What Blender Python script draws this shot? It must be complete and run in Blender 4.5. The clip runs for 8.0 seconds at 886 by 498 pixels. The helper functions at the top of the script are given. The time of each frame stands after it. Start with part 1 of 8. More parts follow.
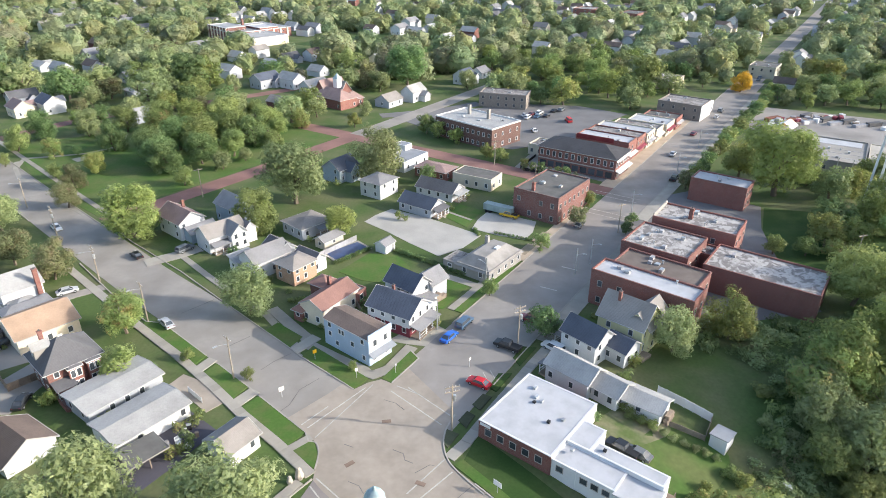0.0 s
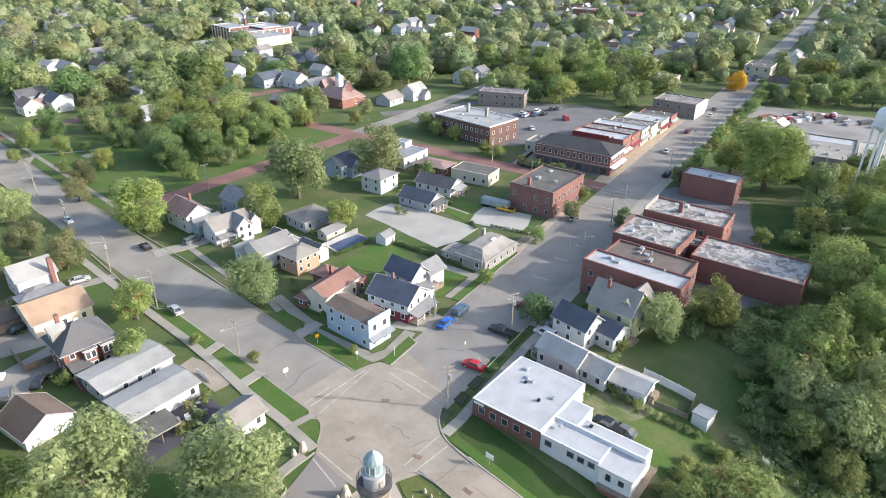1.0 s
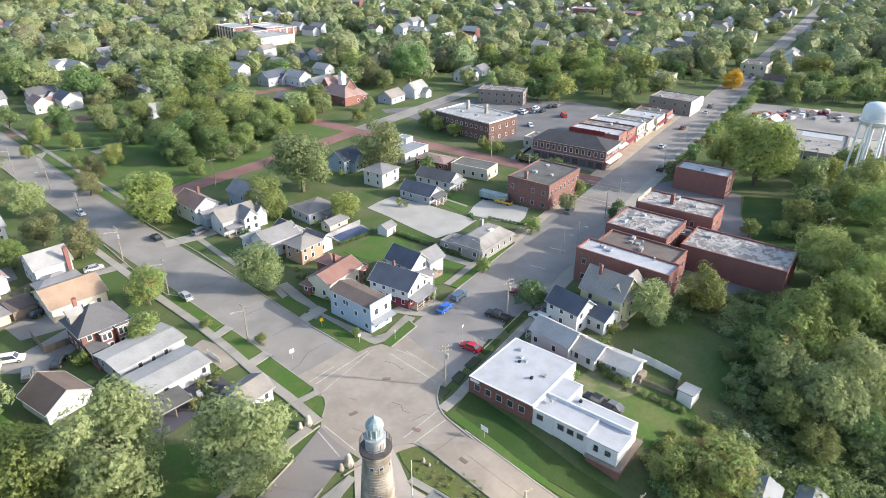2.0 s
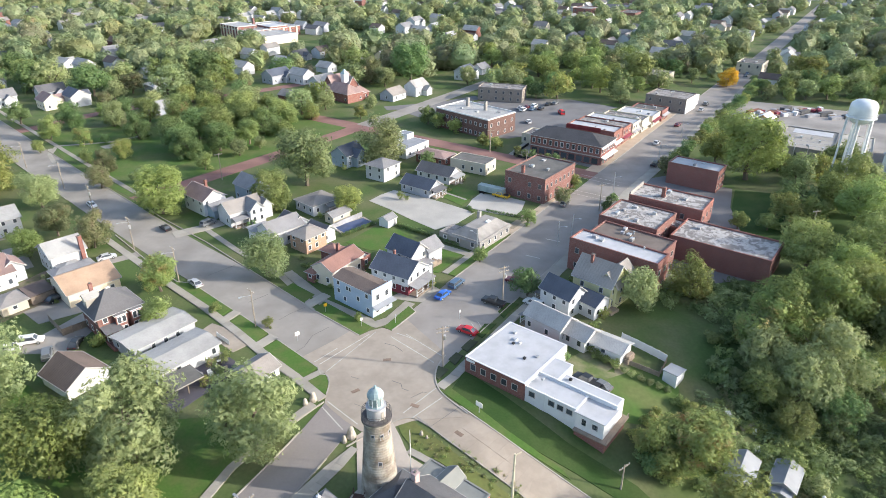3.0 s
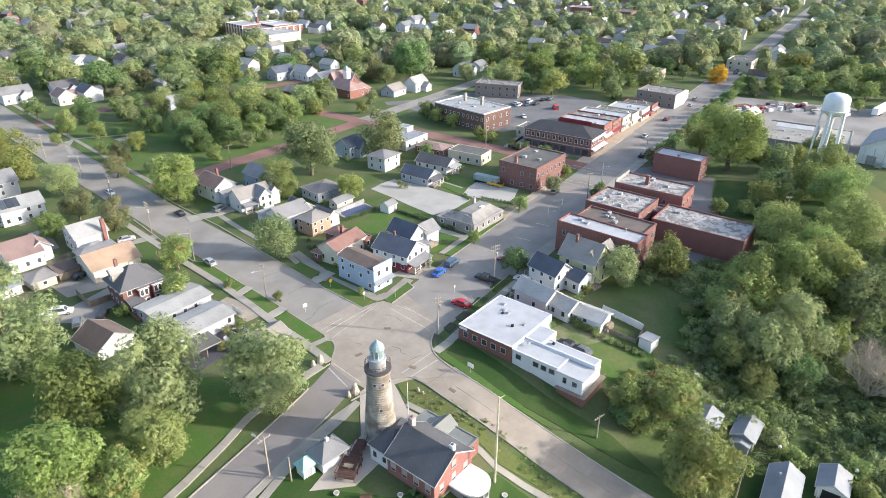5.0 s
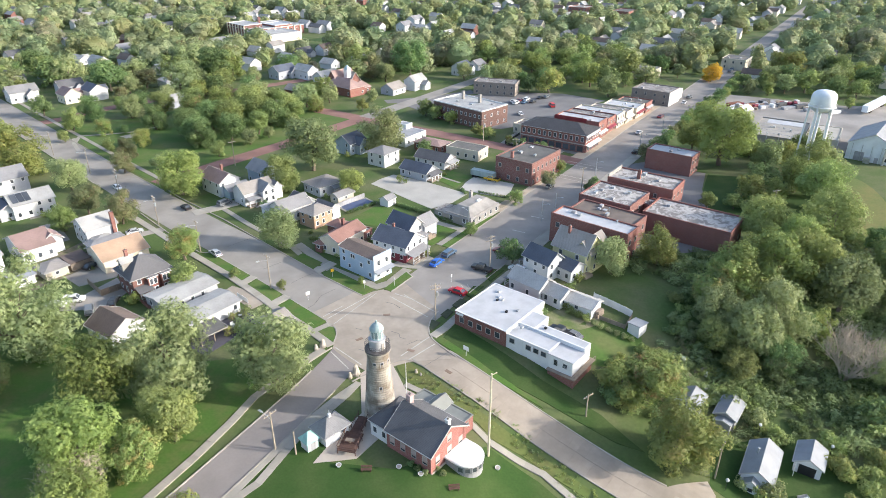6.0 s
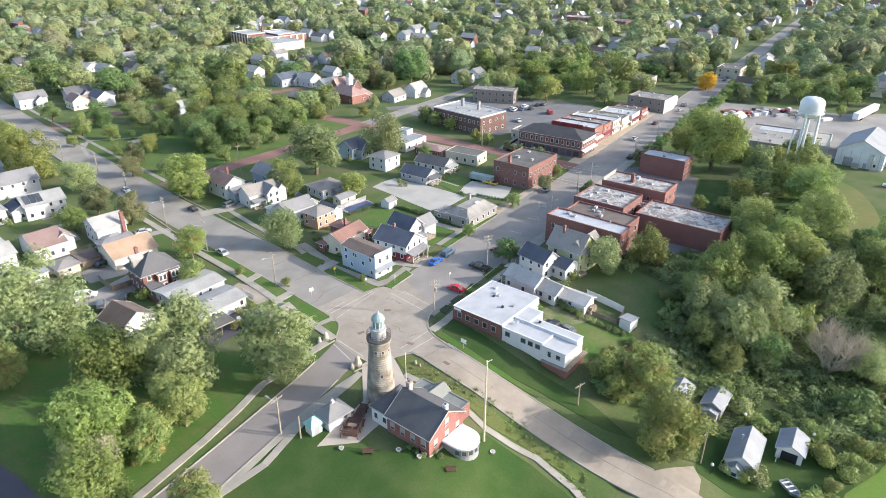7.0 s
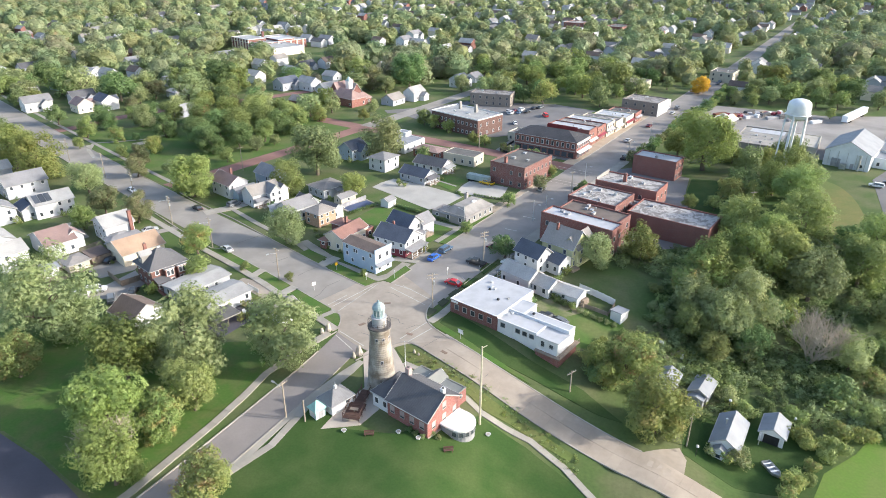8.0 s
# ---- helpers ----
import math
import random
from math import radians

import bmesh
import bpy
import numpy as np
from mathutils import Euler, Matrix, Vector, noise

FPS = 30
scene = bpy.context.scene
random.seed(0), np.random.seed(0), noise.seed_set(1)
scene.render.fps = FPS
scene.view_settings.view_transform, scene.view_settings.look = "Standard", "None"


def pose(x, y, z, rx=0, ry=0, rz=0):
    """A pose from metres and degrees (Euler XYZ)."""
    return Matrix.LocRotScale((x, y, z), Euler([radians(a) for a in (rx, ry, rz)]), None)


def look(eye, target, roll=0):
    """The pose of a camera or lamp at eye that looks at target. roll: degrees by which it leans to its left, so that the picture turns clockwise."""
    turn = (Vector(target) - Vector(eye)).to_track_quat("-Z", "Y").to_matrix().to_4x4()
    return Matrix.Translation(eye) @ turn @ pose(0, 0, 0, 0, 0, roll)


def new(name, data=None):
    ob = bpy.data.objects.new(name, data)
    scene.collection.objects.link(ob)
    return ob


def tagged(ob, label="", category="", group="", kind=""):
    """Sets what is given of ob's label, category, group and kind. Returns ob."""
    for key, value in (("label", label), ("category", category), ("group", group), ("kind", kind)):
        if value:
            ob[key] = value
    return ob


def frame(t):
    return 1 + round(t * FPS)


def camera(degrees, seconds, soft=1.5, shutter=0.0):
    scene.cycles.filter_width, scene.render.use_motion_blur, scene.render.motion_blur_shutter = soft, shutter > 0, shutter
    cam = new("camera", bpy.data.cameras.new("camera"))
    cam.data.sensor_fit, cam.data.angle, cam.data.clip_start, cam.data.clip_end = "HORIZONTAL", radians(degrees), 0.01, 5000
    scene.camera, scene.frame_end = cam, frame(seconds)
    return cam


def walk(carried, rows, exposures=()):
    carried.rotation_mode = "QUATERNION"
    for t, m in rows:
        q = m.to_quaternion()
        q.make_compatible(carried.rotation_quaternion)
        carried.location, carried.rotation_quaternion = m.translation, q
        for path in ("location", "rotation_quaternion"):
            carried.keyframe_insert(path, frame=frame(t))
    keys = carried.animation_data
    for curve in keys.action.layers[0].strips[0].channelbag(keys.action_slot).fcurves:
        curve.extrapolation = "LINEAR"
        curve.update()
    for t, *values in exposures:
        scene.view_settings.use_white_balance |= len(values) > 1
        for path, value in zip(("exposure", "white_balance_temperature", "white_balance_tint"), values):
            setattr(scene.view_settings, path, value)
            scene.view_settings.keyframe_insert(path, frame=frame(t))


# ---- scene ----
cam = camera(68.5, 8.0, 0.9)
PATH = [
    (0, (9.632, -51.673, 75.989), (9.558, -49.885, 75.096), 0.3),
    (0.5, (10.339, -54.727, 76.263), (10.262, -52.939, 75.371), 0.3),
    (1, (10.874, -57.985, 76.641), (10.795, -56.196, 75.749), 0.3),
    (1.5, (11.444, -61.291, 76.803), (11.361, -59.502, 75.912), 0.2),
    (3, (13.134, -71.566, 77.871), (13.042, -69.779, 76.978), 0.2),
    (3.5, (13.623, -74.827, 78.16), (13.529, -73.04, 77.267), 0.2),
    (4, (14.169, -78.142, 78.516), (14.074, -76.356, 77.622), 0.2),
    (4.5, (14.568, -81.346, 78.886), (14.473, -79.56, 77.991), 0.2),
    (6, (16.1, -90.962, 79.854), (16.004, -89.176, 78.959), 0.1),
    (6.5, (16.538, -94.21, 80.093), (16.442, -92.423, 79.199), 0.1),
    (7, (16.857, -97.398, 80.136), (16.759, -95.6, 79.266), 0.2),
    (7.5, (17.202, -100.547, 80.387), (17.106, -98.748, 79.516), 0.1),
    (8, (17.404, -103.81, 80.519), (17.31, -102.004, 79.663), 0.2),
]
walk(cam, [(t, look(eye, target, roll)) for t, eye, target, roll in PATH], [(0, 1.20), (3, 1.23), (8, 1.28)])

# ---- light ----
SUN_AZ, SUN_EL = -5.0, 21.0          # degrees: from +x towards +y, and above the horizon
world = bpy.data.worlds.new("sky")
scene.world = world
world.use_nodes = True
wn = world.node_tree
sky = wn.nodes.new("ShaderNodeTexSky")
sky.sky_type, sky.sun_disc = "NISHITA", False
sky.sun_elevation, sky.sun_rotation = radians(SUN_EL), radians(90 - SUN_AZ)
sky.air_density, sky.dust_density = 1.0, 2.0
wn.links.new(sky.outputs[0], wn.nodes["Background"].inputs[0])
wn.nodes["Background"].inputs[1].default_value = 0.15
sun_dir = Vector((math.cos(radians(SUN_AZ)) * math.cos(radians(SUN_EL)), math.sin(radians(SUN_AZ)) * math.cos(radians(SUN_EL)), math.sin(radians(SUN_EL))))
sun = new("sun", bpy.data.lights.new("sun", "SUN"))
sun.data.energy, sun.data.angle, sun.data.color = 2.6, radians(0.6), (1.0, 0.95, 0.875)
sun.matrix_world = look(sun_dir * 300, (0, 0, 0))


# ---- materials ----
def mat(name, col, rough=0.85, grain=1.5, amount=0.25, patch=0.12, patch_amount=0.25, bump=0.2, vary=0.12, metal=0.0, spec=0.3, tint=None):
    """A surface with grain and larger patches, that differs a little from object to object. tint: a second colour that shows in the patches."""
    m = bpy.data.materials.new(name)
    m.use_nodes = True
    n, l = m.node_tree.nodes, m.node_tree.links
    b = n["Principled BSDF"]
    b.inputs["Roughness"].default_value, b.inputs["Metallic"].default_value = rough, metal
    b.inputs["Specular IOR Level"].default_value = spec
    co = n.new("ShaderNodeTexCoord")
    fine, wide = n.new("ShaderNodeTexNoise"), n.new("ShaderNodeTexNoise")
    fine.inputs["Scale"].default_value, wide.inputs["Scale"].default_value = grain, patch
    fine.inputs["Detail"].default_value, wide.inputs["Detail"].default_value = 6, 4
    l.new(co.outputs["Object"], fine.inputs["Vector"])
    l.new(co.outputs["Object"], wide.inputs["Vector"])
    mix = n.new("ShaderNodeMix")
    mix.data_type = "RGBA"
    mix.inputs[6].default_value = (*col, 1)
    mix.inputs[7].default_value = (*(tint or [c * (1 - patch_amount) for c in col]), 1)
    ramp = n.new("ShaderNodeMapRange")
    ramp.inputs[1].default_value, ramp.inputs[2].default_value = 0.4, 0.65
    l.new(wide.outputs[0], ramp.inputs[0])
    l.new(ramp.outputs[0], mix.inputs[0])
    info = n.new("ShaderNodeObjectInfo")
    hsv = n.new("ShaderNodeHueSaturation")
    add, mul = n.new("ShaderNodeMath"), n.new("ShaderNodeMath")
    mul.operation, mul.inputs[1].default_value = "MULTIPLY_ADD", vary * 2
    mul.inputs[2].default_value = 1 - vary - amount / 2
    l.new(info.outputs["Random"], mul.inputs[0])
    add.operation, add.inputs[1].default_value = "MULTIPLY_ADD", amount
    l.new(fine.outputs[0], add.inputs[0])
    l.new(mul.outputs[0], add.inputs[2])
    l.new(add.outputs[0], hsv.inputs["Value"])
    l.new(mix.outputs[2], hsv.inputs["Color"])
    l.new(hsv.outputs[0], b.inputs["Base Color"])
    if bump:
        bp = n.new("ShaderNodeBump")
        bp.inputs["Strength"].default_value, bp.inputs["Distance"].default_value = bump, 0.03
        l.new(fine.outputs[0], bp.inputs["Height"])
        l.new(bp.outputs[0], b.inputs["Normal"])
    return m


def lined(m, kind, scale, strength, depth=0.02, dark=0.8):
    """Adds courses to a surface: horizontal laps ('lap') or shingle rows along the slope ('row'), as relief and faint darker lines."""
    n, l = m.node_tree.nodes, m.node_tree.links
    b = n["Principled BSDF"]
    co, w = n.new("ShaderNodeTexCoord"), n.new("ShaderNodeTexWave")
    w.bands_direction, w.wave_profile = ("Z", "SAW") if kind == "lap" else ("Y", "SAW")
    w.inputs["Scale"].default_value, w.inputs["Distortion"].default_value = scale, 0.4
    l.new(co.outputs["Object"], w.inputs["Vector"])
    bp = n.new("ShaderNodeBump")
    bp.inputs["Strength"].default_value, bp.inputs["Distance"].default_value = strength, depth
    l.new(w.outputs["Fac"], bp.inputs["Height"])
    old = b.inputs["Normal"].links[0].from_socket if b.inputs["Normal"].links else None
    if old:
        l.new(old, bp.inputs["Normal"])
    l.new(bp.outputs[0], b.inputs["Normal"])
    src = b.inputs["Base Color"].links[0].from_socket
    mx = n.new("ShaderNodeMix")
    mx.data_type, mx.blend_type = "RGBA", "MULTIPLY"
    mr = n.new("ShaderNodeMapRange")
    mr.inputs[1].default_value, mr.inputs[2].default_value = 0.0, 0.25
    mr.inputs[3].default_value, mr.inputs[4].default_value = dark, 1.0
    l.new(w.outputs["Fac"], mr.inputs[0])
    mx.inputs[0].default_value = 1.0
    l.new(src, mx.inputs[6])
    l.new(mr.outputs[0], mx.inputs[7])
    l.new(mx.outputs[2], b.inputs["Base Color"])
    return m


def brickwork(name, a, c, mortar):
    """Brick at real size, courses of 75 mm, laid round the walls by the local height and length."""
    m = mat(name, a, 0.9, 3.0, 0.25, 0.35, 0.3, 0.1)
    n, l = m.node_tree.nodes, m.node_tree.links
    b = n["Principled BSDF"]
    co, sep, com, ad = n.new("ShaderNodeTexCoord"), n.new("ShaderNodeSeparateXYZ"), n.new("ShaderNodeCombineXYZ"), n.new("ShaderNodeMath")
    l.new(co.outputs["Object"], sep.inputs[0])
    l.new(sep.outputs[0], ad.inputs[0])
    l.new(sep.outputs[1], ad.inputs[1])
    l.new(ad.outputs[0], com.inputs[0])
    l.new(sep.outputs[2], com.inputs[1])
    br = n.new("ShaderNodeTexBrick")
    br.inputs["Scale"].default_value = 1.0
    br.inputs["Brick Width"].default_value, br.inputs["Row Height"].default_value, br.inputs["Mortar Size"].default_value = 0.22, 0.075, 0.008
    br.inputs["Color1"].default_value, br.inputs["Color2"].default_value, br.inputs["Mortar"].default_value = (*[min(1, x * 1.15) for x in a], 1), (*c, 1), (*mortar, 1)
    l.new(com.outputs[0], br.inputs["Vector"])
    hs = [x for x in n if x.bl_idname == "ShaderNodeHueSaturation"][0]
    mx = n.new("ShaderNodeMix")
    mx.data_type = "RGBA"
    mx.inputs[0].default_value = 0.65
    l.new(hs.inputs["Color"].links[0].from_socket, mx.inputs[6])
    l.new(br.outputs[0], mx.inputs[7])
    l.new(mx.outputs[2], hs.inputs["Color"])
    return m


def leafy(name, a, b2, autumn=None, cut=4.6, full=0.47, far=False):
    """Leaves: diffuse and let-through light, with a colour that varies from spray to spray and tree to tree. Each sheet is a spray of leaves with gaps; cut: leaf clusters a metre."""
    m = bpy.data.materials.new(name)
    m.use_nodes = True
    n, l = m.node_tree.nodes, m.node_tree.links
    n.remove(n["Principled BSDF"])
    out = n["Material Output"]
    geo, info = n.new("ShaderNodeNewGeometry"), n.new("ShaderNodeObjectInfo")
    co, no = n.new("ShaderNodeTexCoord"), n.new("ShaderNodeTexNoise")
    no.inputs["Scale"].default_value = 0.11 if far else 2.2
    l.new(co.outputs["Object"], no.inputs["Vector"])
    wide = n.new("ShaderNodeTexNoise")
    wide.inputs["Scale"].default_value, wide.inputs["Detail"].default_value = 0.075, 1
    l.new(co.outputs["Object"], wide.inputs["Vector"])
    stand = n.new("ShaderNodeMapRange")
    stand.inputs[1].default_value, stand.inputs[2].default_value = 0.3, 0.7
    l.new(wide.outputs[0], stand.inputs[0])
    own = stand.outputs[0] if far else info.outputs["Random"]
    mx = n.new("ShaderNodeMix")
    mx.data_type = "RGBA"
    mx.inputs[6].default_value, mx.inputs[7].default_value = (*a, 1), (*b2, 1)
    l.new(geo.outputs["Random Per Island"], mx.inputs[0])
    m2 = n.new("ShaderNodeMix")
    m2.data_type = "RGBA"
    m2.inputs[7].default_value = (*(autumn or [x * 0.75 for x in a]), 1)
    mr = n.new("ShaderNodeMapRange")
    mr.inputs[1].default_value, mr.inputs[2].default_value = 0.52, 0.75
    l.new(no.outputs[0], mr.inputs[0])
    l.new(mr.outputs[0], m2.inputs[0])
    l.new(mx.outputs[2], m2.inputs[6])
    hs, hm, vm = n.new("ShaderNodeHueSaturation"), n.new("ShaderNodeMapRange"), n.new("ShaderNodeMapRange")
    hm.inputs[3].default_value, hm.inputs[4].default_value = (0.468, 0.520) if far else (0.478, 0.512)
    vm.inputs[3].default_value, vm.inputs[4].default_value = (0.84, 1.14) if far else (0.75, 1.25)
    sh = n.new("ShaderNodeMath")
    sh.operation, sh.inputs[1].default_value = "FRACT", 0
    ml = n.new("ShaderNodeMath")
    ml.operation, ml.inputs[1].default_value = "MULTIPLY", 7.31
    l.new(own, ml.inputs[0])
    l.new(ml.outputs[0], sh.inputs[0])
    l.new(own, hm.inputs[0])
    l.new(own if far else sh.outputs[0], vm.inputs[0])
    l.new(hm.outputs[0], hs.inputs["Hue"])
    l.new(vm.outputs[0], hs.inputs["Value"])
    l.new(m2.outputs[2], hs.inputs["Color"])
    d, t, g, s1, s2 = n.new("ShaderNodeBsdfDiffuse"), n.new("ShaderNodeBsdfTranslucent"), n.new("ShaderNodeBsdfGlossy"), n.new("ShaderNodeMixShader"), n.new("ShaderNodeMixShader")
    g.inputs["Roughness"].default_value = 0.5
    for x in (d, t):
        l.new(hs.outputs[0], x.inputs["Color"])
    s1.inputs[0].default_value, s2.inputs[0].default_value = 0.36, 0.02
    l.new(d.outputs[0], s1.inputs[1])
    l.new(t.outputs[0], s1.inputs[2])
    l.new(s1.outputs[0], s2.inputs[1])
    l.new(g.outputs[0], s2.inputs[2])
    gap, tr, s3, th = n.new("ShaderNodeTexNoise"), n.new("ShaderNodeBsdfTransparent"), n.new("ShaderNodeMixShader"), n.new("ShaderNodeMath")
    gap.inputs["Scale"].default_value, gap.inputs["Detail"].default_value = cut, 2.0
    l.new(geo.outputs["Position"], gap.inputs["Vector"])
    th.operation, th.inputs[1].default_value = "GREATER_THAN", full
    l.new(gap.outputs[0], th.inputs[0])
    l.new(th.outputs[0], s3.inputs[0])
    l.new(tr.outputs[0], s3.inputs[1])
    l.new(s2.outputs[0], s3.inputs[2])
    l.new(s3.outputs[0], out.inputs[0])
    return m


FOLIAGE = {
    "green": ((0.215, 0.285, 0.085), (0.290, 0.350, 0.120), (0.180, 0.240, 0.075)),
    "dark": ((0.140, 0.225, 0.075), (0.200, 0.285, 0.105), (0.115, 0.190, 0.065)),
    "pale": ((0.250, 0.310, 0.120), (0.320, 0.375, 0.165), (0.215, 0.270, 0.110)),
    "lime": ((0.232, 0.300, 0.080), (0.295, 0.350, 0.112), (0.195, 0.262, 0.074)),
    "yellow": ((0.275, 0.315, 0.090), (0.230, 0.295, 0.085), (0.350, 0.310, 0.100)),
    # raised leaf colour gives a sunlit look to crowns turned from the sun
    "bright": ((0.300, 0.380, 0.098), (0.355, 0.420, 0.135), (0.260, 0.330, 0.090)),
    "fresh": ((0.180, 0.262, 0.066), (0.235, 0.310, 0.092), (0.150, 0.225, 0.062)),
    "gold": ((0.80, 0.56, 0.07), (0.72, 0.50, 0.06), (0.72, 0.44, 0.06)),
    "rust": ((0.250, 0.300, 0.095), (0.205, 0.290, 0.085), (0.370, 0.235, 0.100)),
    "brown": ((0.235, 0.235, 0.110), (0.195, 0.235, 0.095), (0.270, 0.215, 0.120))}
FOLIAGE = {k: [(r, g, b * (1.0 if k == "gold" else 1.12)) for r, g, b in c] for k, c in FOLIAGE.items()}
LEAF = {k: leafy("leaf_" + k, *c) for k, c in FOLIAGE.items()}
# leaf colours mixed with pale grey-green, so distance haze sits in the base colour
HAZEDLEAF = {k: leafy("far_leaf_" + k, *[[0.70 * v + 0.30 * g for v, g in zip(t, (0.315, 0.335, 0.250))] for t in c], cut=1.7, full=0.44, far=True) for k, c in FOLIAGE.items()}
BARK = mat("bark", (0.16, 0.13, 0.10), 0.95, 6, 0.5, 1.0)
GREY_BARK = mat("grey_bark", (0.42, 0.365, 0.305), 0.95, 6, 0.4, 1.0)
GRASS = mat("grass", (0.074, 0.118, 0.033), 0.95, 1.6, 0.55, 0.085, 0.2, 0.5, 0.0, tint=(0.128, 0.138, 0.064))
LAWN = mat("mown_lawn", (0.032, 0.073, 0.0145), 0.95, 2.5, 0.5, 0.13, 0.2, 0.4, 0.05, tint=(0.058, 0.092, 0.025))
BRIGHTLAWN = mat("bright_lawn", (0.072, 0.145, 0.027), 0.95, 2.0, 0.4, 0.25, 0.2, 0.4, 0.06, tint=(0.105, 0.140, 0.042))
PARKLAWN = mat("park_lawn", (0.074, 0.138, 0.030), 0.95, 1.2, 0.5, 0.10, 0.2, 0.4, 0.0, tint=(0.118, 0.145, 0.05))
ROUGH = mat("rough_grass", (0.125, 0.135, 0.045), 0.95, 1.5, 0.6, 0.12, 0.2, 0.6, 0.0, tint=(0.11, 0.15, 0.04))
CONCRETE = mat("road_concrete", (0.368, 0.318, 0.264), 0.9, 0.9, 0.28, 0.14, 0.2, 0.15, 0.03)
STREET = mat("worn_street", (0.325, 0.300, 0.270), 0.9, 0.8, 0.28, 0.10, 0.24, 0.15, 0.03)
MAINSTREET = mat("main_street_asphalt", (0.305, 0.280, 0.256), 0.9, 0.8, 0.28, 0.10, 0.22, 0.15, 0.03)
LANE = mat("purplish_asphalt", (0.262, 0.235, 0.222), 0.9, 2.5, 0.15, 0.1, 0.15, 0.2, 0.0)
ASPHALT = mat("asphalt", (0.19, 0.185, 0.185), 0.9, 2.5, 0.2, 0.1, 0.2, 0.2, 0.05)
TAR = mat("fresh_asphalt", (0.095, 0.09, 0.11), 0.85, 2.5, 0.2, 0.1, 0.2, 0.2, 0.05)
WALK = mat("sidewalk", (0.36, 0.335, 0.29), 0.9, 2.0, 0.2, 0.25, 0.15, 0.15, 0.10)
TANROAD = mat("tan_road_concrete", (0.375, 0.32, 0.262), 0.9, 1.2, 0.2, 0.16, 0.2, 0.15, 0.035)
TRIMSTONE = mat("weathered_trim", (0.42, 0.39, 0.36), 0.8, 3, 0.2, 0.5, 0.2, 0.05)
KERB = mat("kerb_stone", (0.39, 0.36, 0.315), 0.9, 2.0, 0.2, 0.2, 0.2, 0.1)
GRAVEL = mat("pale_gravel", (0.43, 0.41, 0.375), 0.95, 4.0, 0.25, 0.12, 0.16, 0.4)
BRICKROAD = mat("brick_road", (0.27, 0.15, 0.13), 0.9, 2.0, 0.3, 0.10, 0.25, 0.3, 0.05)
DIRT = mat("bare_earth", (0.30, 0.25, 0.18), 0.95, 2.0, 0.4, 0.2, 0.2, 0.4)
PAINTLINE = mat("road_paint", (0.50, 0.475, 0.43), 0.8, 5, 0.35, 0.7, 0.22, 0)
CRACK = mat("tar_seal", (0.20, 0.185, 0.17), 0.7, 3, 0.3, 0.6, 0.2, 0)
STEELPLATE = mat("iron_cover", (0.24, 0.17, 0.13), 0.7, 5, 0.4, 0.5)

WHITE = lined(mat("white_siding", (0.62, 0.625, 0.64), 0.6, 2, 0.08, 0.4, 0.07, 0.05, 0.05), "lap", 2.5, 0.5, 0.02, 0.86)
PLAINWHITE = mat("white_paint", (0.70, 0.70, 0.71), 0.55, 3, 0.08, 0.6, 0.08, 0.05, 0.03)
CREAM = lined(mat("cream_siding", (0.74, 0.66, 0.53), 0.6, 2, 0.08, 0.4, 0.08, 0.05, 0.05), "lap", 2.5, 0.5, 0.02, 0.86)
BLUE = lined(mat("pale_blue_siding", (0.42, 0.52, 0.65), 0.6, 2, 0.08, 0.4, 0.07, 0.05, 0.03), "lap", 2.5, 0.5, 0.02, 0.86)
MIDBLUE = lined(mat("blue_siding", (0.36, 0.43, 0.50), 0.6, 2, 0.08, 0.4, 0.07, 0.05, 0.05), "lap", 2.5, 0.5, 0.02, 0.86)
GREYSIDE = lined(mat("grey_siding", (0.42, 0.44, 0.49), 0.6, 2, 0.08, 0.4, 0.07, 0.05, 0.06), "lap", 2.5, 0.5, 0.02, 0.86)
YELLOWSIDE = lined(mat("pale_yellow_siding", (0.72, 0.68, 0.40), 0.6, 2, 0.08, 0.4, 0.07, 0.05, 0.03), "lap", 2.5, 0.5, 0.02, 0.86)
TAN = mat("tan_stucco", (0.54, 0.49, 0.405), 0.9, 2, 0.15, 0.4, 0.12, 0.1, 0.05)
UMBER = brickwork("umber_brick", (0.235, 0.205, 0.185), (0.19, 0.165, 0.15), (0.28, 0.25, 0.23))
GREYSTUCCO = mat("grey_stucco", (0.33, 0.31, 0.29), 0.9, 2, 0.15, 0.4, 0.12, 0.1, 0.05)
RED = brickwork("red_brick", (0.25, 0.105, 0.088), (0.19, 0.08, 0.068), (0.28, 0.21, 0.19))
DARKRED = brickwork("dark_brick", (0.20, 0.085, 0.075), (0.15, 0.07, 0.06), (0.26, 0.22, 0.20))
MUSEUMRED = brickwork("museum_brick", (0.30, 0.115, 0.105), (0.25, 0.095, 0.085), (0.36, 0.25, 0.22))
ORANGE = brickwork("orange_brick", (0.42, 0.26, 0.175), (0.35, 0.215, 0.15), (0.42, 0.36, 0.30))
REDPAINT = mat("red_paint", (0.23, 0.045, 0.05), 0.7, 2, 0.2, 0.4)
MAROON = mat("maroon_paint", (0.22, 0.045, 0.065), 0.7, 2, 0.15, 0.4)
SANDSTONE = mat("weathered_sandstone", (0.37, 0.345, 0.305), 0.95, 2.6, 0.7, 0.42, 0.4, 0.6, 0.04, tint=(0.185, 0.155, 0.125))
RAIL = mat("dull_iron_rail", (0.135, 0.125, 0.125), 0.7, 4, 0.4, 0.8)
GREYPAINT = mat("grey_paint", (0.36, 0.36, 0.38), 0.6, 3, 0.15, 0.6)
COPPER = mat("green_copper", (0.36, 0.47, 0.50), 0.6, 3, 0.25, 0.8, 0.3, 0.1)
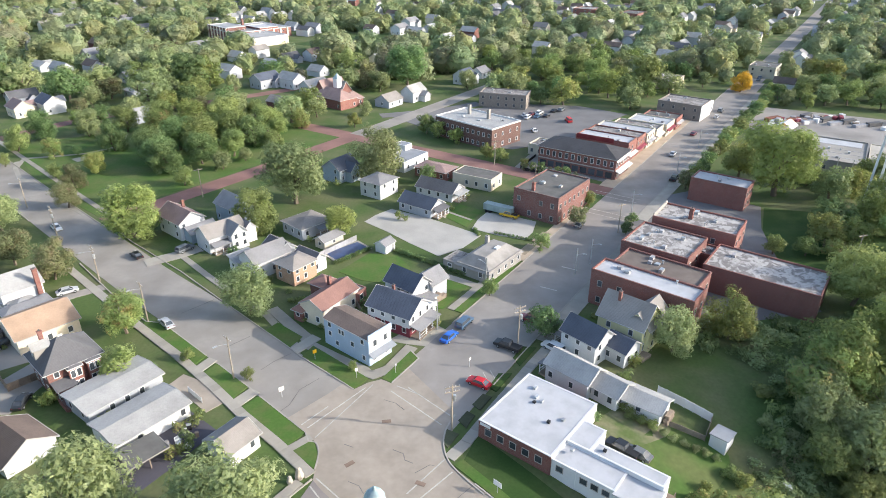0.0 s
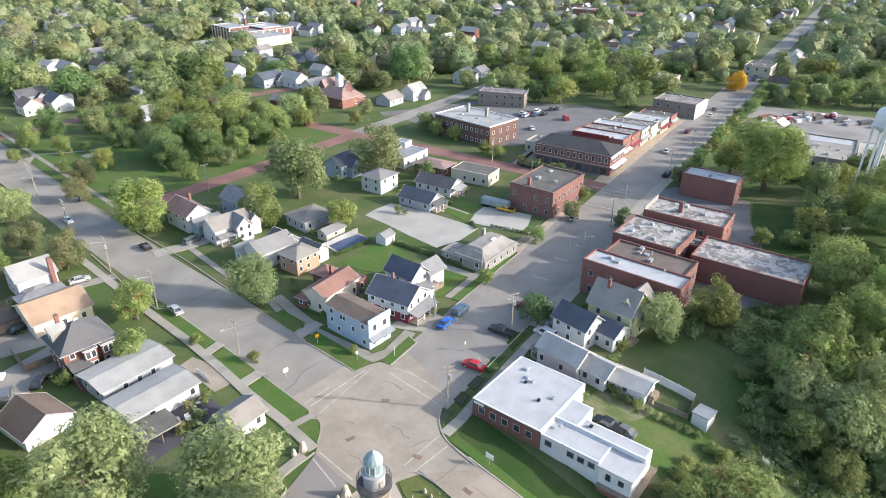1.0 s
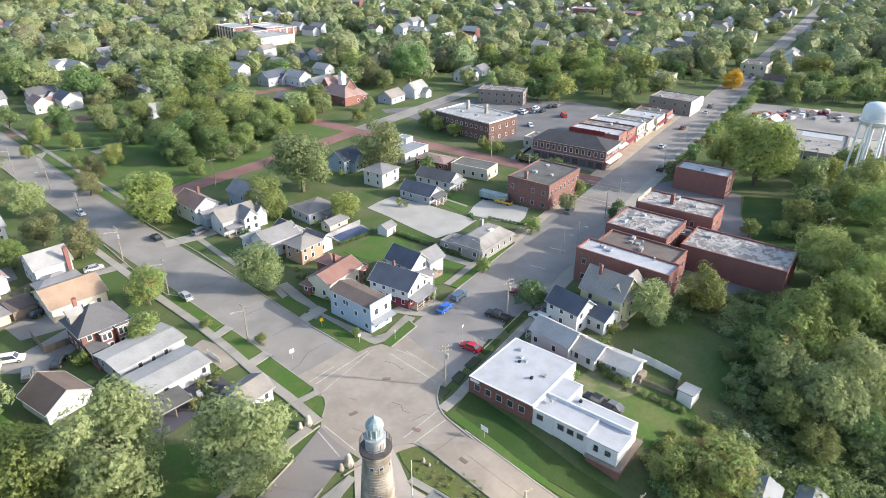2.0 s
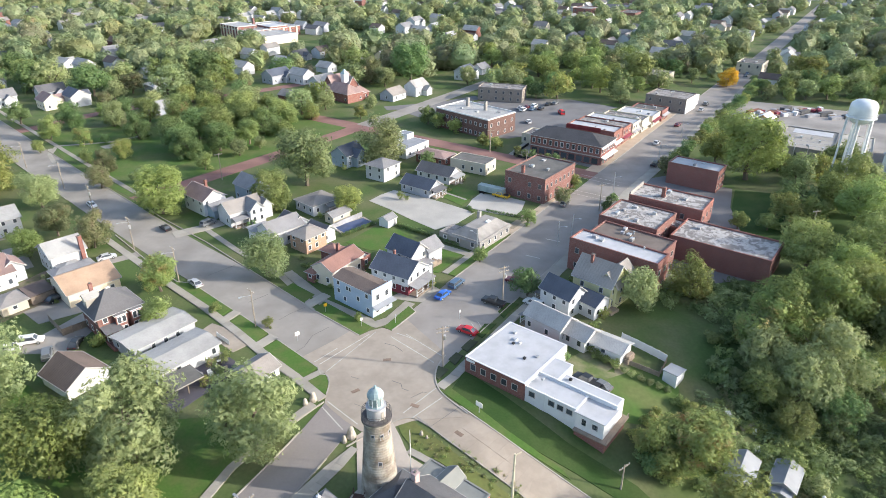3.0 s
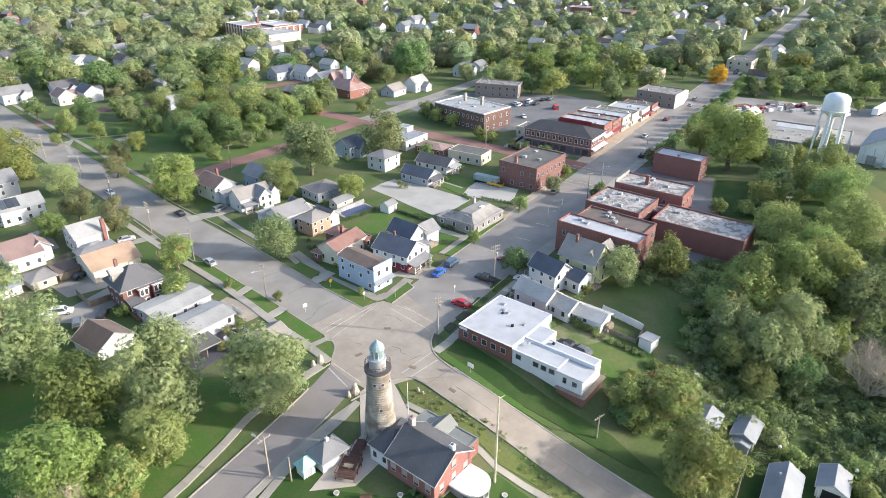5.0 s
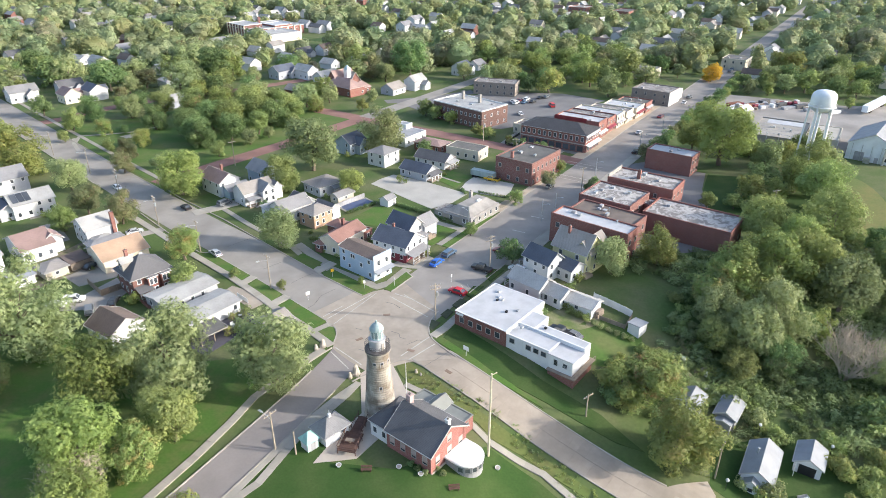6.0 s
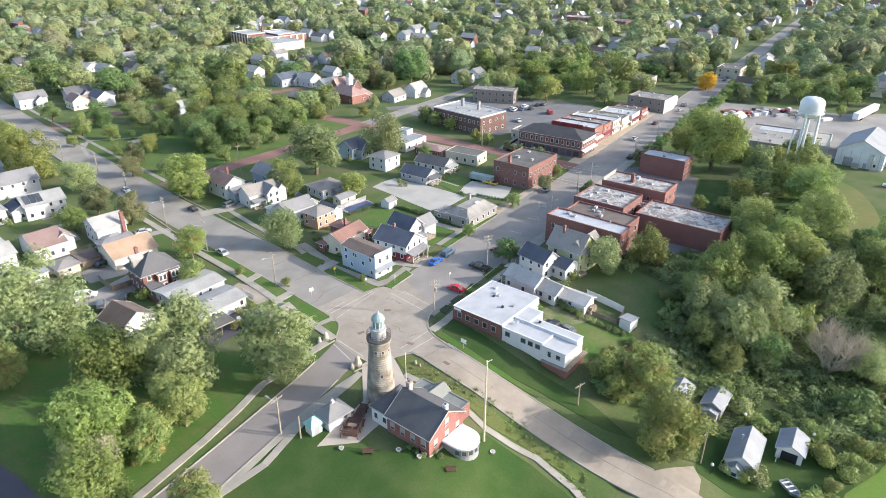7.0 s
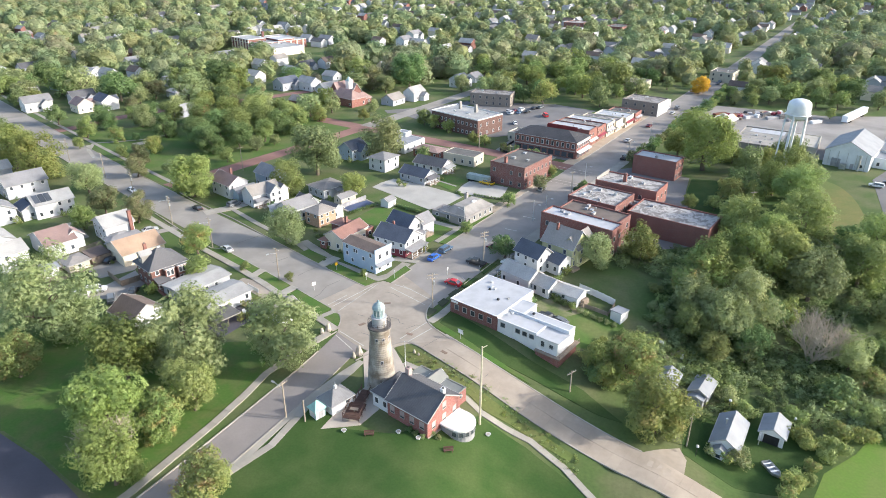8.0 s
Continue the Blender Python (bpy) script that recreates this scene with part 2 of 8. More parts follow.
TEAL = mat("teal_roofing", (0.30, 0.52, 0.48), 0.6, 3, 0.2, 0.8, 0.2, 0.1)
SHINGLE = {k: lined(mat("shingles_" + k, c, 0.9, 2.5, 0.3, 0.18, 0.22, 0.3, 0.10), "row", 1.6, 0.6, 0.03, 0.82) for k, c in {
    "navy": (0.10, 0.115, 0.15), "grey": (0.24, 0.24, 0.25), "charcoal": (0.13, 0.13, 0.14), "pale": (0.36, 0.36, 0.355), "brown": (0.155, 0.12, 0.105),
    "taupe": (0.28, 0.26, 0.245), "red": (0.29, 0.165, 0.14), "orange": (0.44, 0.31, 0.22), "rose": (0.30, 0.21, 0.195), "slate": (0.068, 0.068, 0.075), "silver": (0.41, 0.41, 0.405)}.items()}
MEMBRANE = mat("white_membrane", (0.47, 0.475, 0.495), 0.6, 1.6, 0.10, 0.35, 0.14, 0.08, 0.02)
OLDROOF = mat("weathered_tar_roof", (0.31, 0.29, 0.275), 0.9, 1.5, 0.6, 0.35, 0.3, 0.2, 0.05, tint=(0.16, 0.145, 0.14))
PATCHROOF = mat("peeling_silver_roof", (0.42, 0.40, 0.385), 0.85, 1.3, 0.7, 0.42, 0.3, 0.2, 0.03, tint=(0.205, 0.19, 0.182))
for m, low, high in ((PATCHROOF, 0.47, 0.54), (OLDROOF, 0.44, 0.56)):      # torn, sharp-edged coats of paint
    peel = m.node_tree.nodes["Noise Texture.001"]
    peel.inputs["Detail"].default_value, peel.inputs["Roughness"].default_value, peel.inputs["Distortion"].default_value = 9, 0.68, 0.9
    edge = m.node_tree.nodes["Map Range"]
    edge.inputs[1].default_value, edge.inputs[2].default_value = low, high
TARROOF = mat("dark_tar_roof", (0.145, 0.14, 0.132), 0.9, 1.2, 0.3, 0.25, 0.25, 0.2, 0.05)
METALROOF = mat("metal_roof", (0.28, 0.295, 0.32), 0.7, 1.5, 0.15, 0.3, 0.15, 0.1, 0.04)
TANK = mat("tank_white", (0.72, 0.75, 0.78), 0.45, 1.5, 0.1, 0.3, 0.12, 0.05, 0.02)
GLASS = mat("window_glass", (0.075, 0.085, 0.10), 0.1, 2, 0.1, 0.4, 0.2, 0, 0.3, spec=0.9)
LANTERN = mat("lantern_glass", (0.25, 0.33, 0.35), 0.08, 2, 0.1, 0.4, 0.2, 0, 0.1, spec=0.9)
POOL = mat("pool_cover", (0.055, 0.085, 0.18), 0.35, 0.8, 0.3, 0.3, 0.35, 0.1)
WOOD = mat("weathered_wood", (0.30, 0.24, 0.19), 0.9, 5, 0.4, 0.8)
DECKWOOD = mat("dark_deck_wood", (0.13, 0.075, 0.06), 0.85, 5, 0.4, 0.8)
POLEWOOD = mat("pole_wood", (0.36, 0.31, 0.25), 0.95, 5, 0.3, 0.8)
PALEPOLE = mat("pale_pole", (0.66, 0.60, 0.46), 0.8, 5, 0.2, 0.8)
STEEL = mat("galvanised_steel", (0.55, 0.56, 0.57), 0.45, 4, 0.1, 0.8, metal=0.6)
BLACKMETAL = mat("black_iron", (0.03, 0.03, 0.032), 0.6, 4, 0.3, 0.8)
RUBBER = mat("tyre_rubber", (0.025, 0.025, 0.025), 0.9, 6, 0.2, 1)
EAVE = mat("weathered_eaves", (0.46, 0.455, 0.45), 0.7, 3, 0.15, 0.6, 0.15, 0)
TRIM = mat("white_trim", (0.72, 0.72, 0.72), 0.55, 4, 0.06, 0.8, 0.06, 0)
ROCK = mat("pale_rock", (0.43, 0.385, 0.33), 0.95, 2, 0.4, 0.6, 0.3, 0.5)
CAR = {k: mat("car_paint_" + k, c, 0.3, 8, 0.05, 0.8, 0.05, 0, 0.03, spec=0.6) for k, c in {
    "red": (0.60, 0.02, 0.03), "blue": (0.03, 0.14, 0.55), "steel": (0.08, 0.14, 0.22), "silver": (0.45, 0.46, 0.48), "black": (0.025, 0.027, 0.03),
    "white": (0.78, 0.78, 0.78), "grey": (0.16, 0.17, 0.18), "maroon": (0.16, 0.02, 0.03), "yellow": (0.70, 0.42, 0.02)}.items()}


# ---- building blocks ----
def height(x, y):
    """The lie of the land: level town, falling away to the harbour side."""
    def sm(v, a, b):
        u = min(1, max(0, (v - a) / (b - a)))
        return u * u * (3 - 2 * u)
    s = 0.72 * x - 0.69 * y
    return (-6.5 * sm(s, -5, 42) * sm(x, 5, 28) - 3 * sm(x, 50, 70) * sm(s, 25, 45)) * (1 - sm(y, 20, 60))


class Shape:
    """Collects corners and faces of one mesh."""
    def __init__(self):
        self.v, self.f = [], []

    def add(self, verts, faces):
        n = len(self.v)
        self.v += [tuple(p) for p in verts]
        self.f += [[n + i for i in q] for q in faces]
        return self

    def box(self, x, y, z, sx, sy, sz, rz=0.0):
        """A box whose base centre lies at x, y, z."""
        c, s = math.cos(radians(rz)), math.sin(radians(rz))
        pts = []
        for dz in (0, sz):
            for dx, dy in ((-1, -1), (1, -1), (1, 1), (-1, 1)):
                px, py = dx * sx / 2, dy * sy / 2
                pts.append((x + c * px - s * py, y + s * px + c * py, z + dz))
        return self.add(pts, [(3, 2, 1, 0), (4, 5, 6, 7), (0, 1, 5, 4), (1, 2, 6, 5), (2, 3, 7, 6), (3, 0, 4, 7)])

    def bar(self, a, b, w, d=None):
        """A square bar from a to b."""
        a, b = Vector(a), Vector(b)
        u = (b - a).normalized()
        s = u.cross(Vector((0, 0, 1)))
        s = Vector((1, 0, 0)) if s.length < 1e-3 else s.normalized()
        t = u.cross(s)
        d = d or w
        pts = [p + s * i * w / 2 + t * j * d / 2 for p in (a, b) for i, j in ((-1, -1), (1, -1), (1, 1), (-1, 1))]
        return self.add(pts, [(3, 2, 1, 0), (4, 5, 6, 7), (0, 1, 5, 4), (1, 2, 6, 5), (2, 3, 7, 6), (3, 0, 4, 7)])

    def lathe(self, rings, n=20, x=0, y=0, closed=True):
        """Rings of (radius, height) turned about the upright axis."""
        pts = [(x + r * math.cos(2 * math.pi * i / n), y + r * math.sin(2 * math.pi * i / n), z) for r, z in rings for i in range(n)]
        faces = [(k * n + i, k * n + (i + 1) % n, (k + 1) * n + (i + 1) % n, (k + 1) * n + i) for k in range(len(rings) - 1) for i in range(n)]
        if closed:
            faces += [tuple(range(n))[::-1], tuple((len(rings) - 1) * n + i for i in range(n))]
        return self.add(pts, faces)

    def ring(self, L, W, t, z0, z1):
        """A rectangular rim of thickness t, in one piece."""
        a, b = L / 2, W / 2
        pts = [(sx * (a - d), sy * (b - d), z) for z in (z0, z1) for d in (0, t) for sx, sy in ((-1, -1), (1, -1), (1, 1), (-1, 1))]
        faces = []
        for i in range(4):
            j = (i + 1) % 4
            faces += [(i, j, 8 + j, 8 + i), (4 + j, 4 + i, 12 + i, 12 + j), (8 + i, 8 + j, 12 + j, 12 + i), (j, i, 4 + i, 4 + j)]
        return self.add(pts, faces)

    def prism(self, prof, x0, x1):
        """A profile of (y, z) corners drawn out along x."""
        n = len(prof)
        return self.add([(x0, *p) for p in prof] + [(x1, *p) for p in prof], [tuple(range(n)), tuple(range(n, 2 * n))[::-1]] + [(i, n + i, n + (i + 1) % n, (i + 1) % n) for i in range(n)])

    def slab(self, pts, z0, z1):
        """A plan outline between two heights."""
        n = len(pts)
        return self.add([(*p[:2], z0) for p in pts] + [(*p[:2], z1) for p in pts],
                        [tuple(range(n))[::-1], tuple(range(n, 2 * n))] + [(i, (i + 1) % n, n + (i + 1) % n, n + i) for i in range(n)])

    def plate(self, pts, t=0.15):
        """A flat sheet through any corners, with a thickness downwards."""
        n = len(pts)
        return self.add([tuple(p) for p in pts] + [(p[0], p[1], p[2] - t) for p in pts],
                        [tuple(range(n)), tuple(range(n, 2 * n))[::-1]] + [(i, n + i, n + (i + 1) % n, (i + 1) % n) for i in range(n)])

    def mesh(self, name, material, smooth=False):
        me = bpy.data.meshes.new(name)
        me.from_pydata(self.v, [], self.f)
        me.materials.append(material)
        if smooth:
            me.polygons.foreach_set("use_smooth", [True] * len(me.polygons))
        bm = bmesh.new()
        bm.from_mesh(me)
        bmesh.ops.recalc_face_normals(bm, faces=bm.faces)
        bm.to_mesh(me)
        bm.free()
        return me


def part(name, shape, material, parent=None, label="", m=None, smooth=False):
    ob = new(name, shape.mesh(name, material, smooth) if isinstance(shape, Shape) else shape)
    ob.parent = parent
    if m is not None:
        ob.matrix_basis = m
    return tagged(ob, label)


def thing(name, x, y, ang=0.0, z=None, label="", category="", group="", scale=1.0):
    ob = new(name)
    ob.empty_display_size = 0.5
    ob.matrix_basis = pose(x, y, height(x, y) if z is None else z, 0, 0, ang) @ Matrix.Scale(scale, 4)
    return tagged(ob, label, category, group)


TAKEN = []      # plan circles of what stands already, for the scattered trees and houses


# ---- the ground, the streets and the walks ----
def structure(name, shape, material, label, category, parent=None):
    ob = part(name, shape, material, parent)
    return tagged(ob, label, category, "", "structure")


def spaced(lo, hi, far_lo, far_hi, step):
    inner = list(np.arange(lo, hi + 0.1, step))
    a, b, k = [lo], [hi], step
    while a[-1] > far_lo or b[-1] < far_hi:
        k *= 1.5
        a.append(max(far_lo, a[-1] - k))
        b.append(min(far_hi, b[-1] + k))
    return sorted(set(a[1:] + inner + b[1:]))


def resample(pts, step=3.0):
    out = []
    for (x0, y0), (x1, y1) in zip(pts, pts[1:]):
        n = max(1, int(math.hypot(x1 - x0, y1 - y0) / step))
        out += [(x0 + (x1 - x0) * i / n, y0 + (y1 - y0) * i / n) for i in range(n)]
    return out + [pts[-1]]


def beside(pts, off):
    """The line that runs off metres to the left of a line."""
    out = []
    for i, p in enumerate(pts):
        a, b = Vector(pts[max(0, i - 1)]), Vector(pts[min(len(pts) - 1, i + 1)])
        u = (b - a).normalized()
        out.append((p[0] - u.y * off, p[1] + u.x * off))
    return out


def rounded(pts, times=2):
    for _ in range(times):
        out = [pts[0]]
        for a, b in zip(pts, pts[1:]):
            out += [(0.75 * a[0] + 0.25 * b[0], 0.75 * a[1] + 0.25 * b[1]), (0.25 * a[0] + 0.75 * b[0], 0.25 * a[1] + 0.75 * b[1])]
        pts = out + [pts[-1]]
    return pts


def ribbon(shape, pts, o0, o1, lift, skirt=0.15, step=3.0):
    """A strip between two offsets from a line, laid on the ground, with skirts down its edges."""
    pts = resample(pts, step)
    a, b = beside(pts, o0), beside(pts, o1)
    rows = []
    for p, q in zip(a, b):
        zp, zq = height(*p) + lift, height(*q) + lift
        rows += [(*p, zp - skirt), (*p, zp), (*q, zq), (*q, zq - skirt)]
    faces = [(4 * k + i, 4 * k + i + 1, 4 * k + 5 + i, 4 * k + 4 + i) for k in range(len(pts) - 1) for i in range(3)]
    n = 4 * (len(pts) - 1)
    return shape.add(rows, faces + [(0, 3, 2, 1), (n, n + 1, n + 2, n + 3)])


def street(name, pts, width, material, lift, label, category="road"):
    return structure(name, ribbon(Shape(), pts, -width / 2, width / 2, lift, 0.3), material, label, category)


def kerb(line, label="pale concrete kerb along the street"):
    return structure("kerb", ribbon(Shape(), line, -0.12, 0.12, 0.2, 0.3, 1.5), KERB, label, "kerb")


def area(name, pts, material, lift, label, category, kind="structure"):
    """A patch of ground with the given outline, following the lie of the land."""
    bm = bmesh.new()
    bm.faces.new([bm.verts.new((*p, 0)) for p in pts])
    bm.normal_update()
    if any(abs(height(*p)) > 0.01 for p in pts):
        bmesh.ops.triangulate(bm, faces=bm.faces[:])
        for k, axis in ((0, (1, 0, 0)), (1, (0, 1, 0))):
            lo, hi = min(p[k] for p in pts), max(p[k] for p in pts)
            c = math.ceil(lo / 3) * 3
            while c < hi:
                bmesh.ops.bisect_plane(bm, geom=bm.verts[:] + bm.edges[:] + bm.faces[:], plane_co=(c if k == 0 else 0, c if k == 1 else 0, 0), plane_no=axis)
                c += 3
    rim = [e for e in bm.edges if len(e.link_faces) == 1]
    for v in bm.verts:
        v.co.z = height(v.co.x, v.co.y) + lift
    down = [g for g in bmesh.ops.extrude_edge_only(bm, edges=rim)["geom"] if isinstance(g, bmesh.types.BMVert)]
    for v in down:
        v.co.z -= 0.25
    bmesh.ops.recalc_face_normals(bm, faces=bm.faces)
    if sum(f.normal.z for f in bm.faces) < 0:
        bmesh.ops.reverse_faces(bm, faces=bm.faces)
    me = bpy.data.meshes.new(name)
    for e in rim:
        if e.is_valid:
            e.smooth = False
    for f in bm.faces:
        f.smooth = f.normal.z > 0.5
    bm.to_mesh(me)
    bm.free()
    me.materials.append(material)
    return tagged(part(name, me, None), label, category, "", kind)


def main(s, o):
    """A place s metres along the main street's line and o metres to its right."""
    return (0.515 * s + 0.857 * o, 0.857 * s - 0.515 * o)


MAIN = rounded([main(28, -18.6), main(100, -19.4), main(140, -20.6), main(180, -20.7), main(219, -21.5), main(283, -21.5), main(420, -23), main(1000, -33)])
WEST = rounded([(-9, 32.5), (-25.7, 46.8), (-38.3, 57.2), (-50.7, 67.7), (-65.7, 79.3), (-83.2, 94), (-105, 112), (-142, 143.5), (-260, 246), (-420, 390)])
EAST = rounded([(4.5, 22.5), (16.5, 10.8), (28, 3.0), (39.5, -4.8), (53, -14), (75, -29), (110, -52)])
SOUTH = rounded([(-8.5, 22), (-11.3, 13), (-16.6, 0.4), (-22.7, -12.7), (-28, -24), (-42, -52), (-60, -90)])
CROSS = [(57, 143), (30, 158.5), (8, 172), (-30, 195), (-60, 213)]
PARKROAD = [(-93, 112.5), (-83, 127), (-60.5, 160.7), (-36, 200)]
PARKFAR = [(-35.5, 201), (-14, 236), (30, 310)]
NORTHST = [(-30, 231), (-4, 241), (14, 256)]
BACKST = rounded([(-192, 171), (-174, 186), (-160, 214), (-146, 227), (-118, 246), (-60, 300), (20, 420)])

east = np.array(resample(EAST, 1.5))
gx, gy = spaced(-4, 128, -4500, 4500, 3.0), spaced(-80, 70, -4500, 4500, 3.0)
g = Shape()
g.v = [(x, y, height(x, y) - (0.5 if x > 42 and (np.hypot(east[:, 0] - x, east[:, 1] - y) < 3.2).any() else 0)) for y in gy for x in gx]
w = len(gx)
g.f = [(j * w + i, j * w + i + 1, (j + 1) * w + i + 1, (j + 1) * w + i) for j in range(len(gy) - 1) for i in range(w - 1)]
structure("ground", g, GRASS, "grassy ground of a small town, falling off towards the harbour", "ground").data.shade_smooth()

area("crossing", [(-13.2, 22.4), (-13.3, 25.8), (-14.5, 28.6), (-16.5, 30.5), (-20.5, 34.0), (-15.0, 40.5), (-12.6, 43.8), (-10.4, 42.2), (-8.2, 44.2), (-5.8, 45.4), (-3.7, 44.4), (-1.0, 49.0), (8.2, 36.8), (6.8, 33.0), (6.3, 30.6), (6.9, 26.0), (8.9, 23.4), (12.0, 18.0), (3.6, 16.6), (-2.0, 13.6), (-5.2, 13.4), (-8.6, 16.0), (-11.4, 18.6), (-13.0, 20.4)],
     CONCRETE, 0.10, "pale worn concrete of the street crossing", "road")
street("road_west", WEST, 12.9, STREET, 0.068, "wide worn grey street with houses on both sides")
street("road_east", EAST, 7.6, TANROAD, 0.076, "pale concrete street running down the slope")
street("road_south", SOUTH, 7.6, LANE, 0.084, "narrow grey street beside the lighthouse lawn")
on_main = lambda p: 0.515 * p[0] + 0.857 * p[1]
street("road_main", [p for p in resample(MAIN, 4) if on_main(p) < 133], 17.4, MAINSTREET, 0.092, "wide grey main street with kerbside parking")
street("road_main_distant", [p for p in resample(MAIN, 4) if on_main(p) > 345], 10.5, MAINSTREET, 0.066, "grey main street far off between trees")
street("road_main_far", [p for p in resample(MAIN, 4) if 127 < on_main(p) < 352], 13.6, MAINSTREET, 0.086, "grey main street between the shops")
street("road_cross", CROSS, 8, BRICKROAD, 0.07, "worn red brick side street")
street("road_park", PARKROAD, 7.5, BRICKROAD, 0.078, "red brick street along the park")
street("road_park_far", PARKFAR, 8, STREET, 0.074, "pale grey street behind the park")
street("road_north", NORTHST, 7, ASPHALT, 0.068, "grey asphalt back street")
street("road_back", BACKST, 7, BRICKROAD, 0.06, "brick street behind the park")

mk = resample(MAIN, 4)
pick = lambda line, a, b: [p for p in line if a <= 0.515 * p[0] + 0.857 * p[1] <= b]
kerb(beside(pick(mk, 56, 130), 8.7))
kerb(beside(pick(mk, 152, 330), 6.8))
kerb(beside(pick(mk, 42, 128), -8.7))
kerb(beside(pick(mk, 134, 330), -6.8))
wk = resample(WEST, 4)
kerb([(-86.5, 87.4), (-71.8, 73.9), (-58.2, 62.4), (-54.4, 62.0), (-40.9, 51.0)])
kerb([(-37.9, 48.7), (-29.8, 42.0), (-27.1, 39.6), (-16.6, 30.7), (-15.6, 28.7)])
kerb([(-10.4, 42.2), (-16.7, 47.2), (-22.2, 51.5), (-25.3, 54.4), (-32.0, 60.2), (-47.1, 73.4), (-59.6, 84.5), (-79.4, 100.2), (-90.0, 110.0)])
kerb(beside([p for p in wk if -330 < p[0] < -108], 6.5))
kerb(beside([p for p in wk if -330 < p[0] < -90], -6.5))
ek = resample(EAST, 3)
kerb(beside([p for p in ek if 8 < p[0] < 48], 3.8))
kerb(beside([p for p in ek if 6.5 < p[0] < 100], -3.8))
sk = resample(SOUTH, 3)
kerb(beside([p for p in sk if p[1] < 12], -3.8))
kerb(beside([p for p in sk if p[1] < 9], 3.8))
kerb(rounded([(-15.6, 28.6), (-14.0, 28.4), (-13.2, 25.6), (-13.2, 22.6)]), "curved pale kerb at the street corner")
kerb(rounded([(-13.2, 20.6), (-15.8, 17.0), (-18.3, 12.8)]), "curved pale kerb at the street corner")
kerb([(-3.7, 44.4), (0.7, 52.2), (-1.0, 54.6)], "pale kerb at the street corner")
kerb(rounded([(8.2, 36.2), (6.7, 32.6), (6.4, 29.4), (7.2, 25.6), (9.2, 22.8), (13, 18.9)]), "curved pale kerb at the street corner")
kerb(rounded([(-7.0, 9.6), (-4.5, 12.2), (1.2, 17.0), (3.6, 17.4), (6.5, 15.2)]), "curved pale kerb at the street corner")
walk_count = 0
TANWALK = mat("tan_sidewalk", (0.46, 0.37, 0.28), 0.9, 2, 0.2, 0.25, 0.15, 0.15)


def walkway(line, width, lift=0.13, label="pale concrete sidewalk", material=None):
    global walk_count
    walk_count += 1
    lift += 0.005 * (walk_count % 7)
    return structure("sidewalk", ribbon(Shape(), line, -width / 2, width / 2, lift, 0.25, 2.0), material or WALK, label, "sidewalk")


walkway([(-13.6, 21.4), (-20.5, 27.8), (-28.6, 34.6), (-36.4, 41.9), (-46.7, 50.9), (-59.5, 61.1), (-88, 85)], 1.9)
walkway([(-24.0, 54.8), (-33.5, 66.4), (-50, 80.5), (-62, 92)], 1.6)
walkway(beside([p for p in wk if -330 < p[0] < -92], -11), 1.6)
walkway([(-15.0, 20.0), (-20.5, 11.5), (-24.5, 4), (-26.5, -3), (-29.5, -11.5), (-36.5, -28), (-50, -54)], 1.6)
walkway([(-18.6, 26.4), (-15.4, 29.6)], 1.5, 0.16, "short concrete walk to the crossing")
walkway([(-31.2, 36.2), (-28.2, 41.0)], 2.4, 0.16, "concrete driveway apron")
walkway([(-41.4, 45.4), (-39.2, 50.0)], 2.2, 0.16, "concrete driveway apron")
walkway([(-33.5, 36.5), (-38.5, 40.5), (-44, 43)], 4.5, 0.10, "pale concrete front yard", CONCRETE)
walkway([(-5.6, 9.4), (-9.0, 4.6), (-12.2, -0.9), (-15.4, -7.6), (-17.9, -12.7), (-20.1, -17.8), (-22.6, -23.4), (-37, -55)], 1.4, 0.14)
walkway(beside(pick(mk, 62, 92), 12.0), 1.7)
walkway(beside(pick(mk, 134, 330), -8.6), 3.4, 0.13, "concrete sidewalk along the main street")
walkway(beside(pick(mk, 92, 138), 10.0), 2.4, 0.13, "tan concrete sidewalk before the shops", TANWALK)
walkway(beside(pick(mk, 152, 275), 9.3), 4.8, 0.13, "broad tan sidewalk before the shops", TANWALK)
walkway([(7.6, 26.0), (10.2, 29.6), (15.7, 39.4), (22.8, 51.6), (30.6, 64.2)], 2.0)
walkway(beside(pick(mk, 62, 128), -10.6), 3.6, 0.13, "broad concrete sidewalk before the shops")
walkway([(-22.4, 56.2), (-14.5, 51.0), (-7.6, 46.6), (-4.6, 48.6), (-1.0, 56.2)], 2.6, 0.12, "concrete sidewalk round the corner house")
walkway([(-33, 69), (-27, 62.5), (-22.5, 57.8)], 2.6, 0.13, "concrete driveway between the houses")
walkway([(-24.2, 53.4), (-20.8, 58.6)], 2.6, 0.15, "concrete driveway apron")
walkway([(-70.4, 88.4), (-64.5, 93.0), (-60, 97.5)], 4.4, 0.125, "pale concrete driveway")
walkway([(19.8, -3.4), (24.2, -5.6), (29.0, -7.6), (34.8, -13.0), (39.0, -19.5), (46, -30)], 1.4, 0.14, "worn sidewalk along the foot of the lawn")
walkway([(3.4, 9.4), (8.5, 6.2), (12.6, 3.2), (17.0, -0.6), (19.8, -3.4)], 1.3, 0.14, "worn sidewalk behind the verge")

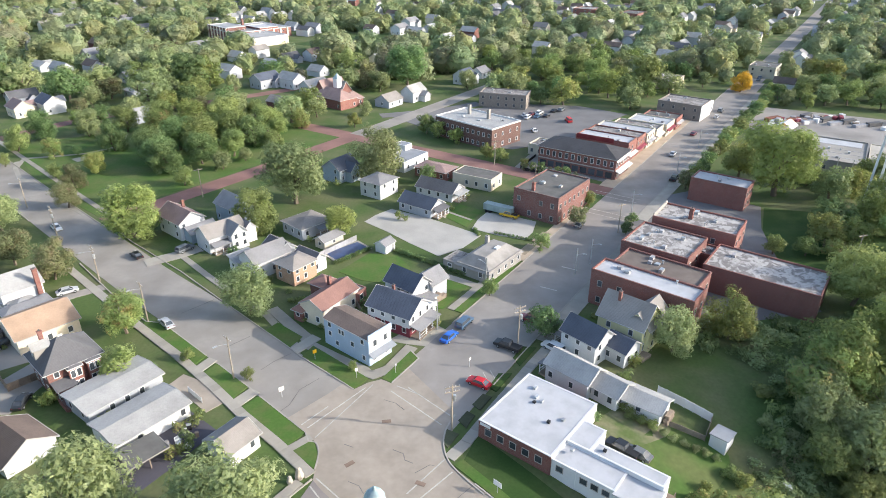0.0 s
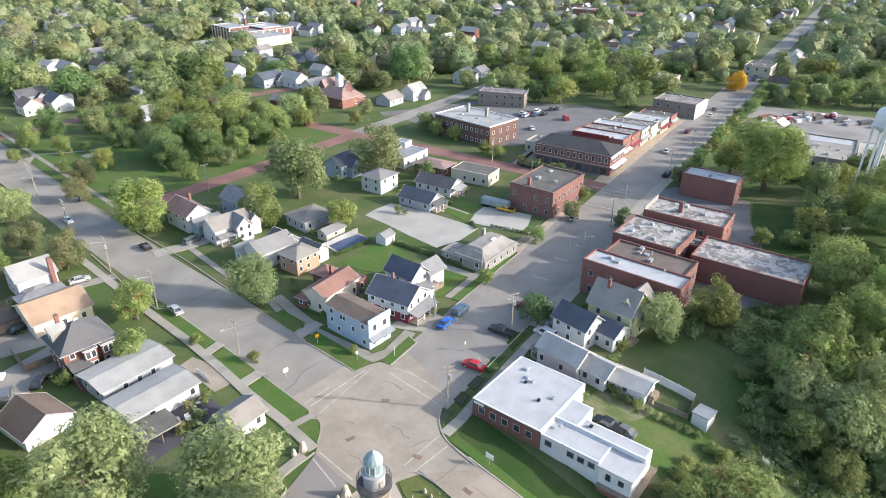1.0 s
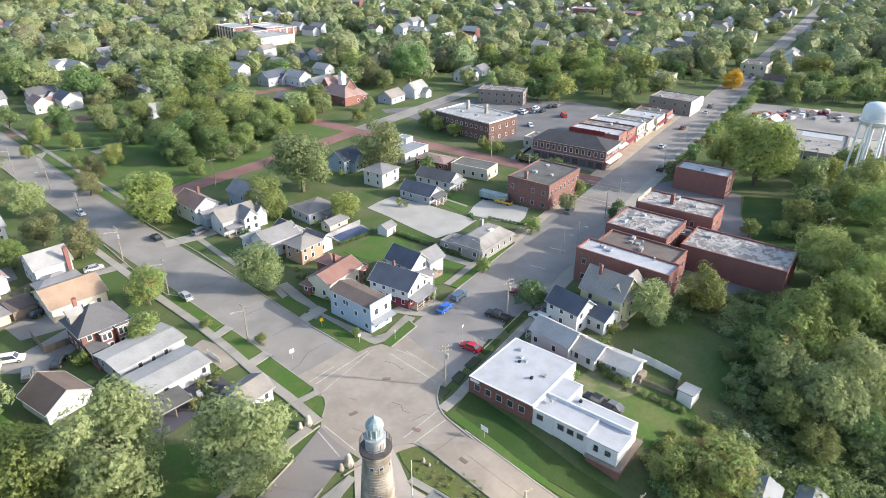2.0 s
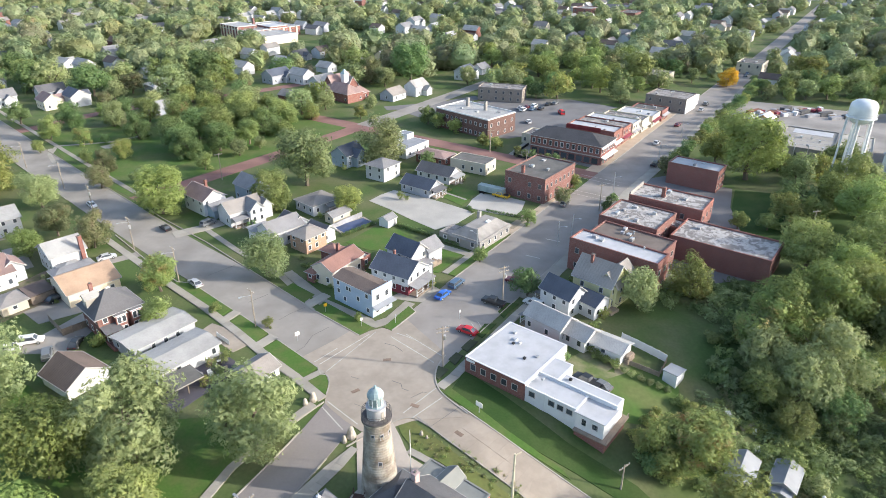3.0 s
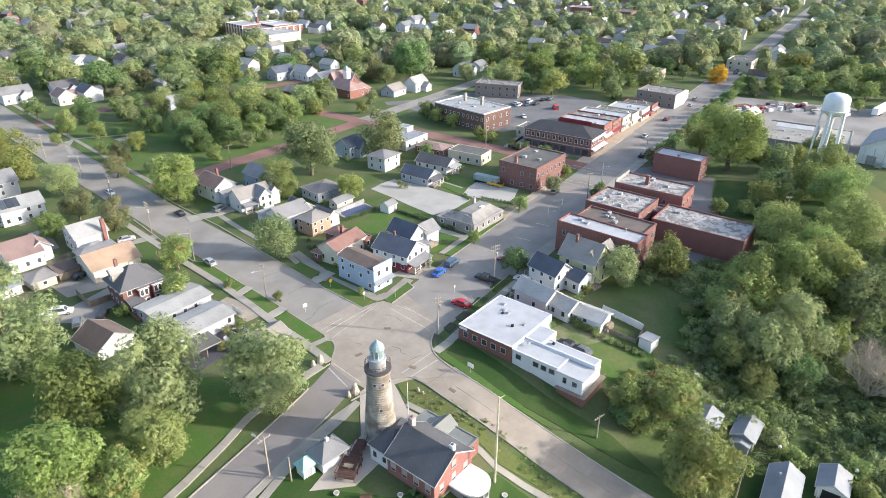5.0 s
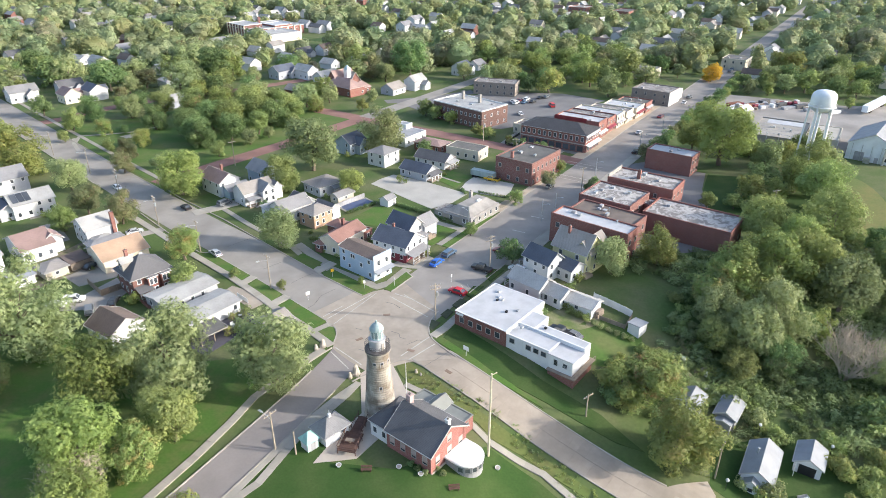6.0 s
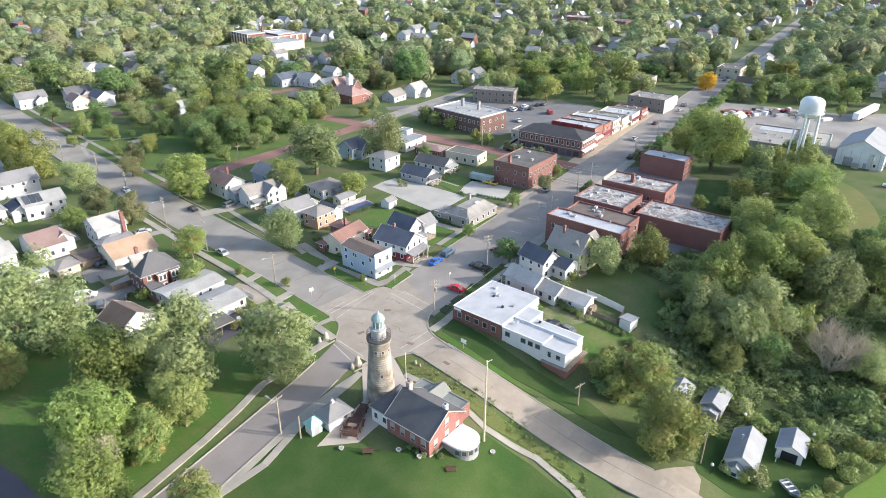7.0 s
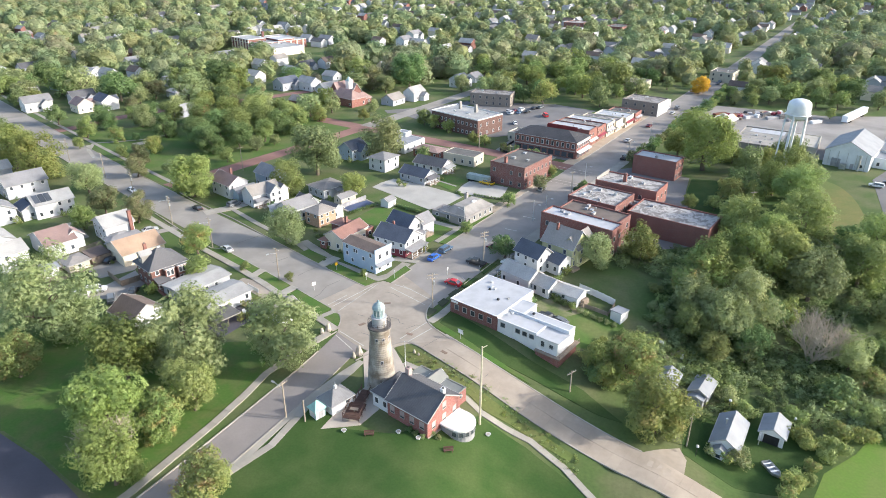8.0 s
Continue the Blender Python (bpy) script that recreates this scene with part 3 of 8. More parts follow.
area("verge", [(-5.7, 45.6), (-1.0, 54.7), (0.7, 52.3), (-3.7, 44.3)], BRIGHTLAWN, 0.16, "green grass strip by the kerb", "verge")
area("verge", [(-22.2, 51.5), (-20.8, 55.4), (-8.2, 45.5), (-10.4, 42.1)], BRIGHTLAWN, 0.16, "green grass strip at the street corner", "verge")
area("verge", [(-17.7, 26.3), (-15.6, 28.6), (-14.6, 28.5), (-13.4, 25.8), (-13.3, 22.6)], BRIGHTLAWN, 0.16, "rounded green grass corner by the kerb", "verge")
area("verge", [(-29.5, 35.7), (-27.1, 39.5), (-16.6, 30.6), (-18.9, 27.2)], BRIGHTLAWN, 0.16, "green grass strip by the kerb", "verge")
area("verge", [(-39.9, 44.4), (-37.9, 48.7), (-29.8, 42.0), (-31.9, 37.6)], BRIGHTLAWN, 0.16, "green grass strip by the kerb", "verge")
area("verge", [(-58.6, 62.6), (-54.4, 61.9), (-40.9, 51.0), (-42.7, 46.5), (-58, 60)], BRIGHTLAWN, 0.16, "green grass strip by the kerb", "verge")
area("verge", [(-32.0, 60.3), (-30.2, 63.4), (-23.6, 58.3), (-25.3, 54.5)], BRIGHTLAWN, 0.16, "green grass strip by the kerb", "verge")
area("lawn", [(9.4, 24.4), (12.2, 31.6), (22.5, 21.5), (30.5, 14.5), (41, 8), (48, 0), (43, 1.5), (31, 8.6), (20.5, 14.2)], LAWN, 0.09, "green sloping lawn before the clinic", "lawn")
area("lawn", [(-10.2, 0.4), (-15.0, -7.5), (-20, -19), (-27, -32), (-50, -75), (70, -75), (50, -36), (36, -16.5), (28, -9.2), (19.2, -4.4), (12, -9), (4, -12.5), (-7.5, -11.5)], LAWN, 0.07, "mown green lighthouse lawn with paler worn spots", "lawn")
area("lawn", [(-21.6, 86.6), (-15.6, 96.9), (-8.4, 96.2), (-4.4, 90.0), (-4.8, 84.4), (-9.1, 81.4), (-15.2, 82.6)], BRIGHTLAWN, 0.07, "bright green back yard", "lawn")
walkway([(3.2, 125.4), (10.6, 119.4)], 0.9, 0.10, "narrow garden path to the porch")
walkway([(1.0, 88.6), (5.4, 85.4), (13.4, 80.6)], 2.2, 0.10, "pale concrete driveway beside the low grey building")
structure("verge", ribbon(Shape(), beside(pick(mk, 63, 91), 10.0), -1.05, 1.05, 0.16, 0.25, 2.0), BRIGHTLAWN, "green grass strip between kerb and sidewalk", "verge")
area("lawn", [(2.5, 84), (11.5, 83.5), (4.6, 70.8), (0.5, 71.5)], BRIGHTLAWN, 0.07, "green front yard", "lawn")
area("lawn", [(1.7, 122.6), (7.1, 130.8), (14.2, 126.4), (11.6, 120.4), (9.4, 114.2)], BRIGHTLAWN, 0.07, "green front yard", "lawn")
area("verge", [(8.4, 24.5), (19.5, 13.6), (30, 7.2), (29, 8.8), (20, 15.4), (9.6, 26.0)], BRIGHTLAWN, 0.10, "green grass strip by the kerb", "verge")
area("verge", [(4.0, 16.0), (15, 5.5), (27, -2.6), (37, -9.6), (36, -11.4), (25.5, -4.6), (20.4, -2.6), (17.4, 0.6), (8.8, 7.0), (4.2, 9.6), (2.0, 12.8), (0.0, 17.4), (1.6, 17.8)], ROUGH, 0.08, "rough yellowed verge above the street", "verge")
for pts in ([(-150.5, 161.5), (-146, 154), (-139.5, 146)], [(-139.0, 168.5), (-131, 172), (-123, 181), (-128, 196)], [(-112, 124), (-106.5, 121), (-101.5, 117)], [(-139.5, 146), (-128, 138), (-119.5, 133)], [(-146, 154), (-150, 165), (-139, 168.5)]):
    walkway(pts, 1.5, 0.06, "pale worn path across the park lawn")
area("plaza", [(-133, 165.5), (-128, 171), (-124, 168), (-129, 162.5)], WALK, 0.07, "small pale paved spot in the park", "plaza")
area("gravel_lot", [(-19.8, 116.7), (-17.2, 121.6), (-13.2, 126.3), (-2.4, 120.6), (7.4, 113.8), (13.4, 109.3), (8.6, 101.4), (2.3, 96.3), (-5.6, 103.4), (-12.6, 110.4)], GRAVEL, 0.06, "pale gravel parking lot with a dusty surface", "parking lot")
area("gravel_lot", [(10.8, 113.6), (12.6, 120.2), (15.3, 125.6), (22.4, 123.0), (29.2, 119.3), (27.6, 112.0), (25.1, 107.2), (18.0, 109.6)], GRAVEL, 0.06, "pale gravel parking lot beside the brick building", "parking lot")
area("parking_lot", [(-28, 233), (-2, 205), (14, 190), (26, 186), (36, 192), (58, 214), (80, 240), (60, 254), (30, 256), (0, 240)], ASPHALT, 0.05, "grey asphalt parking lot behind the shops", "parking lot")
area("parking_lot", [(58, 150), (95, 222), (62, 226), (38, 196), (34, 168)], ASPHALT, 0.04, "grey asphalt yard behind the shops", "parking lot")
area("factory_yard", [(122, 180), (128, 236), (148, 257), (196, 236), (270, 240), (262, 190), (205, 170), (160, 160)], mat("yard_concrete", (0.305, 0.285, 0.268), 0.9, 1.5, 0.25, 0.06, 0.3), 0.05, "pale grey factory yard", "yard")
area("parking_lot", [(150, 98), (166, 136), (190, 160), (270, 170), (230, 90), (170, 70)], ASPHALT, 0.05, "grey asphalt parking lot by the factory", "parking lot")
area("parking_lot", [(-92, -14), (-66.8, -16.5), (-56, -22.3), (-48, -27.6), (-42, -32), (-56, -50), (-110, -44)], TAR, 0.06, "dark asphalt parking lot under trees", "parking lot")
area("school_field", [(-230, 345), (-168, 398), (-150, 372), (-185, 330)], LAWN, 0.06, "open green school field", "lawn")
area("school_field", [(-120, 420), (-60, 470), (-20, 450), (-70, 395)], LAWN, 0.06, "open green school field", "lawn")
area("meadow", rounded([(127, 76), (136, 80), (144, 98), (150, 118), (150, 133), (140, 143), (130, 138), (131, 112), (126, 90), (127, 76)], 3)[:-1], mat("dry_meadow", (0.17, 0.165, 0.058), 0.95, 1.5, 0.5, 0.08, 0.2, 0.5, 0.0, tint=(0.115, 0.15, 0.045)), 0.05, "sloping yellow-green meadow by the parking lot", "lawn")
area("lawn", rounded([(35, 29), (39, 21.5), (46, 21), (53, 28), (54, 33), (45, 38), (35, 29)], 2)[:-1], PARKLAWN, 0.05, "green back yard below the clinic", "lawn")
area("back_yard", rounded([(30, 33), (34.5, 29.5), (40, 31.5), (46, 35), (44, 41.5), (36, 40), (30, 33)], 2)[:-1], mat("worn_yard", (0.10, 0.14, 0.045), 0.95, 2, 0.4, 0.22, 0.2, 0.5, tint=(0.24, 0.215, 0.14)), 0.06, "worn grass back yard behind the clinic", "lawn")
area("lawn", [(79.5, -14), (84, -8), (92.5, -2.5), (103, 7), (140, 12), (140, -60), (95, -60)], mat("sunny_lawn", (0.115, 0.205, 0.032), 0.95, 2.0, 0.35, 0.2, 0.2, 0.4, 0.0, tint=(0.14, 0.20, 0.045)), 0.07, "bright mown lawn below the overgrown slope", "lawn")
area("park_lawn", [(-97, 116), (-88, 129), (-66.5, 160), (-42, 199), (-60, 219), (-120, 212), (-163, 178), (-130, 141)], PARKLAWN, 0.05, "open park lawn with worn paths and scattered trees", "lawn")
area("plaza", [(-5.8, 12.2), (-2.4, 16.6), (-0.6, 17.0), (1.6, 12.6), (3.6, 8.0), (8.5, 4.6), (2, -3), (-2.6, -10.5), (-9.6, -12), (-6.6, -4.4), (-3.6, 0.6)], mat("plaza_concrete", (0.44, 0.385, 0.33), 0.9, 2, 0.15, 0.2, 0.15), 0.11, "tan concrete plaza round the lighthouse", "plaza")
area("driveway", [(-77.3, 38.3), (-73.4, 47.5), (-67.4, 40.9), (-68.6, 32.6), (-79, 31.5), (-82.5, 34.5)], STREET, 0.06, "grey concrete back yard with parked cars", "driveway")
area("driveway", [(-86.8, 47.0), (-82.2, 54.5), (-79.5, 58), (-74.5, 54), (-73.8, 47.8), (-80.5, 42.6)], STREET, 0.05, "grey concrete driveway between house and garage", "driveway")
area("yard", [(-106, 47), (-98.5, 52.5), (-93.5, 66.5), (-86, 61), (-84, 52), (-90, 40.5), (-98, 38)], mat("trodden_yard", (0.20, 0.165, 0.13), 0.95, 2, 0.4, 0.3, 0.2, 0.4, tint=(0.10, 0.115, 0.05)), 0.035, "trodden brown yard between houses", "yard")
area("driveway", [(-112.0, 76.5), (-108.4, 79.6), (-97.6, 68.0), (-100.4, 65.0)], STREET, 0.05, "pale concrete driveway between houses", "driveway")
area("driveway", [(-131.0, 96.5), (-127.6, 99.8), (-114.0, 84.0), (-117.4, 81.0)], STREET, 0.05, "pale concrete driveway between houses", "driveway")
walkway([(-84.5, 67.5), (-79.5, 72.5), (-74.5, 76.5)], 3.0, 0.10, "worn concrete driveway to the street", STREET)
area("yard", [(38.5, 78.5), (44.5, 102), (58, 126), (66, 139), (80, 146), (98, 134), (92, 118), (88.5, 98), (88, 74), (60, 66)], ASPHALT, 0.045, "dull grey yard round the shops", "yard")
# shade behind the shops is given by the dark lawn colour
area("lawn", [(88.5, 98), (92, 117), (98.5, 133), (128, 128), (126, 100), (108, 84), (95, 84)], LAWN, 0.055, "green lawn behind the shops, its shade held in the colour", "lawn")
# sunlit ground between the trees is imitated by the bright lawn colour
area("lawn", [(-17.0, 15.5), (-21.5, 7.6), (-25.4, 2), (-27.6, -4), (-31, -13), (-38, -29), (-43, -40), (-41, -31), (-48, -26.8), (-56, -21.5), (-66.8, -15.7), (-92, -13), (-100, 18), (-76, 26), (-58, 15), (-38, 14.5), (-26, 17)], BRIGHTLAWN, 0.045, "green lawn under tall trees, brightened in colour for sunlight", "lawn")
area("driveway", [(47.5, -8.5), (52.7, -6.6), (57.9, -4.9), (58.4, -8.0), (56.6, -12.4), (53, -14.5)], CONCRETE, 0.09, "pale concrete driveway apron", "driveway")
area("patio", [(-2, 57), (3.2, 56.2), (6.2, 62), (1.2, 66.5), (-6, 58)], WALK, 0.09, "concrete paving between the houses", "patio")
for a, b in ((0, 6.5), (8.5, 15), (17, 24)):
    p, q = main(88 + a, -31.2), main(88 + b, -31.2)
    area("planting_bed", [main(88 + a, -31.8), main(88 + b, -31.8), main(88 + b, -29.4), main(88 + a, -29.4)], DIRT, 0.19, "brown planting bed set in the sidewalk", "planting bed")
area("plaza", [(24.5, 163.5), (31, 178.5), (38, 192), (47, 186), (41, 172), (50.5, 156.5), (47.6, 152.2)], WALK, 0.062, "worn concrete paving beside the corner building", "plaza")
MULCH = mat("dark_mulch", (0.075, 0.085, 0.05), 0.95, 4, 0.5, 0.5)
area("planting_bed", [(6.9, 32.6), (9.0, 31.5), (7.3, 28.2), (6.6, 29.2)], MULCH, 0.16, "dark planted bed at the street corner", "planting bed")
area("planting_bed", [(8.8, 34.8), (10.3, 37.3), (11.7, 36.2), (10.2, 33.0)], MULCH, 0.16, "dark planted bed between kerb and sidewalk", "planting bed")
area("planting_bed", [(11.2, 39.0), (13.1, 42.1), (14.7, 41.3), (12.6, 37.6)], MULCH, 0.16, "dark planted bed between kerb and sidewalk", "planting bed")
area("planting_bed", [(14.2, 43.9), (16.1, 48.2), (18.7, 48.4), (15.6, 42.8)], LAWN, 0.16, "green planted bed between kerb and sidewalk", "planting bed")
area("planting_bed", [(19.1, 53.3), (21.1, 57.3), (24.0, 57.0), (20.3, 50.8)], LAWN, 0.16, "green planted bed between kerb and sidewalk", "planting bed")


def marking(pts, width, material, label, category, name="road_marking"):
    return structure(name, ribbon(Shape(), pts, -width / 2, width / 2, 0.113, 0.004, 1.5), material, label, category)


for pts in ([(-17.7, 32.4), (-14.1, 37.3)], [(-16.5, 31.7), (-8.3, 42.8)], [(-14.7, 29.5), (-7.1, 43.7)], [(-2.7, 43.6), (1.3, 41.5)], [(-3.6, 42.1), (6.0, 33.6)], [(-0.5, 43.2), (7.4, 36.0)], [(1.5, 18.4), (6.9, 25.7)], [(3.3, 17.3), (8.2, 23.1)], [(-12.6, 20.8), (-6.1, 15.1)], [(-13.2, 19.2), (-8.4, 13.6)],
            [main(132, -29), main(132, -16)], [main(135, -29), main(135, -16)], [main(150, -31.5), main(150, -17)], [main(147, -31.5), main(147, -17)]):
    marking(pts, 0.22, PAINTLINE, "worn white crossing line", "road marking")
for s in (84, 96):
    marking([main(s, -19), main(s + 0.4, -15)], 0.35, PAINTLINE, "worn white stop bar", "road marking")
for pts, wid in (([(-23.5, 33.6), (-21.0, 37.4), (-20.2, 41.6), (-17.4, 45.0)], 0.16), ([(-4.6, 39.6), (-2.4, 38.8), (-0.6, 37.0)], 0.14), ([(-1.6, 27.4), (0.2, 26.6), (0.6, 25.2), (1.9, 24.6)], 0.16), ([(-7.6, 20.4), (-5.8, 19.6), (-4.9, 18.1)], 0.14),
                 ([(2.4, 22.6), (4.6, 24.4), (5.4, 24.2)], 0.12), ([(-29.0, 47.0), (-27.2, 49.8), (-24.6, 52.6)], 0.18), ([(-38.0, 54.0), (-34.5, 58.0)], 0.18), ([(-52, 66), (-47, 72)], 0.2), ([(-9.6, 28.2), (-8.0, 27.6)], 0.14)):
    marking(pts, wid, CRACK, "dark tar-sealed crack in the street", "road joint", "road_joint")
for k, p in enumerate(ek[3::4]):
    i = ek.index(p)
    u = (Vector(ek[min(i + 1, len(ek) - 1)]) - Vector(ek[i - 1])).normalized()
    marking([(p[0] - u.y * 3.6, p[1] + u.x * 3.6), (p[0] + u.y * 3.6 + 0.3 * u.x, p[1] - u.x * 3.6 + 0.3 * u.y)], 0.09, CRACK, "dark joint across the concrete street", "road joint", "road_joint")
for x, y, a in ((11.6, 13.8, -40), (3.4, 20.5, -20), (-3.4, 34, 10), (-8, 24, 40)):
    tagged(part("drain_cover", Shape().box(0, 0, 0, 1.6, 0.8, 0.03), STEELPLATE, None, "", pose(x, y, height(x, y) + 0.10, 0, 0, a)), "rusty iron cover set in the street", "drain cover")
for x, y in ((12.0, 47.4), (13.2, 48.4), (14.6, 49.0)):
    marking([(x, y), (x + 0.9, y - 2.6)], 0.14, PAINTLINE, "white parking bay line", "road marking")


# ---- trees ----
def crown_mesh(name, seed, leaves, leaf, squash=1.0, lumps=14, material="green", wide=0.75, jitter=0.4):
    """A crown of unit radius about z = 1: overlapping lumps, each covered by many small leaf sheets that face mostly outwards."""
    rng = np.random.default_rng(seed)
    cs, rs = [np.array((0, 0, 1.0))], [0.58]
    for k in range(lumps):
        a, h = 2.4 * k + rng.uniform(-0.4, 0.4), rng.uniform(-0.62, 0.72)
        d = rng.uniform(0.40, 0.76) * math.sqrt(max(0.12, 1 - (h / 0.95) ** 2))
        cs.append(np.array((d * math.cos(a), d * math.sin(a), 1.0 + h * squash)))
        rs.append(rng.uniform(0.17, 0.36) if lumps > 9 else rng.uniform(0.24, 0.44))
    cs.append(np.array((rng.uniform(-0.2, 0.2), rng.uniform(-0.2, 0.2), 1.0 + 0.62 * squash)))
    rs.append(0.30)
    cs, rs = np.array(cs), np.array(rs)
    pick_c = rng.choice(len(rs), leaves, p=rs ** 2 / (rs ** 2).sum())
    out = rng.normal(size=(leaves, 3))
    out /= np.linalg.norm(out, axis=1)[:, None]
    pos = cs[pick_c] + out * (rs[pick_c] * rng.uniform(0.60, 1.16, leaves) ** 0.8)[:, None]
    bump = np.array([noise.noise(Vector(p * 4.0) + Vector((seed, 0, 0))) for p in pos])
    pos += out * (bump * 0.14)[:, None]
    nrm = out + rng.normal(size=(leaves, 3)) * jitter + np.array((0, 0, 0.30))
    nrm /= np.linalg.norm(nrm, axis=1)[:, None]
    t = np.cross(nrm, rng.normal(size=(leaves, 3)))
    t /= np.linalg.norm(t, axis=1)[:, None]
    b = np.cross(nrm, t)
    s = (leaf * rng.uniform(0.6, 1.4, leaves))[:, None]
    v = np.stack([pos - t * s - b * s * wide * 0.7, pos + t * s - b * s * wide * 0.7, pos + b * s * wide * 1.4 + nrm * s * 0.2], 1).reshape(-1, 3)
    me = bpy.data.meshes.new(name)
    me.from_pydata(v.tolist(), [], np.arange(3 * leaves).reshape(-1, 3).tolist())
    me.materials.append(LEAF[material])
    return me


def trunk_mesh(name, seed, bare=False):
    rng = random.Random(seed)
    s = Shape()

    def limb(a, u, length, r, depth):
        n, p, rings = 3, Vector(a), []
        for k in range(n + 1):
            rings.append((p.copy(), r * (1 - 0.5 * k / n)))
            u = (u + Vector((rng.uniform(-0.2, 0.2), rng.uniform(-0.2, 0.2), rng.uniform(-0.05, 0.15)))).normalized()
            p = p + u * length / n
        m, pts = (5 if depth > 1 else 3), []
        for q, rad in rings:
            x = u.cross(Vector((0.3, 0.9, 0.2))).normalized()
            y = u.cross(x)
            pts += [q + (x * math.cos(2 * math.pi * i / m) + y * math.sin(2 * math.pi * i / m)) * rad for i in range(m)]
        s.add(pts, [(k * m + i, k * m + (i + 1) % m, (k + 1) * m + (i + 1) % m, (k + 1) * m + i) for k in range(n) for i in range(m)] + [tuple(range(m))[::-1]])
        if depth:
            for _ in range((5 if depth > 2 else 4) if bare and depth > 1 else 3):
                a2 = rng.uniform(0, 2 * math.pi)
                v = (u * 0.8 + Vector((math.cos(a2), math.sin(a2), 0.35)) * rng.uniform(0.6, 0.9)).normalized()
                limb(rings[rng.choice((1, 2, 3) if bare else (2, 3))][0], v, length * rng.uniform(0.55, 0.8), r * 0.5, depth - 1)

    if bare:        # several thin stems from one root
        for k in range(7):
            a = 0.9 * k + rng.uniform(-0.3, 0.3)
            limb((0.04 * math.cos(a), 0.04 * math.sin(a), -0.03), Vector((0.55 * math.cos(a), 0.55 * math.sin(a), 1)).normalized(), rng.uniform(0.34, 0.48), 0.022, 4)
    else:
        limb((0, 0, -0.05), Vector((0, 0, 1)), 0.75, 0.075, 2)
    return s.mesh(name, GREY_BARK if bare else BARK)


NEAR = [crown_mesh("crown", 10 + k, 9600, 0.040, q, 30, jitter=0.40) for k, q in enumerate((1.0, 1.15, 0.9, 1.05, 1.25))]
MID = [crown_mesh("crown", 30 + k, 3000, 0.064, q, 19, jitter=0.34) for k, q in enumerate((1.0, 1.15, 0.9, 1.3))]
SHRUB = [crown_mesh("crown", 50 + k, 1100, 0.085, 0.7, 9) for k in range(2)]
TRUNK = [trunk_mesh("trunk", k) for k in range(4)]
BARETRUNK = trunk_mesh("trunk", 7, True)
WORDS = {"green": "broad leafy tree with mid-green foliage", "dark": "dense dark green tree", "pale": "pale grey-green tree with an open crown", "lime": "bright yellow-green leafy tree", "fresh": "broad tree with fresh green foliage", "bright": "broad yellow-green tree with sunlight in its leaf colour",
         "yellow": "leafy tree turning yellow in autumn", "gold": "golden orange autumn tree beside the street", "rust": "tree with rusty red autumn tips", "brown": "thin brownish autumn tree"}
tree_rng = random.Random(5)
TAKEN += [(-62, 92, 8), (-50, 88, 6), (-68, 98, 5)]      # open yards


def tree(x, y, r, tone="green", mid=False, tall=1.0, group="", where=""):
    ob = thing("tree", x, y, tree_rng.uniform(0, 360), None, WORDS[tone] + where, "tree", group)
    ob.scale = (r * tree_rng.uniform(0.92, 1.08), r * tree_rng.uniform(0.92, 1.08), r * tall * 0.88)
    c = part("crown", tree_rng.choice(MID if mid or r < 4.3 else NEAR), None, ob)
    c.material_slots[0].link = "OBJECT"
    c.material_slots[0].material = LEAF[tone]
    part("trunk", tree_rng.choice(TRUNK), None, ob)
    TAKEN.append((x, y, r * 0.8))
    return ob


def shrub(x, y, r, tone="green", flat=0.8, where="", z=None):
    ob = thing("shrub", x, y, tree_rng.uniform(0, 360), z, {"lime": "bright green", "dark": "dark green", "yellow": "yellowing", "rust": "reddish"}.get(tone, "green") + " rounded leafy shrub" + where, "shrub")
    ob.location.z -= 0.35 * r * flat
    ob.scale = (r, r, r * flat)
    c = part("foliage", tree_rng.choice(SHRUB), None, ob)
    c.material_slots[0].link = "OBJECT"
    c.material_slots[0].material = LEAF[tone]
    return ob


for x, y, r, tone in ((-75, 15, 10.8, "pale"), (-52, 0.5, 8.2, "fresh"), (-40.2, 4.6, 9.6, "pale"), (-34.5, -8, 6.2, "green"), (-46, -17, 8.2, "fresh"), (-40, -27, 6.4, "fresh"), (-37, -15.5, 4.8, "rust"),
                      (-21.6, 8.4, 8.6, "pale"), (-74, 0, 5.4, "rust"), (-23.3, -30.5, 5.4, "rust"), (-97, 4, 8.0, "green")):
    tree(x, y, r, tone, False, 1.05, "trees beside the lighthouse lawn", " beside the narrow street")
for x, y, r, tone in ((-60.2, 58.0, 5.4, "rust"), (-37, 67, 6.6, "pale"), (-102, 86, 5.6, "brown"), (-88, 79.5, 5.8, "brown"), (-102, 73, 4.6, "lime"), (-54, 43, 3.9, "green"), (-118, 105, 6.6, "pale"),
                      (-143, 118, 9.6, "yellow"), (-160, 128, 9.6, "yellow"), (-44, 49.5, 1.6, "green"), (-42.5, 129, 11.4, "pale"), (-47.5, 109, 6.8, "green"), (-25, 107, 5.2, "lime"), (-20, 152, 9.6, "pale"), (-4, 149, 3.4, "dark")):
    tree(x, y, r, tone, False, 1.0, "street and garden trees", " among the houses")
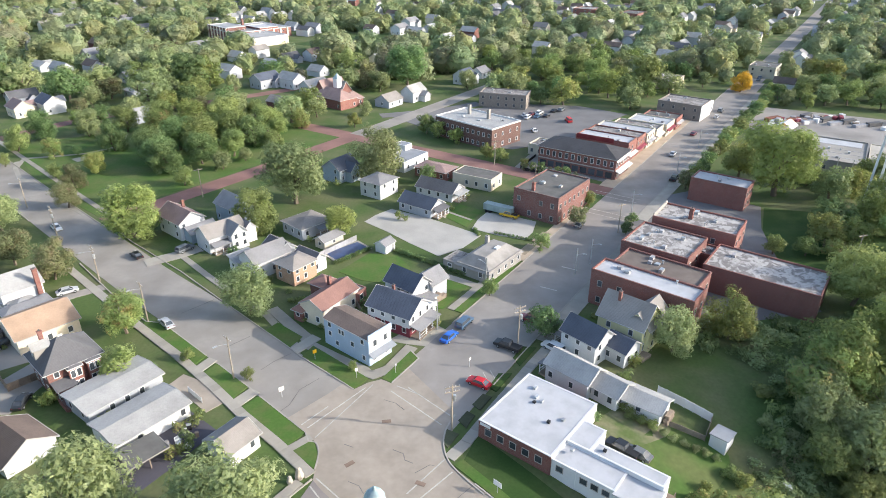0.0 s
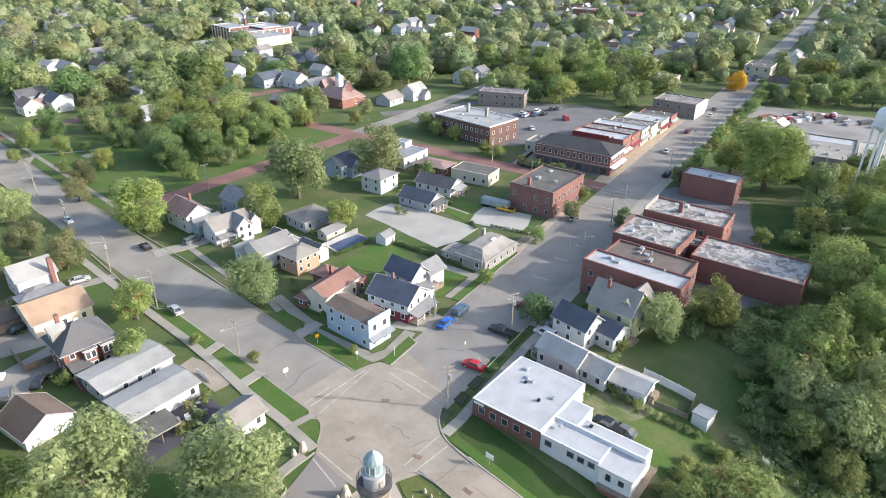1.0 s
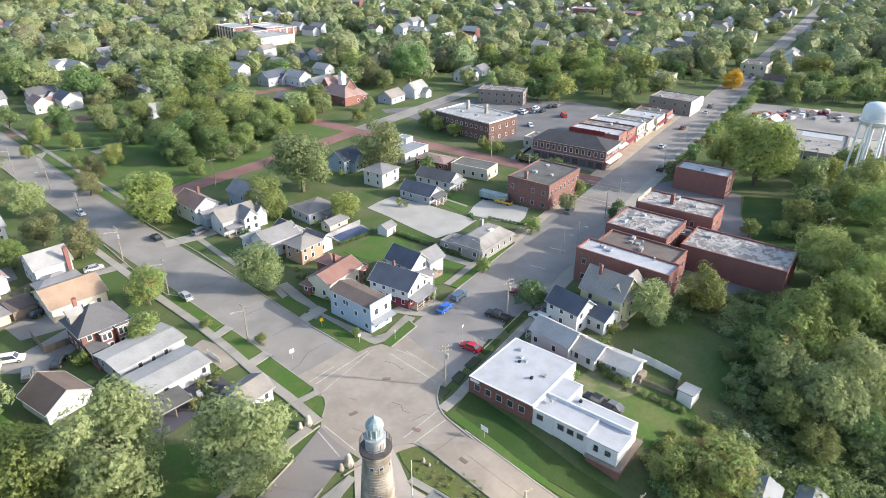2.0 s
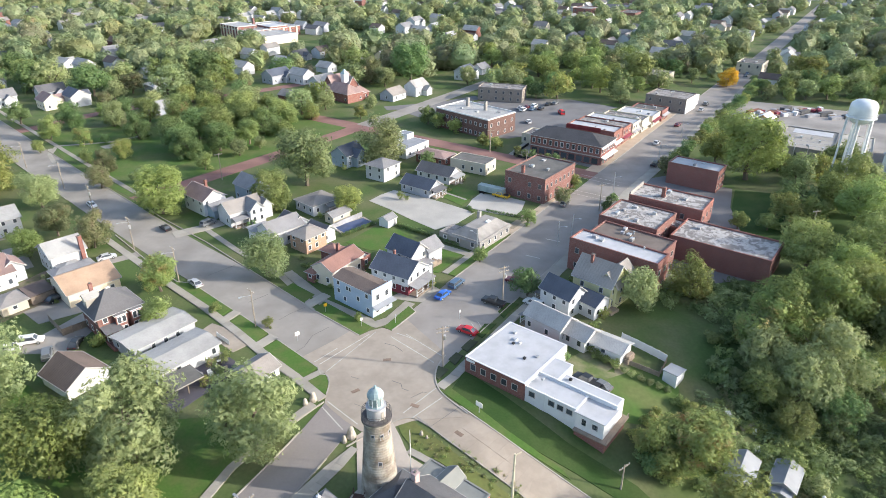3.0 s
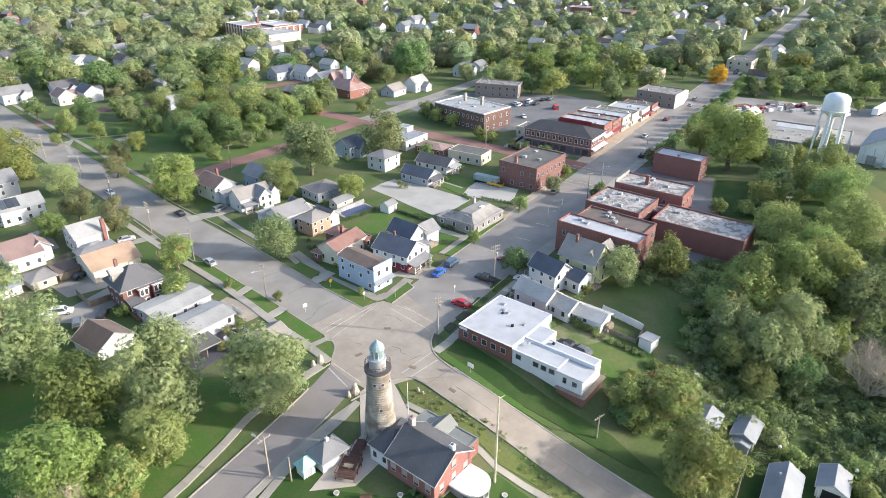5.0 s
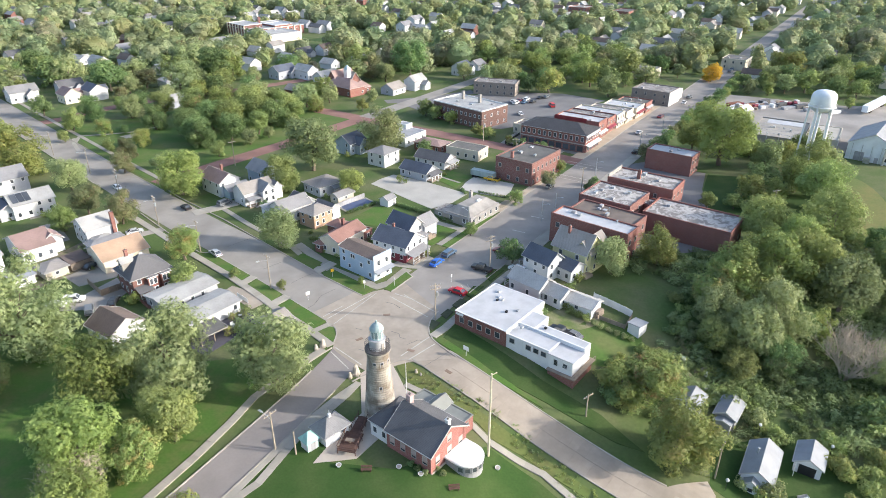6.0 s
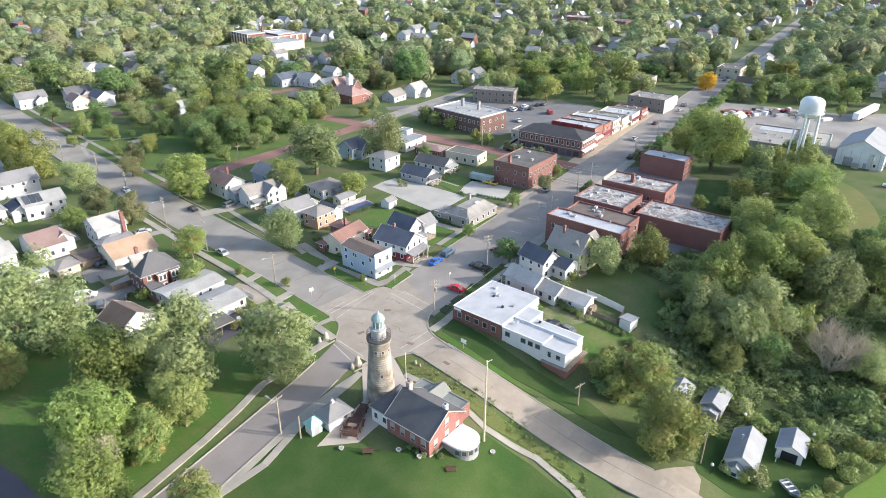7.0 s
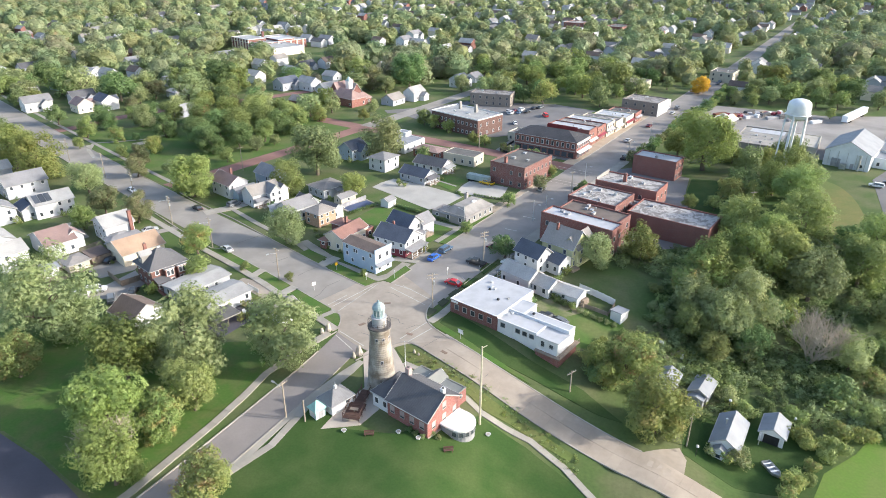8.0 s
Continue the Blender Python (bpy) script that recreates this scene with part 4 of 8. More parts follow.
for x, y, r, tone in ((29, 101.5, 2.8, "green"), (40.4, 117, 3.4, "brown"), (56, 119.5, 2.0, "dark"), (46, 133, 2.6, "rust"), (15, 77, 2.5, "green"), (26, 61, 4.2, "dark"), (-30.5, 44.2, 1.5, "green"), (-11.5, 47.8, 1.2, "lime"), (53, 112, 2.2, "dark"), (-3, 199, 4.0, "green"), (4, 193, 3.4, "lime"), (-8, 205, 4.5, "green"),
                      (16, 176, 3.0, "lime"), (21, 172, 3.0, "green"), (29, 166, 2.0, "rust")):
    tree(x, y, r, tone, False, 1.0, "small street trees", " on the verge")
for x, y, r, tone in ((-109, 122, 4.6, "brown"), (-115.5, 138, 4.6, "brown"), (-157, 173, 5.4, "green"), (-156, 188, 6.6, "dark"), (-140, 167, 4.2, "rust"), (-133, 170, 2.2, "dark"), (-116, 152, 4.4, "yellow"), (-151, 156, 3.0, "green"), (-127, 146, 3.0, "green"), (-99, 127, 3.0, "pale"),
                      (-122, 176, 6.2, "dark"), (-103, 166, 7.2, "dark"), (-92, 153, 6.4, "dark"), (-90, 178, 7.4, "green"), (-82, 142, 3.6, "green"), (-111, 190, 6.6, "rust"), (-97, 158, 6.4, "dark"), (-84, 163, 6.6, "dark"), (-98, 178, 7.4, "dark"), (-80, 190, 7.2, "green"), (-72, 203, 6.6, "green"), (-72, 186, 6.2, "dark"),
                      (-76, 172, 6.0, "green"), (-60, 209, 4.6, "rust"), (-66, 196, 5.0, "green"), (-88, 196, 7.4, "green"), (-101, 199, 7.6, "yellow"), (-115, 202, 7.4, "green"), (-129, 200, 6.4, "green"), (-92, 211, 7.0, "green"), (-141, 193, 6.2, "pale"), (-64, 183, 4.0, "green"), (-75, 158, 3.6, "pale"), (-70, 167, 3.0, "pale"), (-130, 185, 4.0, "brown")):
    tree(x, y, r, tone, False, 1.0, "park trees", " on the park lawn")
for x, y, r, tone in ((51, 57, 5.4, "pale"), (63.8, 62.5, 5.6, "yellow"), (71.0, 37, 5.8, "pale"), (69.0, 30.5, 4.8, "green"), (73.5, 44, 7.0, "rust"), (96, 53, 8.6, "lime"), (79, 47, 8.2, "yellow"), (77, 32, 7.0, "pale"), (83, 35, 8.2, "pale"), (88, 50, 9.0, "lime"), (111, 73, 9.0, "green"), (96, 77, 7.4, "green"), (103, 46, 8.0, "pale"), (100, 64, 7.5, "lime"),
                      (123, 103, 8.6, "green"), (121.5, 117, 6.6, "lime"), (127.8, 122.8, 8.6, "green"), (137, 127.5, 6.6, "pale"), (105.5, 143.5, 13.0, "bright"), (100, 158, 7.0, "bright"), (118, 90, 6.4, "lime"), (126.5, 154, 2.6, "yellow"), (120, 153, 4.0, "yellow"), (118, 52, 8.0, "green"), (128, 62, 8.0, "green")):
    tree(x, y, r, tone, False, 1.05, "trees of the wooded slope", " on the wooded slope")
for x, y, r, tone in ((53.8, -1.4, 8.0, "yellow"), (51.2, 13.0, 6.8, "rust"), (46, 12.5, 5.2, "yellow"), (104, 24.6, 5.4, "pale"),
                      (82, 28, 5.8, "dark"), (73, 25, 4.4, "green"), (88.6, 102, 3.3, "green"), (96.6, 101.4, 3.3, "green")):
    tree(x, y, r, tone, False, 0.95, "trees of the wooded slope", " on the overgrown slope")
for x, y, r, tone in ((68.6, -6.2, 2.7, "pale"), (83.2, 0.4, 3.0, "yellow"), (76.4, -12.4, 2.8, "yellow"), (106.4, 19, 3.8, "rust"), (88, -1, 2.4, "green"), (84, 6, 3.2, "green"), (75, 8, 2.6, "green"), (58, 16, 3.2, "rust"), (55, 20, 3.2, "rust"), (91, 2, 3, "yellow"), (97, 14.7, 4.6, "dark"), (70, 17, 3.4, "green"),
                      (44, 11.5, 3.0, "dark"), (83.8, -1.2, 2.5, "yellow"), (77.6, -10.2, 2.2, "green"), (74.4, -14.3, 2.2, "rust"), (75.6, 7.8, 1.8, "green"), (73.2, 13.0, 2.7, "pale"), (86, -4.4, 2.2, "green"), (82, -7.5, 2.0, "rust"), (89.5, -2.4, 2.2, "green"), (96, 1.4, 2.6, "yellow"), (100, 5.5, 2.4, "green"), (80, -10.6, 1.8, "green"), (63, 7, 1.6, "green"), (71.5, 6.6, 1.5, "yellow"), (46, 21.5, 2.0, "rust"), (43, 17.8, 1.9, "yellow"), (49.5, 21.5, 2.4, "rust"), (52.5, 27.4, 1.5, "green"), (54.4, 26, 2.0, "yellow"), (47.6, 24.4, 1.2, "yellow"), (64, 45, 2.2, "green"), (62, 38, 1.8, "pale"), (60.5, 34, 1.6, "dark"), (66, 35, 2.2, "pale")):
    shrub(x, y, r, tone, 0.9, " on the slope")
for x, y in ((36.6, 39.9), (37.8, 38.9), (38.6, 37.6), (40.0, 36.2), (41.6, 35.2), (43.2, 34.0), (44.8, 33.0), (46.4, 32.2), (48.0, 31.4), (49.6, 30.8), (51.0, 30.0)):
    shrub(x, y, 1.3 if x < 42 else 0.9, "green" if x < 43 else "pale", 1.0, " along the back yard fence")
for k in range(11):
    shrub(-23.0 + 0.72 * k, 90.5 + 0.83 * k, 0.75, "dark", 1.2, " in a clipped row beside the pool")
for x, y in ((-20.5, 62), (-21.6, 64), (1.2, 69.0), (2.4, 71.5), (-57, 49), (-31, 76), (-29.5, 72)):
    shrub(x, y, 0.9, "dark" if y < 0 else "rust" if x > 0 else "green", 0.9, " beside the house wall")
dead = thing("bare_tree", 97.3, 27.8, 20, None, "bare grey leafless tree on the wooded slope", "tree", "", 14.6)
part("bare_crown", BARETRUNK, None, dead)
dead = thing("bare_tree", -43.2, -22.8, 120, None, "pale dead tree standing among green ones", "tree", "", 10.4)
part("bare_crown", BARETRUNK, None, dead)
tree(-79.8, 103.2, 9.9, "lime", False, 0.86, "street and garden trees", " among the houses")
gold = tree(147, 288, 6.2, "gold", False, 0.9)
tree(154, 301, 4.6, "gold", False, 0.8)

# the wooded slope's lower growth
wood = random.Random(8)
for k in range(46):
    x, y = wood.uniform(62, 135), wood.uniform(-6, 70)
    if x > 100 and y < 50 or math.hypot(x - 58, y - 50) < 10 or 0.72 * x - 0.69 * y < 18 and x < 84 or y < 8 and x < 95 or math.hypot(x - 98, y - 28) < 10 or y < 26 and x < 106 or x + 0.6 * y < 94:
        continue
    tree(x, y, wood.uniform(3.0, 5.5), wood.choice(("green", "pale", "dark", "pale", "yellow")), True, 1.0, "trees of the wooded slope", " on the wooded slope")
under = {}
for k in range(150):
    x, y = wood.uniform(46, 74), wood.uniform(9, 34)
    if 0.72 * x - 0.69 * y < 22 or x < 60 and y > 18 or math.hypot(x - 66, y + 2) < 8 or x < 52 and y > 22:
        continue
    under.setdefault(("yellow", "pale", "green", "yellow", "brown")[k % 5], []).append((x, y, wood.uniform(0.7, 1.7)))
for k in range(380):
    x, y = wood.uniform(56, 108), wood.uniform(4, 30)
    if min(math.hypot(x - 67, y), math.hypot(x - 77, y - 3), math.hypot(x - 60, y - 15), math.hypot(x - 67, y - 13)) < 4.8 or x - 80 > (y + 8) * 1.4:
        continue
    under.setdefault(("pale", "green", "dark", "pale", "dark")[k % 5], []).append((x, y, wood.uniform(0.6, 1.7)))
for k in range(760):
    x, y = wood.uniform(56, 128), wood.uniform(2, 70)
    if x + 0.3 * y < 70 or math.hypot(x - 57, y - 47) < 10 or (y < 16 and 58 < x < 88) or math.hypot(x - 66, y + 2) < 8:
        continue
    under.setdefault(("pale", "green", "pale", "dark")[k % 4], []).append((x, y, wood.uniform(0.9, 2.5)))
tufts = []
for k in range(4):
    me = crown_mesh("undergrowth", 71 + k, 170, 0.14, 0.8, 9)
    tufts.append(np.array([v.co[:] for v in me.vertices]))
    bpy.data.meshes.remove(me)
turns = np.random.default_rng(12)


def tufted(x, y, r):
    """One tuft's corners, turned, stretched and leaning at random."""
    a, k = turns.uniform(0, 2 * math.pi), turns.integers(0, 4)
    c, q, long = math.cos(a), math.sin(a), turns.uniform(0.8, 1.7)
    v = tufts[k] * (r * long, r, r * turns.uniform(0.55, 1.0))
    return np.stack([v[:, 0] * c - v[:, 1] * q + x, v[:, 0] * q + v[:, 1] * c + y, v[:, 2] + height(x, y) - 0.4 * r], -1)


for k in range(170):
    u, o = wood.uniform(0, 1), wood.uniform(-2.6, 1.6)
    x, y = 5.0 + 33 * u + 0.5 * o, 15.2 - 25.5 * u + 1.0 * o + (2.6 * math.sin(math.pi * u) - 2.4)
    under.setdefault(("yellow", "green", "pale", "brown")[k % 4], []).append((x, y, wood.uniform(0.18, 0.5)))
for tone, spots in under.items():
    v = np.concatenate([tufted(*p) for p in spots])
    me = bpy.data.meshes.new("undergrowth")
    me.from_pydata(v.tolist(), [], np.arange(len(v)).reshape(-1, 3).tolist())
    me.materials.append(LEAF[tone])
    tagged(new("undergrowth", me), "tangled " + {"dark": "dark green", "green": "green", "pale": "pale", "lime": "bright green", "yellow": "yellowing", "rust": "rusty", "brown": "brownish"}[tone] + " undergrowth on the wooded slope", "undergrowth", "", "stuff")

for k in range(19):
    x, y = main(168 + 8.5 * k, -7.5 + wood.uniform(-0.8, 0.8))
    tree(x, y, wood.uniform(2.6, 4.2), wood.choice(("dark", "green", "dark", "brown")), True, 1.0, "row of trees along the main street", " along the main street")


def clump_crown(seed, sheets, leaf):
    """A far crown of unit radius: an uneven core within many leaf sprays. Returns its triangles as an array of corners."""
    rng = np.random.default_rng(seed)
    bm = bmesh.new()
    bmesh.ops.create_icosphere(bm, subdivisions=2, radius=1)
    bm.verts.ensure_lookup_table()
    sv, sf = np.array([v.co[:] for v in bm.verts]), np.array([[v.index for v in f.verts] for f in bm.faces])
    bm.free()
    swell = np.array([noise.noise(Vector(p * 2.3) + Vector((seed, 0, 0))) for p in sv])[:, None]
    core = np.array((0, 0, 1.0)) + sv * (0.71 + 0.30 * swell + rng.uniform(-0.06, 0.06, (len(sv), 1)))
    me = crown_mesh("sheets", seed, sheets, leaf, 1.0, 15, wide=0.9, jitter=0.2)
    sheets = np.array([v.co[:] for v in me.vertices]).reshape(-1, 3, 3)
    bpy.data.meshes.remove(me)
    return np.concatenate([core[sf], sheets])


# ---- houses and other buildings ----
FRAMES = {}


def window(parent, x, y, z, ang, w=0.95, h=1.4, trim=None, name="window"):
    """A window on a wall: frame with sill, and its pane. ang: the way it faces, in the parent's plan."""
    key = (w, h, (trim or TRIM).name)
    if key not in FRAMES:
        s = Shape().ring(w + 0.2, h + 0.2, 0.1, -0.07, 0.07)
        s.v = [(x, -z, y - (0.03 if y < -h / 2 - 0.05 else 0)) for x, y, z in s.v]
        FRAMES[key] = (s.mesh("frame", trim or TRIM), Shape().box(0, 0, -h / 2, w, 0.06, h).mesh("pane", GLASS))
    f = part(name, FRAMES[key][0], None, parent, "", pose(x, y, z, 0, 0, ang - 90))
    part("pane", FRAMES[key][1], None, f)
    return f


def door(parent, x, y, z, ang, material=None):
    s = Shape().box(0, 0, 0, 0.95, 0.1, 2.05)
    d = part("door", s, material or MAROON, parent, "", pose(x, y, z, 0, 0, ang - 90))
    part("door_frame", Shape().box(-0.54, 0, 0, 0.12, 0.16, 2.15).box(0.54, 0, 0, 0.12, 0.16, 2.15).box(0, 0, 2.05, 0.96, 0.16, 0.1), TRIM, d)


def block(parent, lx, ly, turn, L, W, eave, rise, roof, wm, rm, win=(3, 2), storeys=1, over=0.4, z0=0.0, faces="nsew", low=None, trim=None, seed=0, trims=True):
    """One volume of a house: its walls, roof and windows. Its ridge runs along its own x."""
    rng = random.Random(seed * 77 + int(lx * 10) + int(L * 10))
    m = pose(lx, ly, z0, 0, 0, turn)
    a, b = L / 2, W / 2
    s = Shape()
    if roof == "gable":
        s.add([(-a, -b, -0.6), (a, -b, -0.6), (a, b, -0.6), (-a, b, -0.6), (-a, -b, eave), (a, -b, eave), (a, b, eave), (-a, b, eave), (-a, 0, eave + rise), (a, 0, eave + rise)],
              [(0, 1, 5, 4), (2, 3, 7, 6), (1, 2, 6, 9, 5), (3, 0, 4, 8, 7), (3, 2, 1, 0), (4, 5, 9, 8), (6, 7, 8, 9)])
    elif roof == "shed":
        s.add([(-a, -b, -0.6), (a, -b, -0.6), (a, b, -0.6), (-a, b, -0.6), (-a, -b, eave), (a, -b, eave), (a, b, eave + rise), (-a, b, eave + rise)],
              [(0, 1, 5, 4), (2, 3, 7, 6), (1, 2, 6, 5), (3, 0, 4, 7), (3, 2, 1, 0), (4, 5, 6, 7)])
    else:
        s.box(0, 0, -0.6, L, W, eave + 0.6)
    part("wall", s, wm, parent, "", m)
    if low:
        part("lower_wall", Shape().box(0, 0, -0.6, L + 0.06, W + 0.06, low[1] + 0.6), low[0], parent, "", m)
    o, t = over, 0.16
    r = Shape()
    if roof == "gable":
        k = rise / b
        zl = eave - k * o + 0.1
        top = eave + rise + 0.1
        r.prism([(-b - o, zl), (0, top), (b + o, zl), (b + o, zl - t), (0, top - t * 1.15), (-b - o, zl - t)], -a - o, a + o)
        if trims:
            for sx in (-1, 1):
                x0, x1 = sorted((sx * (a + o + 0.002), sx * (a + o + 0.07)))
                part("bargeboard", Shape().prism([(-b - o - 0.02, zl + 0.04), (0, top + 0.05), (b + o + 0.02, zl + 0.04), (b + o + 0.02, zl - 0.22), (0, top - 0.22), (-b - o - 0.02, zl - 0.22)], x0, x1), trim or EAVE, parent, "", m)
            for sy in (-1, 1):
                part("gutter", Shape().box(0, sy * (b + o + 0.06), zl - 0.17, L + 2 * o, 0.11, 0.13), trim or EAVE, parent, "", m)
    elif roof == "hip":
        k = rise / b
        zl, q = eave - k * o + 0.1, max(0.0, a - b)
        A, B, C, D = (-a - o, -b - o, zl), (a + o, -b - o, zl), (a + o, b + o, zl), (-a - o, b + o, zl)
        E, F = (-q, 0, eave + rise + 0.1), (q, 0, eave + rise + 0.1)
        if q > 0.05:
            r.add([A, B, C, D, E, F] + [(p[0], p[1], p[2] - t) for p in (A, B, C, D)], [(0, 1, 5, 4), (1, 2, 5), (2, 3, 4, 5), (3, 0, 4), (0, 6, 7, 1), (1, 7, 8, 2), (2, 8, 9, 3), (3, 9, 6, 0), (9, 8, 7, 6)])
        else:
            r.add([A, B, C, D, (0, 0, eave + rise + 0.1)] + [(p[0], p[1], p[2] - t) for p in (A, B, C, D)], [(0, 1, 4), (1, 2, 4), (2, 3, 4), (3, 0, 4), (0, 5, 6, 1), (1, 6, 7, 2), (2, 7, 8, 3), (3, 8, 5, 0), (8, 7, 6, 5)])
        if trims:
            part("gutter", Shape().ring(L + 2 * o + 0.2, W + 2 * o + 0.2, 0.1, zl - 0.17, zl - 0.03), trim or EAVE, parent, "", m)
    elif roof == "shed":
        k = rise / W
        r.plate([(-a - o, -b - o, eave - k * o + 0.1), (a + o, -b - o, eave - k * o + 0.1), (a + o, b + o, eave + rise + k * o + 0.1), (-a - o, b + o, eave + rise + k * o + 0.1)], t)
    else:       # flat, behind a low parapet
        r.box(0, 0, eave - 0.3, L - 0.5, W - 0.5, 0.33)
        p = Shape().ring(L + 0.08, W + 0.08, 0.32, eave - 0.05, eave + rise)
        part("parapet", p, wm if trim is TRIMSTONE else trim or wm, parent, "", m)
    part("roof", r, rm, parent, "", m)
    h = 1.2 if roof != "flat" else 1.3
    storeys = 1 if eave < 4.5 else storeys
    for st in range(storeys):
        zc = 1.6 + st * (eave - 0.2) / max(1, storeys) if storeys > 1 else min(1.7, eave - 1.0)
        for side, n, span, dist, ang in (("s", win[0], L, b, -90), ("n", win[0], L, b, 90), ("e", win[1], W, a, 0), ("w", win[1], W, a, 180)):
            if side not in faces:
                continue
            for i in range(n):
                if rng.random() < (0.12 if roof == "flat" else 0.28):
                    continue
                off = (i + 0.5) / n * span - span / 2
                u = Vector((math.cos(radians(ang)), math.sin(radians(ang))))
                px, py = u.x * dist - u.y * off, u.y * dist + u.x * off
                c, q = math.cos(radians(turn)), math.sin(radians(turn))
                window(parent, lx + c * px - q * py, ly + q * px + c * py, z0 + zc, ang + turn, 0.82 if roof != "flat" else 0.95, h if eave > 2.8 else 0.8, trim if roof == "flat" else None)
    return m


def porch(parent, x, y, turn, L, D, z=2.5, rm=None, rail=True):
    """A roofed porch on posts; its back, at local y = 0, stands at the wall."""
    m = pose(x, y, 0, 0, 0, turn)
    p = part("porch", Shape().box(0, -D / 2, -0.5, L, D, 0.9), WOOD, parent, "", m)
    part("porch_roof", Shape().plate([(-L / 2 - 0.2, -D - 0.3, z), (L / 2 + 0.2, -D - 0.3, z), (L / 2 + 0.2, 0, z + 0.55), (-L / 2 - 0.2, 0, z + 0.55)], 0.16), rm or SHINGLE["grey"], p)
    n = max(2, round(L / 2.2) + 1)
    for i in range(n):
        part("post", Shape().box(-L / 2 + 0.12 + (L - 0.24) * i / (n - 1), -D + 0.12, 0.4, 0.16, 0.16, z - 0.4 - 0.05), TRIM, p)
    if rail:
        part("railing", Shape().bar((-L / 2, -D + 0.12, 1.25), (-0.6, -D + 0.12, 1.25), 0.08).bar((0.6, -D + 0.12, 1.25), (L / 2, -D + 0.12, 1.25), 0.08).bar((-L / 2, -D + 0.12, 0.6), (-0.6, -D + 0.12, 0.6), 0.06).bar((0.6, -D + 0.12, 0.6), (L / 2, -D + 0.12, 0.6), 0.06), TRIM, p)
    part("steps", Shape().box(0, -D - 0.3, -0.5, 1.2, 0.6, 0.72).box(0, -D - 0.75, -0.5, 1.2, 0.3, 0.55), WALK, p)


def chimney(parent, x, y, z0, z1, material=None, w=0.7):
    c = part("chimney", Shape().box(x, y, z0, w, w, z1 - z0).box(x, y, z1 - 0.12, w + 0.14, w + 0.14, 0.14), material or RED, parent)
    part("flue", Shape().box(x, y, z1 + 0.02, 0.3, 0.3, 0.25), TARROOF, c)


def dormer(parent, x, y, z, turn, w, d, rise, wm, rm):
    m = pose(x, y, z, 0, 0, turn)
    a = w / 2
    p = part("dormer", Shape().add([(-a, -d, -1.2), (a, -d, -1.2), (a, d, -1.2), (-a, d, -1.2), (-a, -d, 0.9), (a, -d, 0.9), (a, d, 0.9), (-a, d, 0.9), (0, -d, 0.9 + rise), (0, d, 0.9 + rise)],
                                   [(0, 1, 5, 8, 4), (2, 3, 7, 9, 6), (1, 2, 6, 5), (3, 0, 4, 7), (3, 2, 1, 0), (4, 8, 9, 7), (5, 6, 9, 8)]), wm, parent, "", m)
    k = rise / a
    part("dormer_roof", Shape().plate([(-a - 0.25, -d - 0.25, 0.98 - k * 0.25), (0, -d - 0.25, 0.98 + rise), (0, d, 0.98 + rise), (-a - 0.25, d, 0.98 - k * 0.25)], 0.12)
         .plate([(a + 0.25, d, 0.98 - k * 0.25), (0, d, 0.98 + rise), (0, -d - 0.25, 0.98 + rise), (a + 0.25, -d - 0.25, 0.98 - k * 0.25)], 0.12), rm, p)
    window(p, 0, -d, 0.2, -90, 0.8, 1.0)


HOMES = []


def house(x, y, ang, label, category="house", name="house", z=None, r=None, group=""):
    TAKEN.append((x, y, r or 7))
    if name == "house" and y < 240:
        HOMES.append((x, y, ang))
    return thing(name, x, y, ang, z, label, category, group)


G = SHINGLE
# the block between the west street and the main street
b = house(-11.7, 55.5, 143, "pale blue two-storey clapboard corner house with a low brown gabled roof")
block(b, 0, 0, 0, 12.6, 6.1, 5.9, 0.95, "gable", BLUE, G["brown"], (0, 0), 2, over=0.12, seed=1)
part("front_parapet", Shape().box(-6.3, 0, 5.4, 0.22, 6.3, 1.55), BLUE, b)
for wx, wz in ((-4.6, 5.0), (-1.6, 4.6), (-0.9, 4.6), (1.8, 3.2), (4.6, 4.9), (4.9, 1.4), (-2.6, 1.5), (-4.6, 3.0)):
    window(b, -wx, 3.05, wz, 90, 0.8, 1.0)
for wy, wz in ((-1.4, 4.6), (1.4, 4.6), (-1.6, 1.5), (1.6, 1.5)):
    window(b, -6.3, wy, wz, 180, 0.9, 1.3)
door(b, -6.3, 0, 0, 180, PLAINWHITE)
part("awning", Shape().plate([(-6.3, -3.2, 2.9), (-7.7, -3.2, 2.45), (-7.7, 3.2, 2.45), (-6.3, 3.2, 2.9)], 0.1), METALROOF, b, "grey shop awning")

b = house(-4.4, 65.2, 151, "white and maroon two-storey house with navy roof and porch")
block(b, 0, 0, 0, 10.6, 8.0, 4.8, 2.6, "gable", WHITE, G["navy"], (4, 3), 2, low=(MAROON, 2.3), seed=2)
porch(b, -5.3, 0, -90, 7.6, 2.4, 2.5, G["grey"])
door(b, -5.3, 0.2, 0.4, 180, PLAINWHITE)
block(b, -2.0, -5.6, 0, 5, 3.4, 3.2, 0.9, "shed", WHITE, G["grey"], (1, 1), 1)
chimney(b, 2, -1, 5.5, 8.0, RED, 0.5)

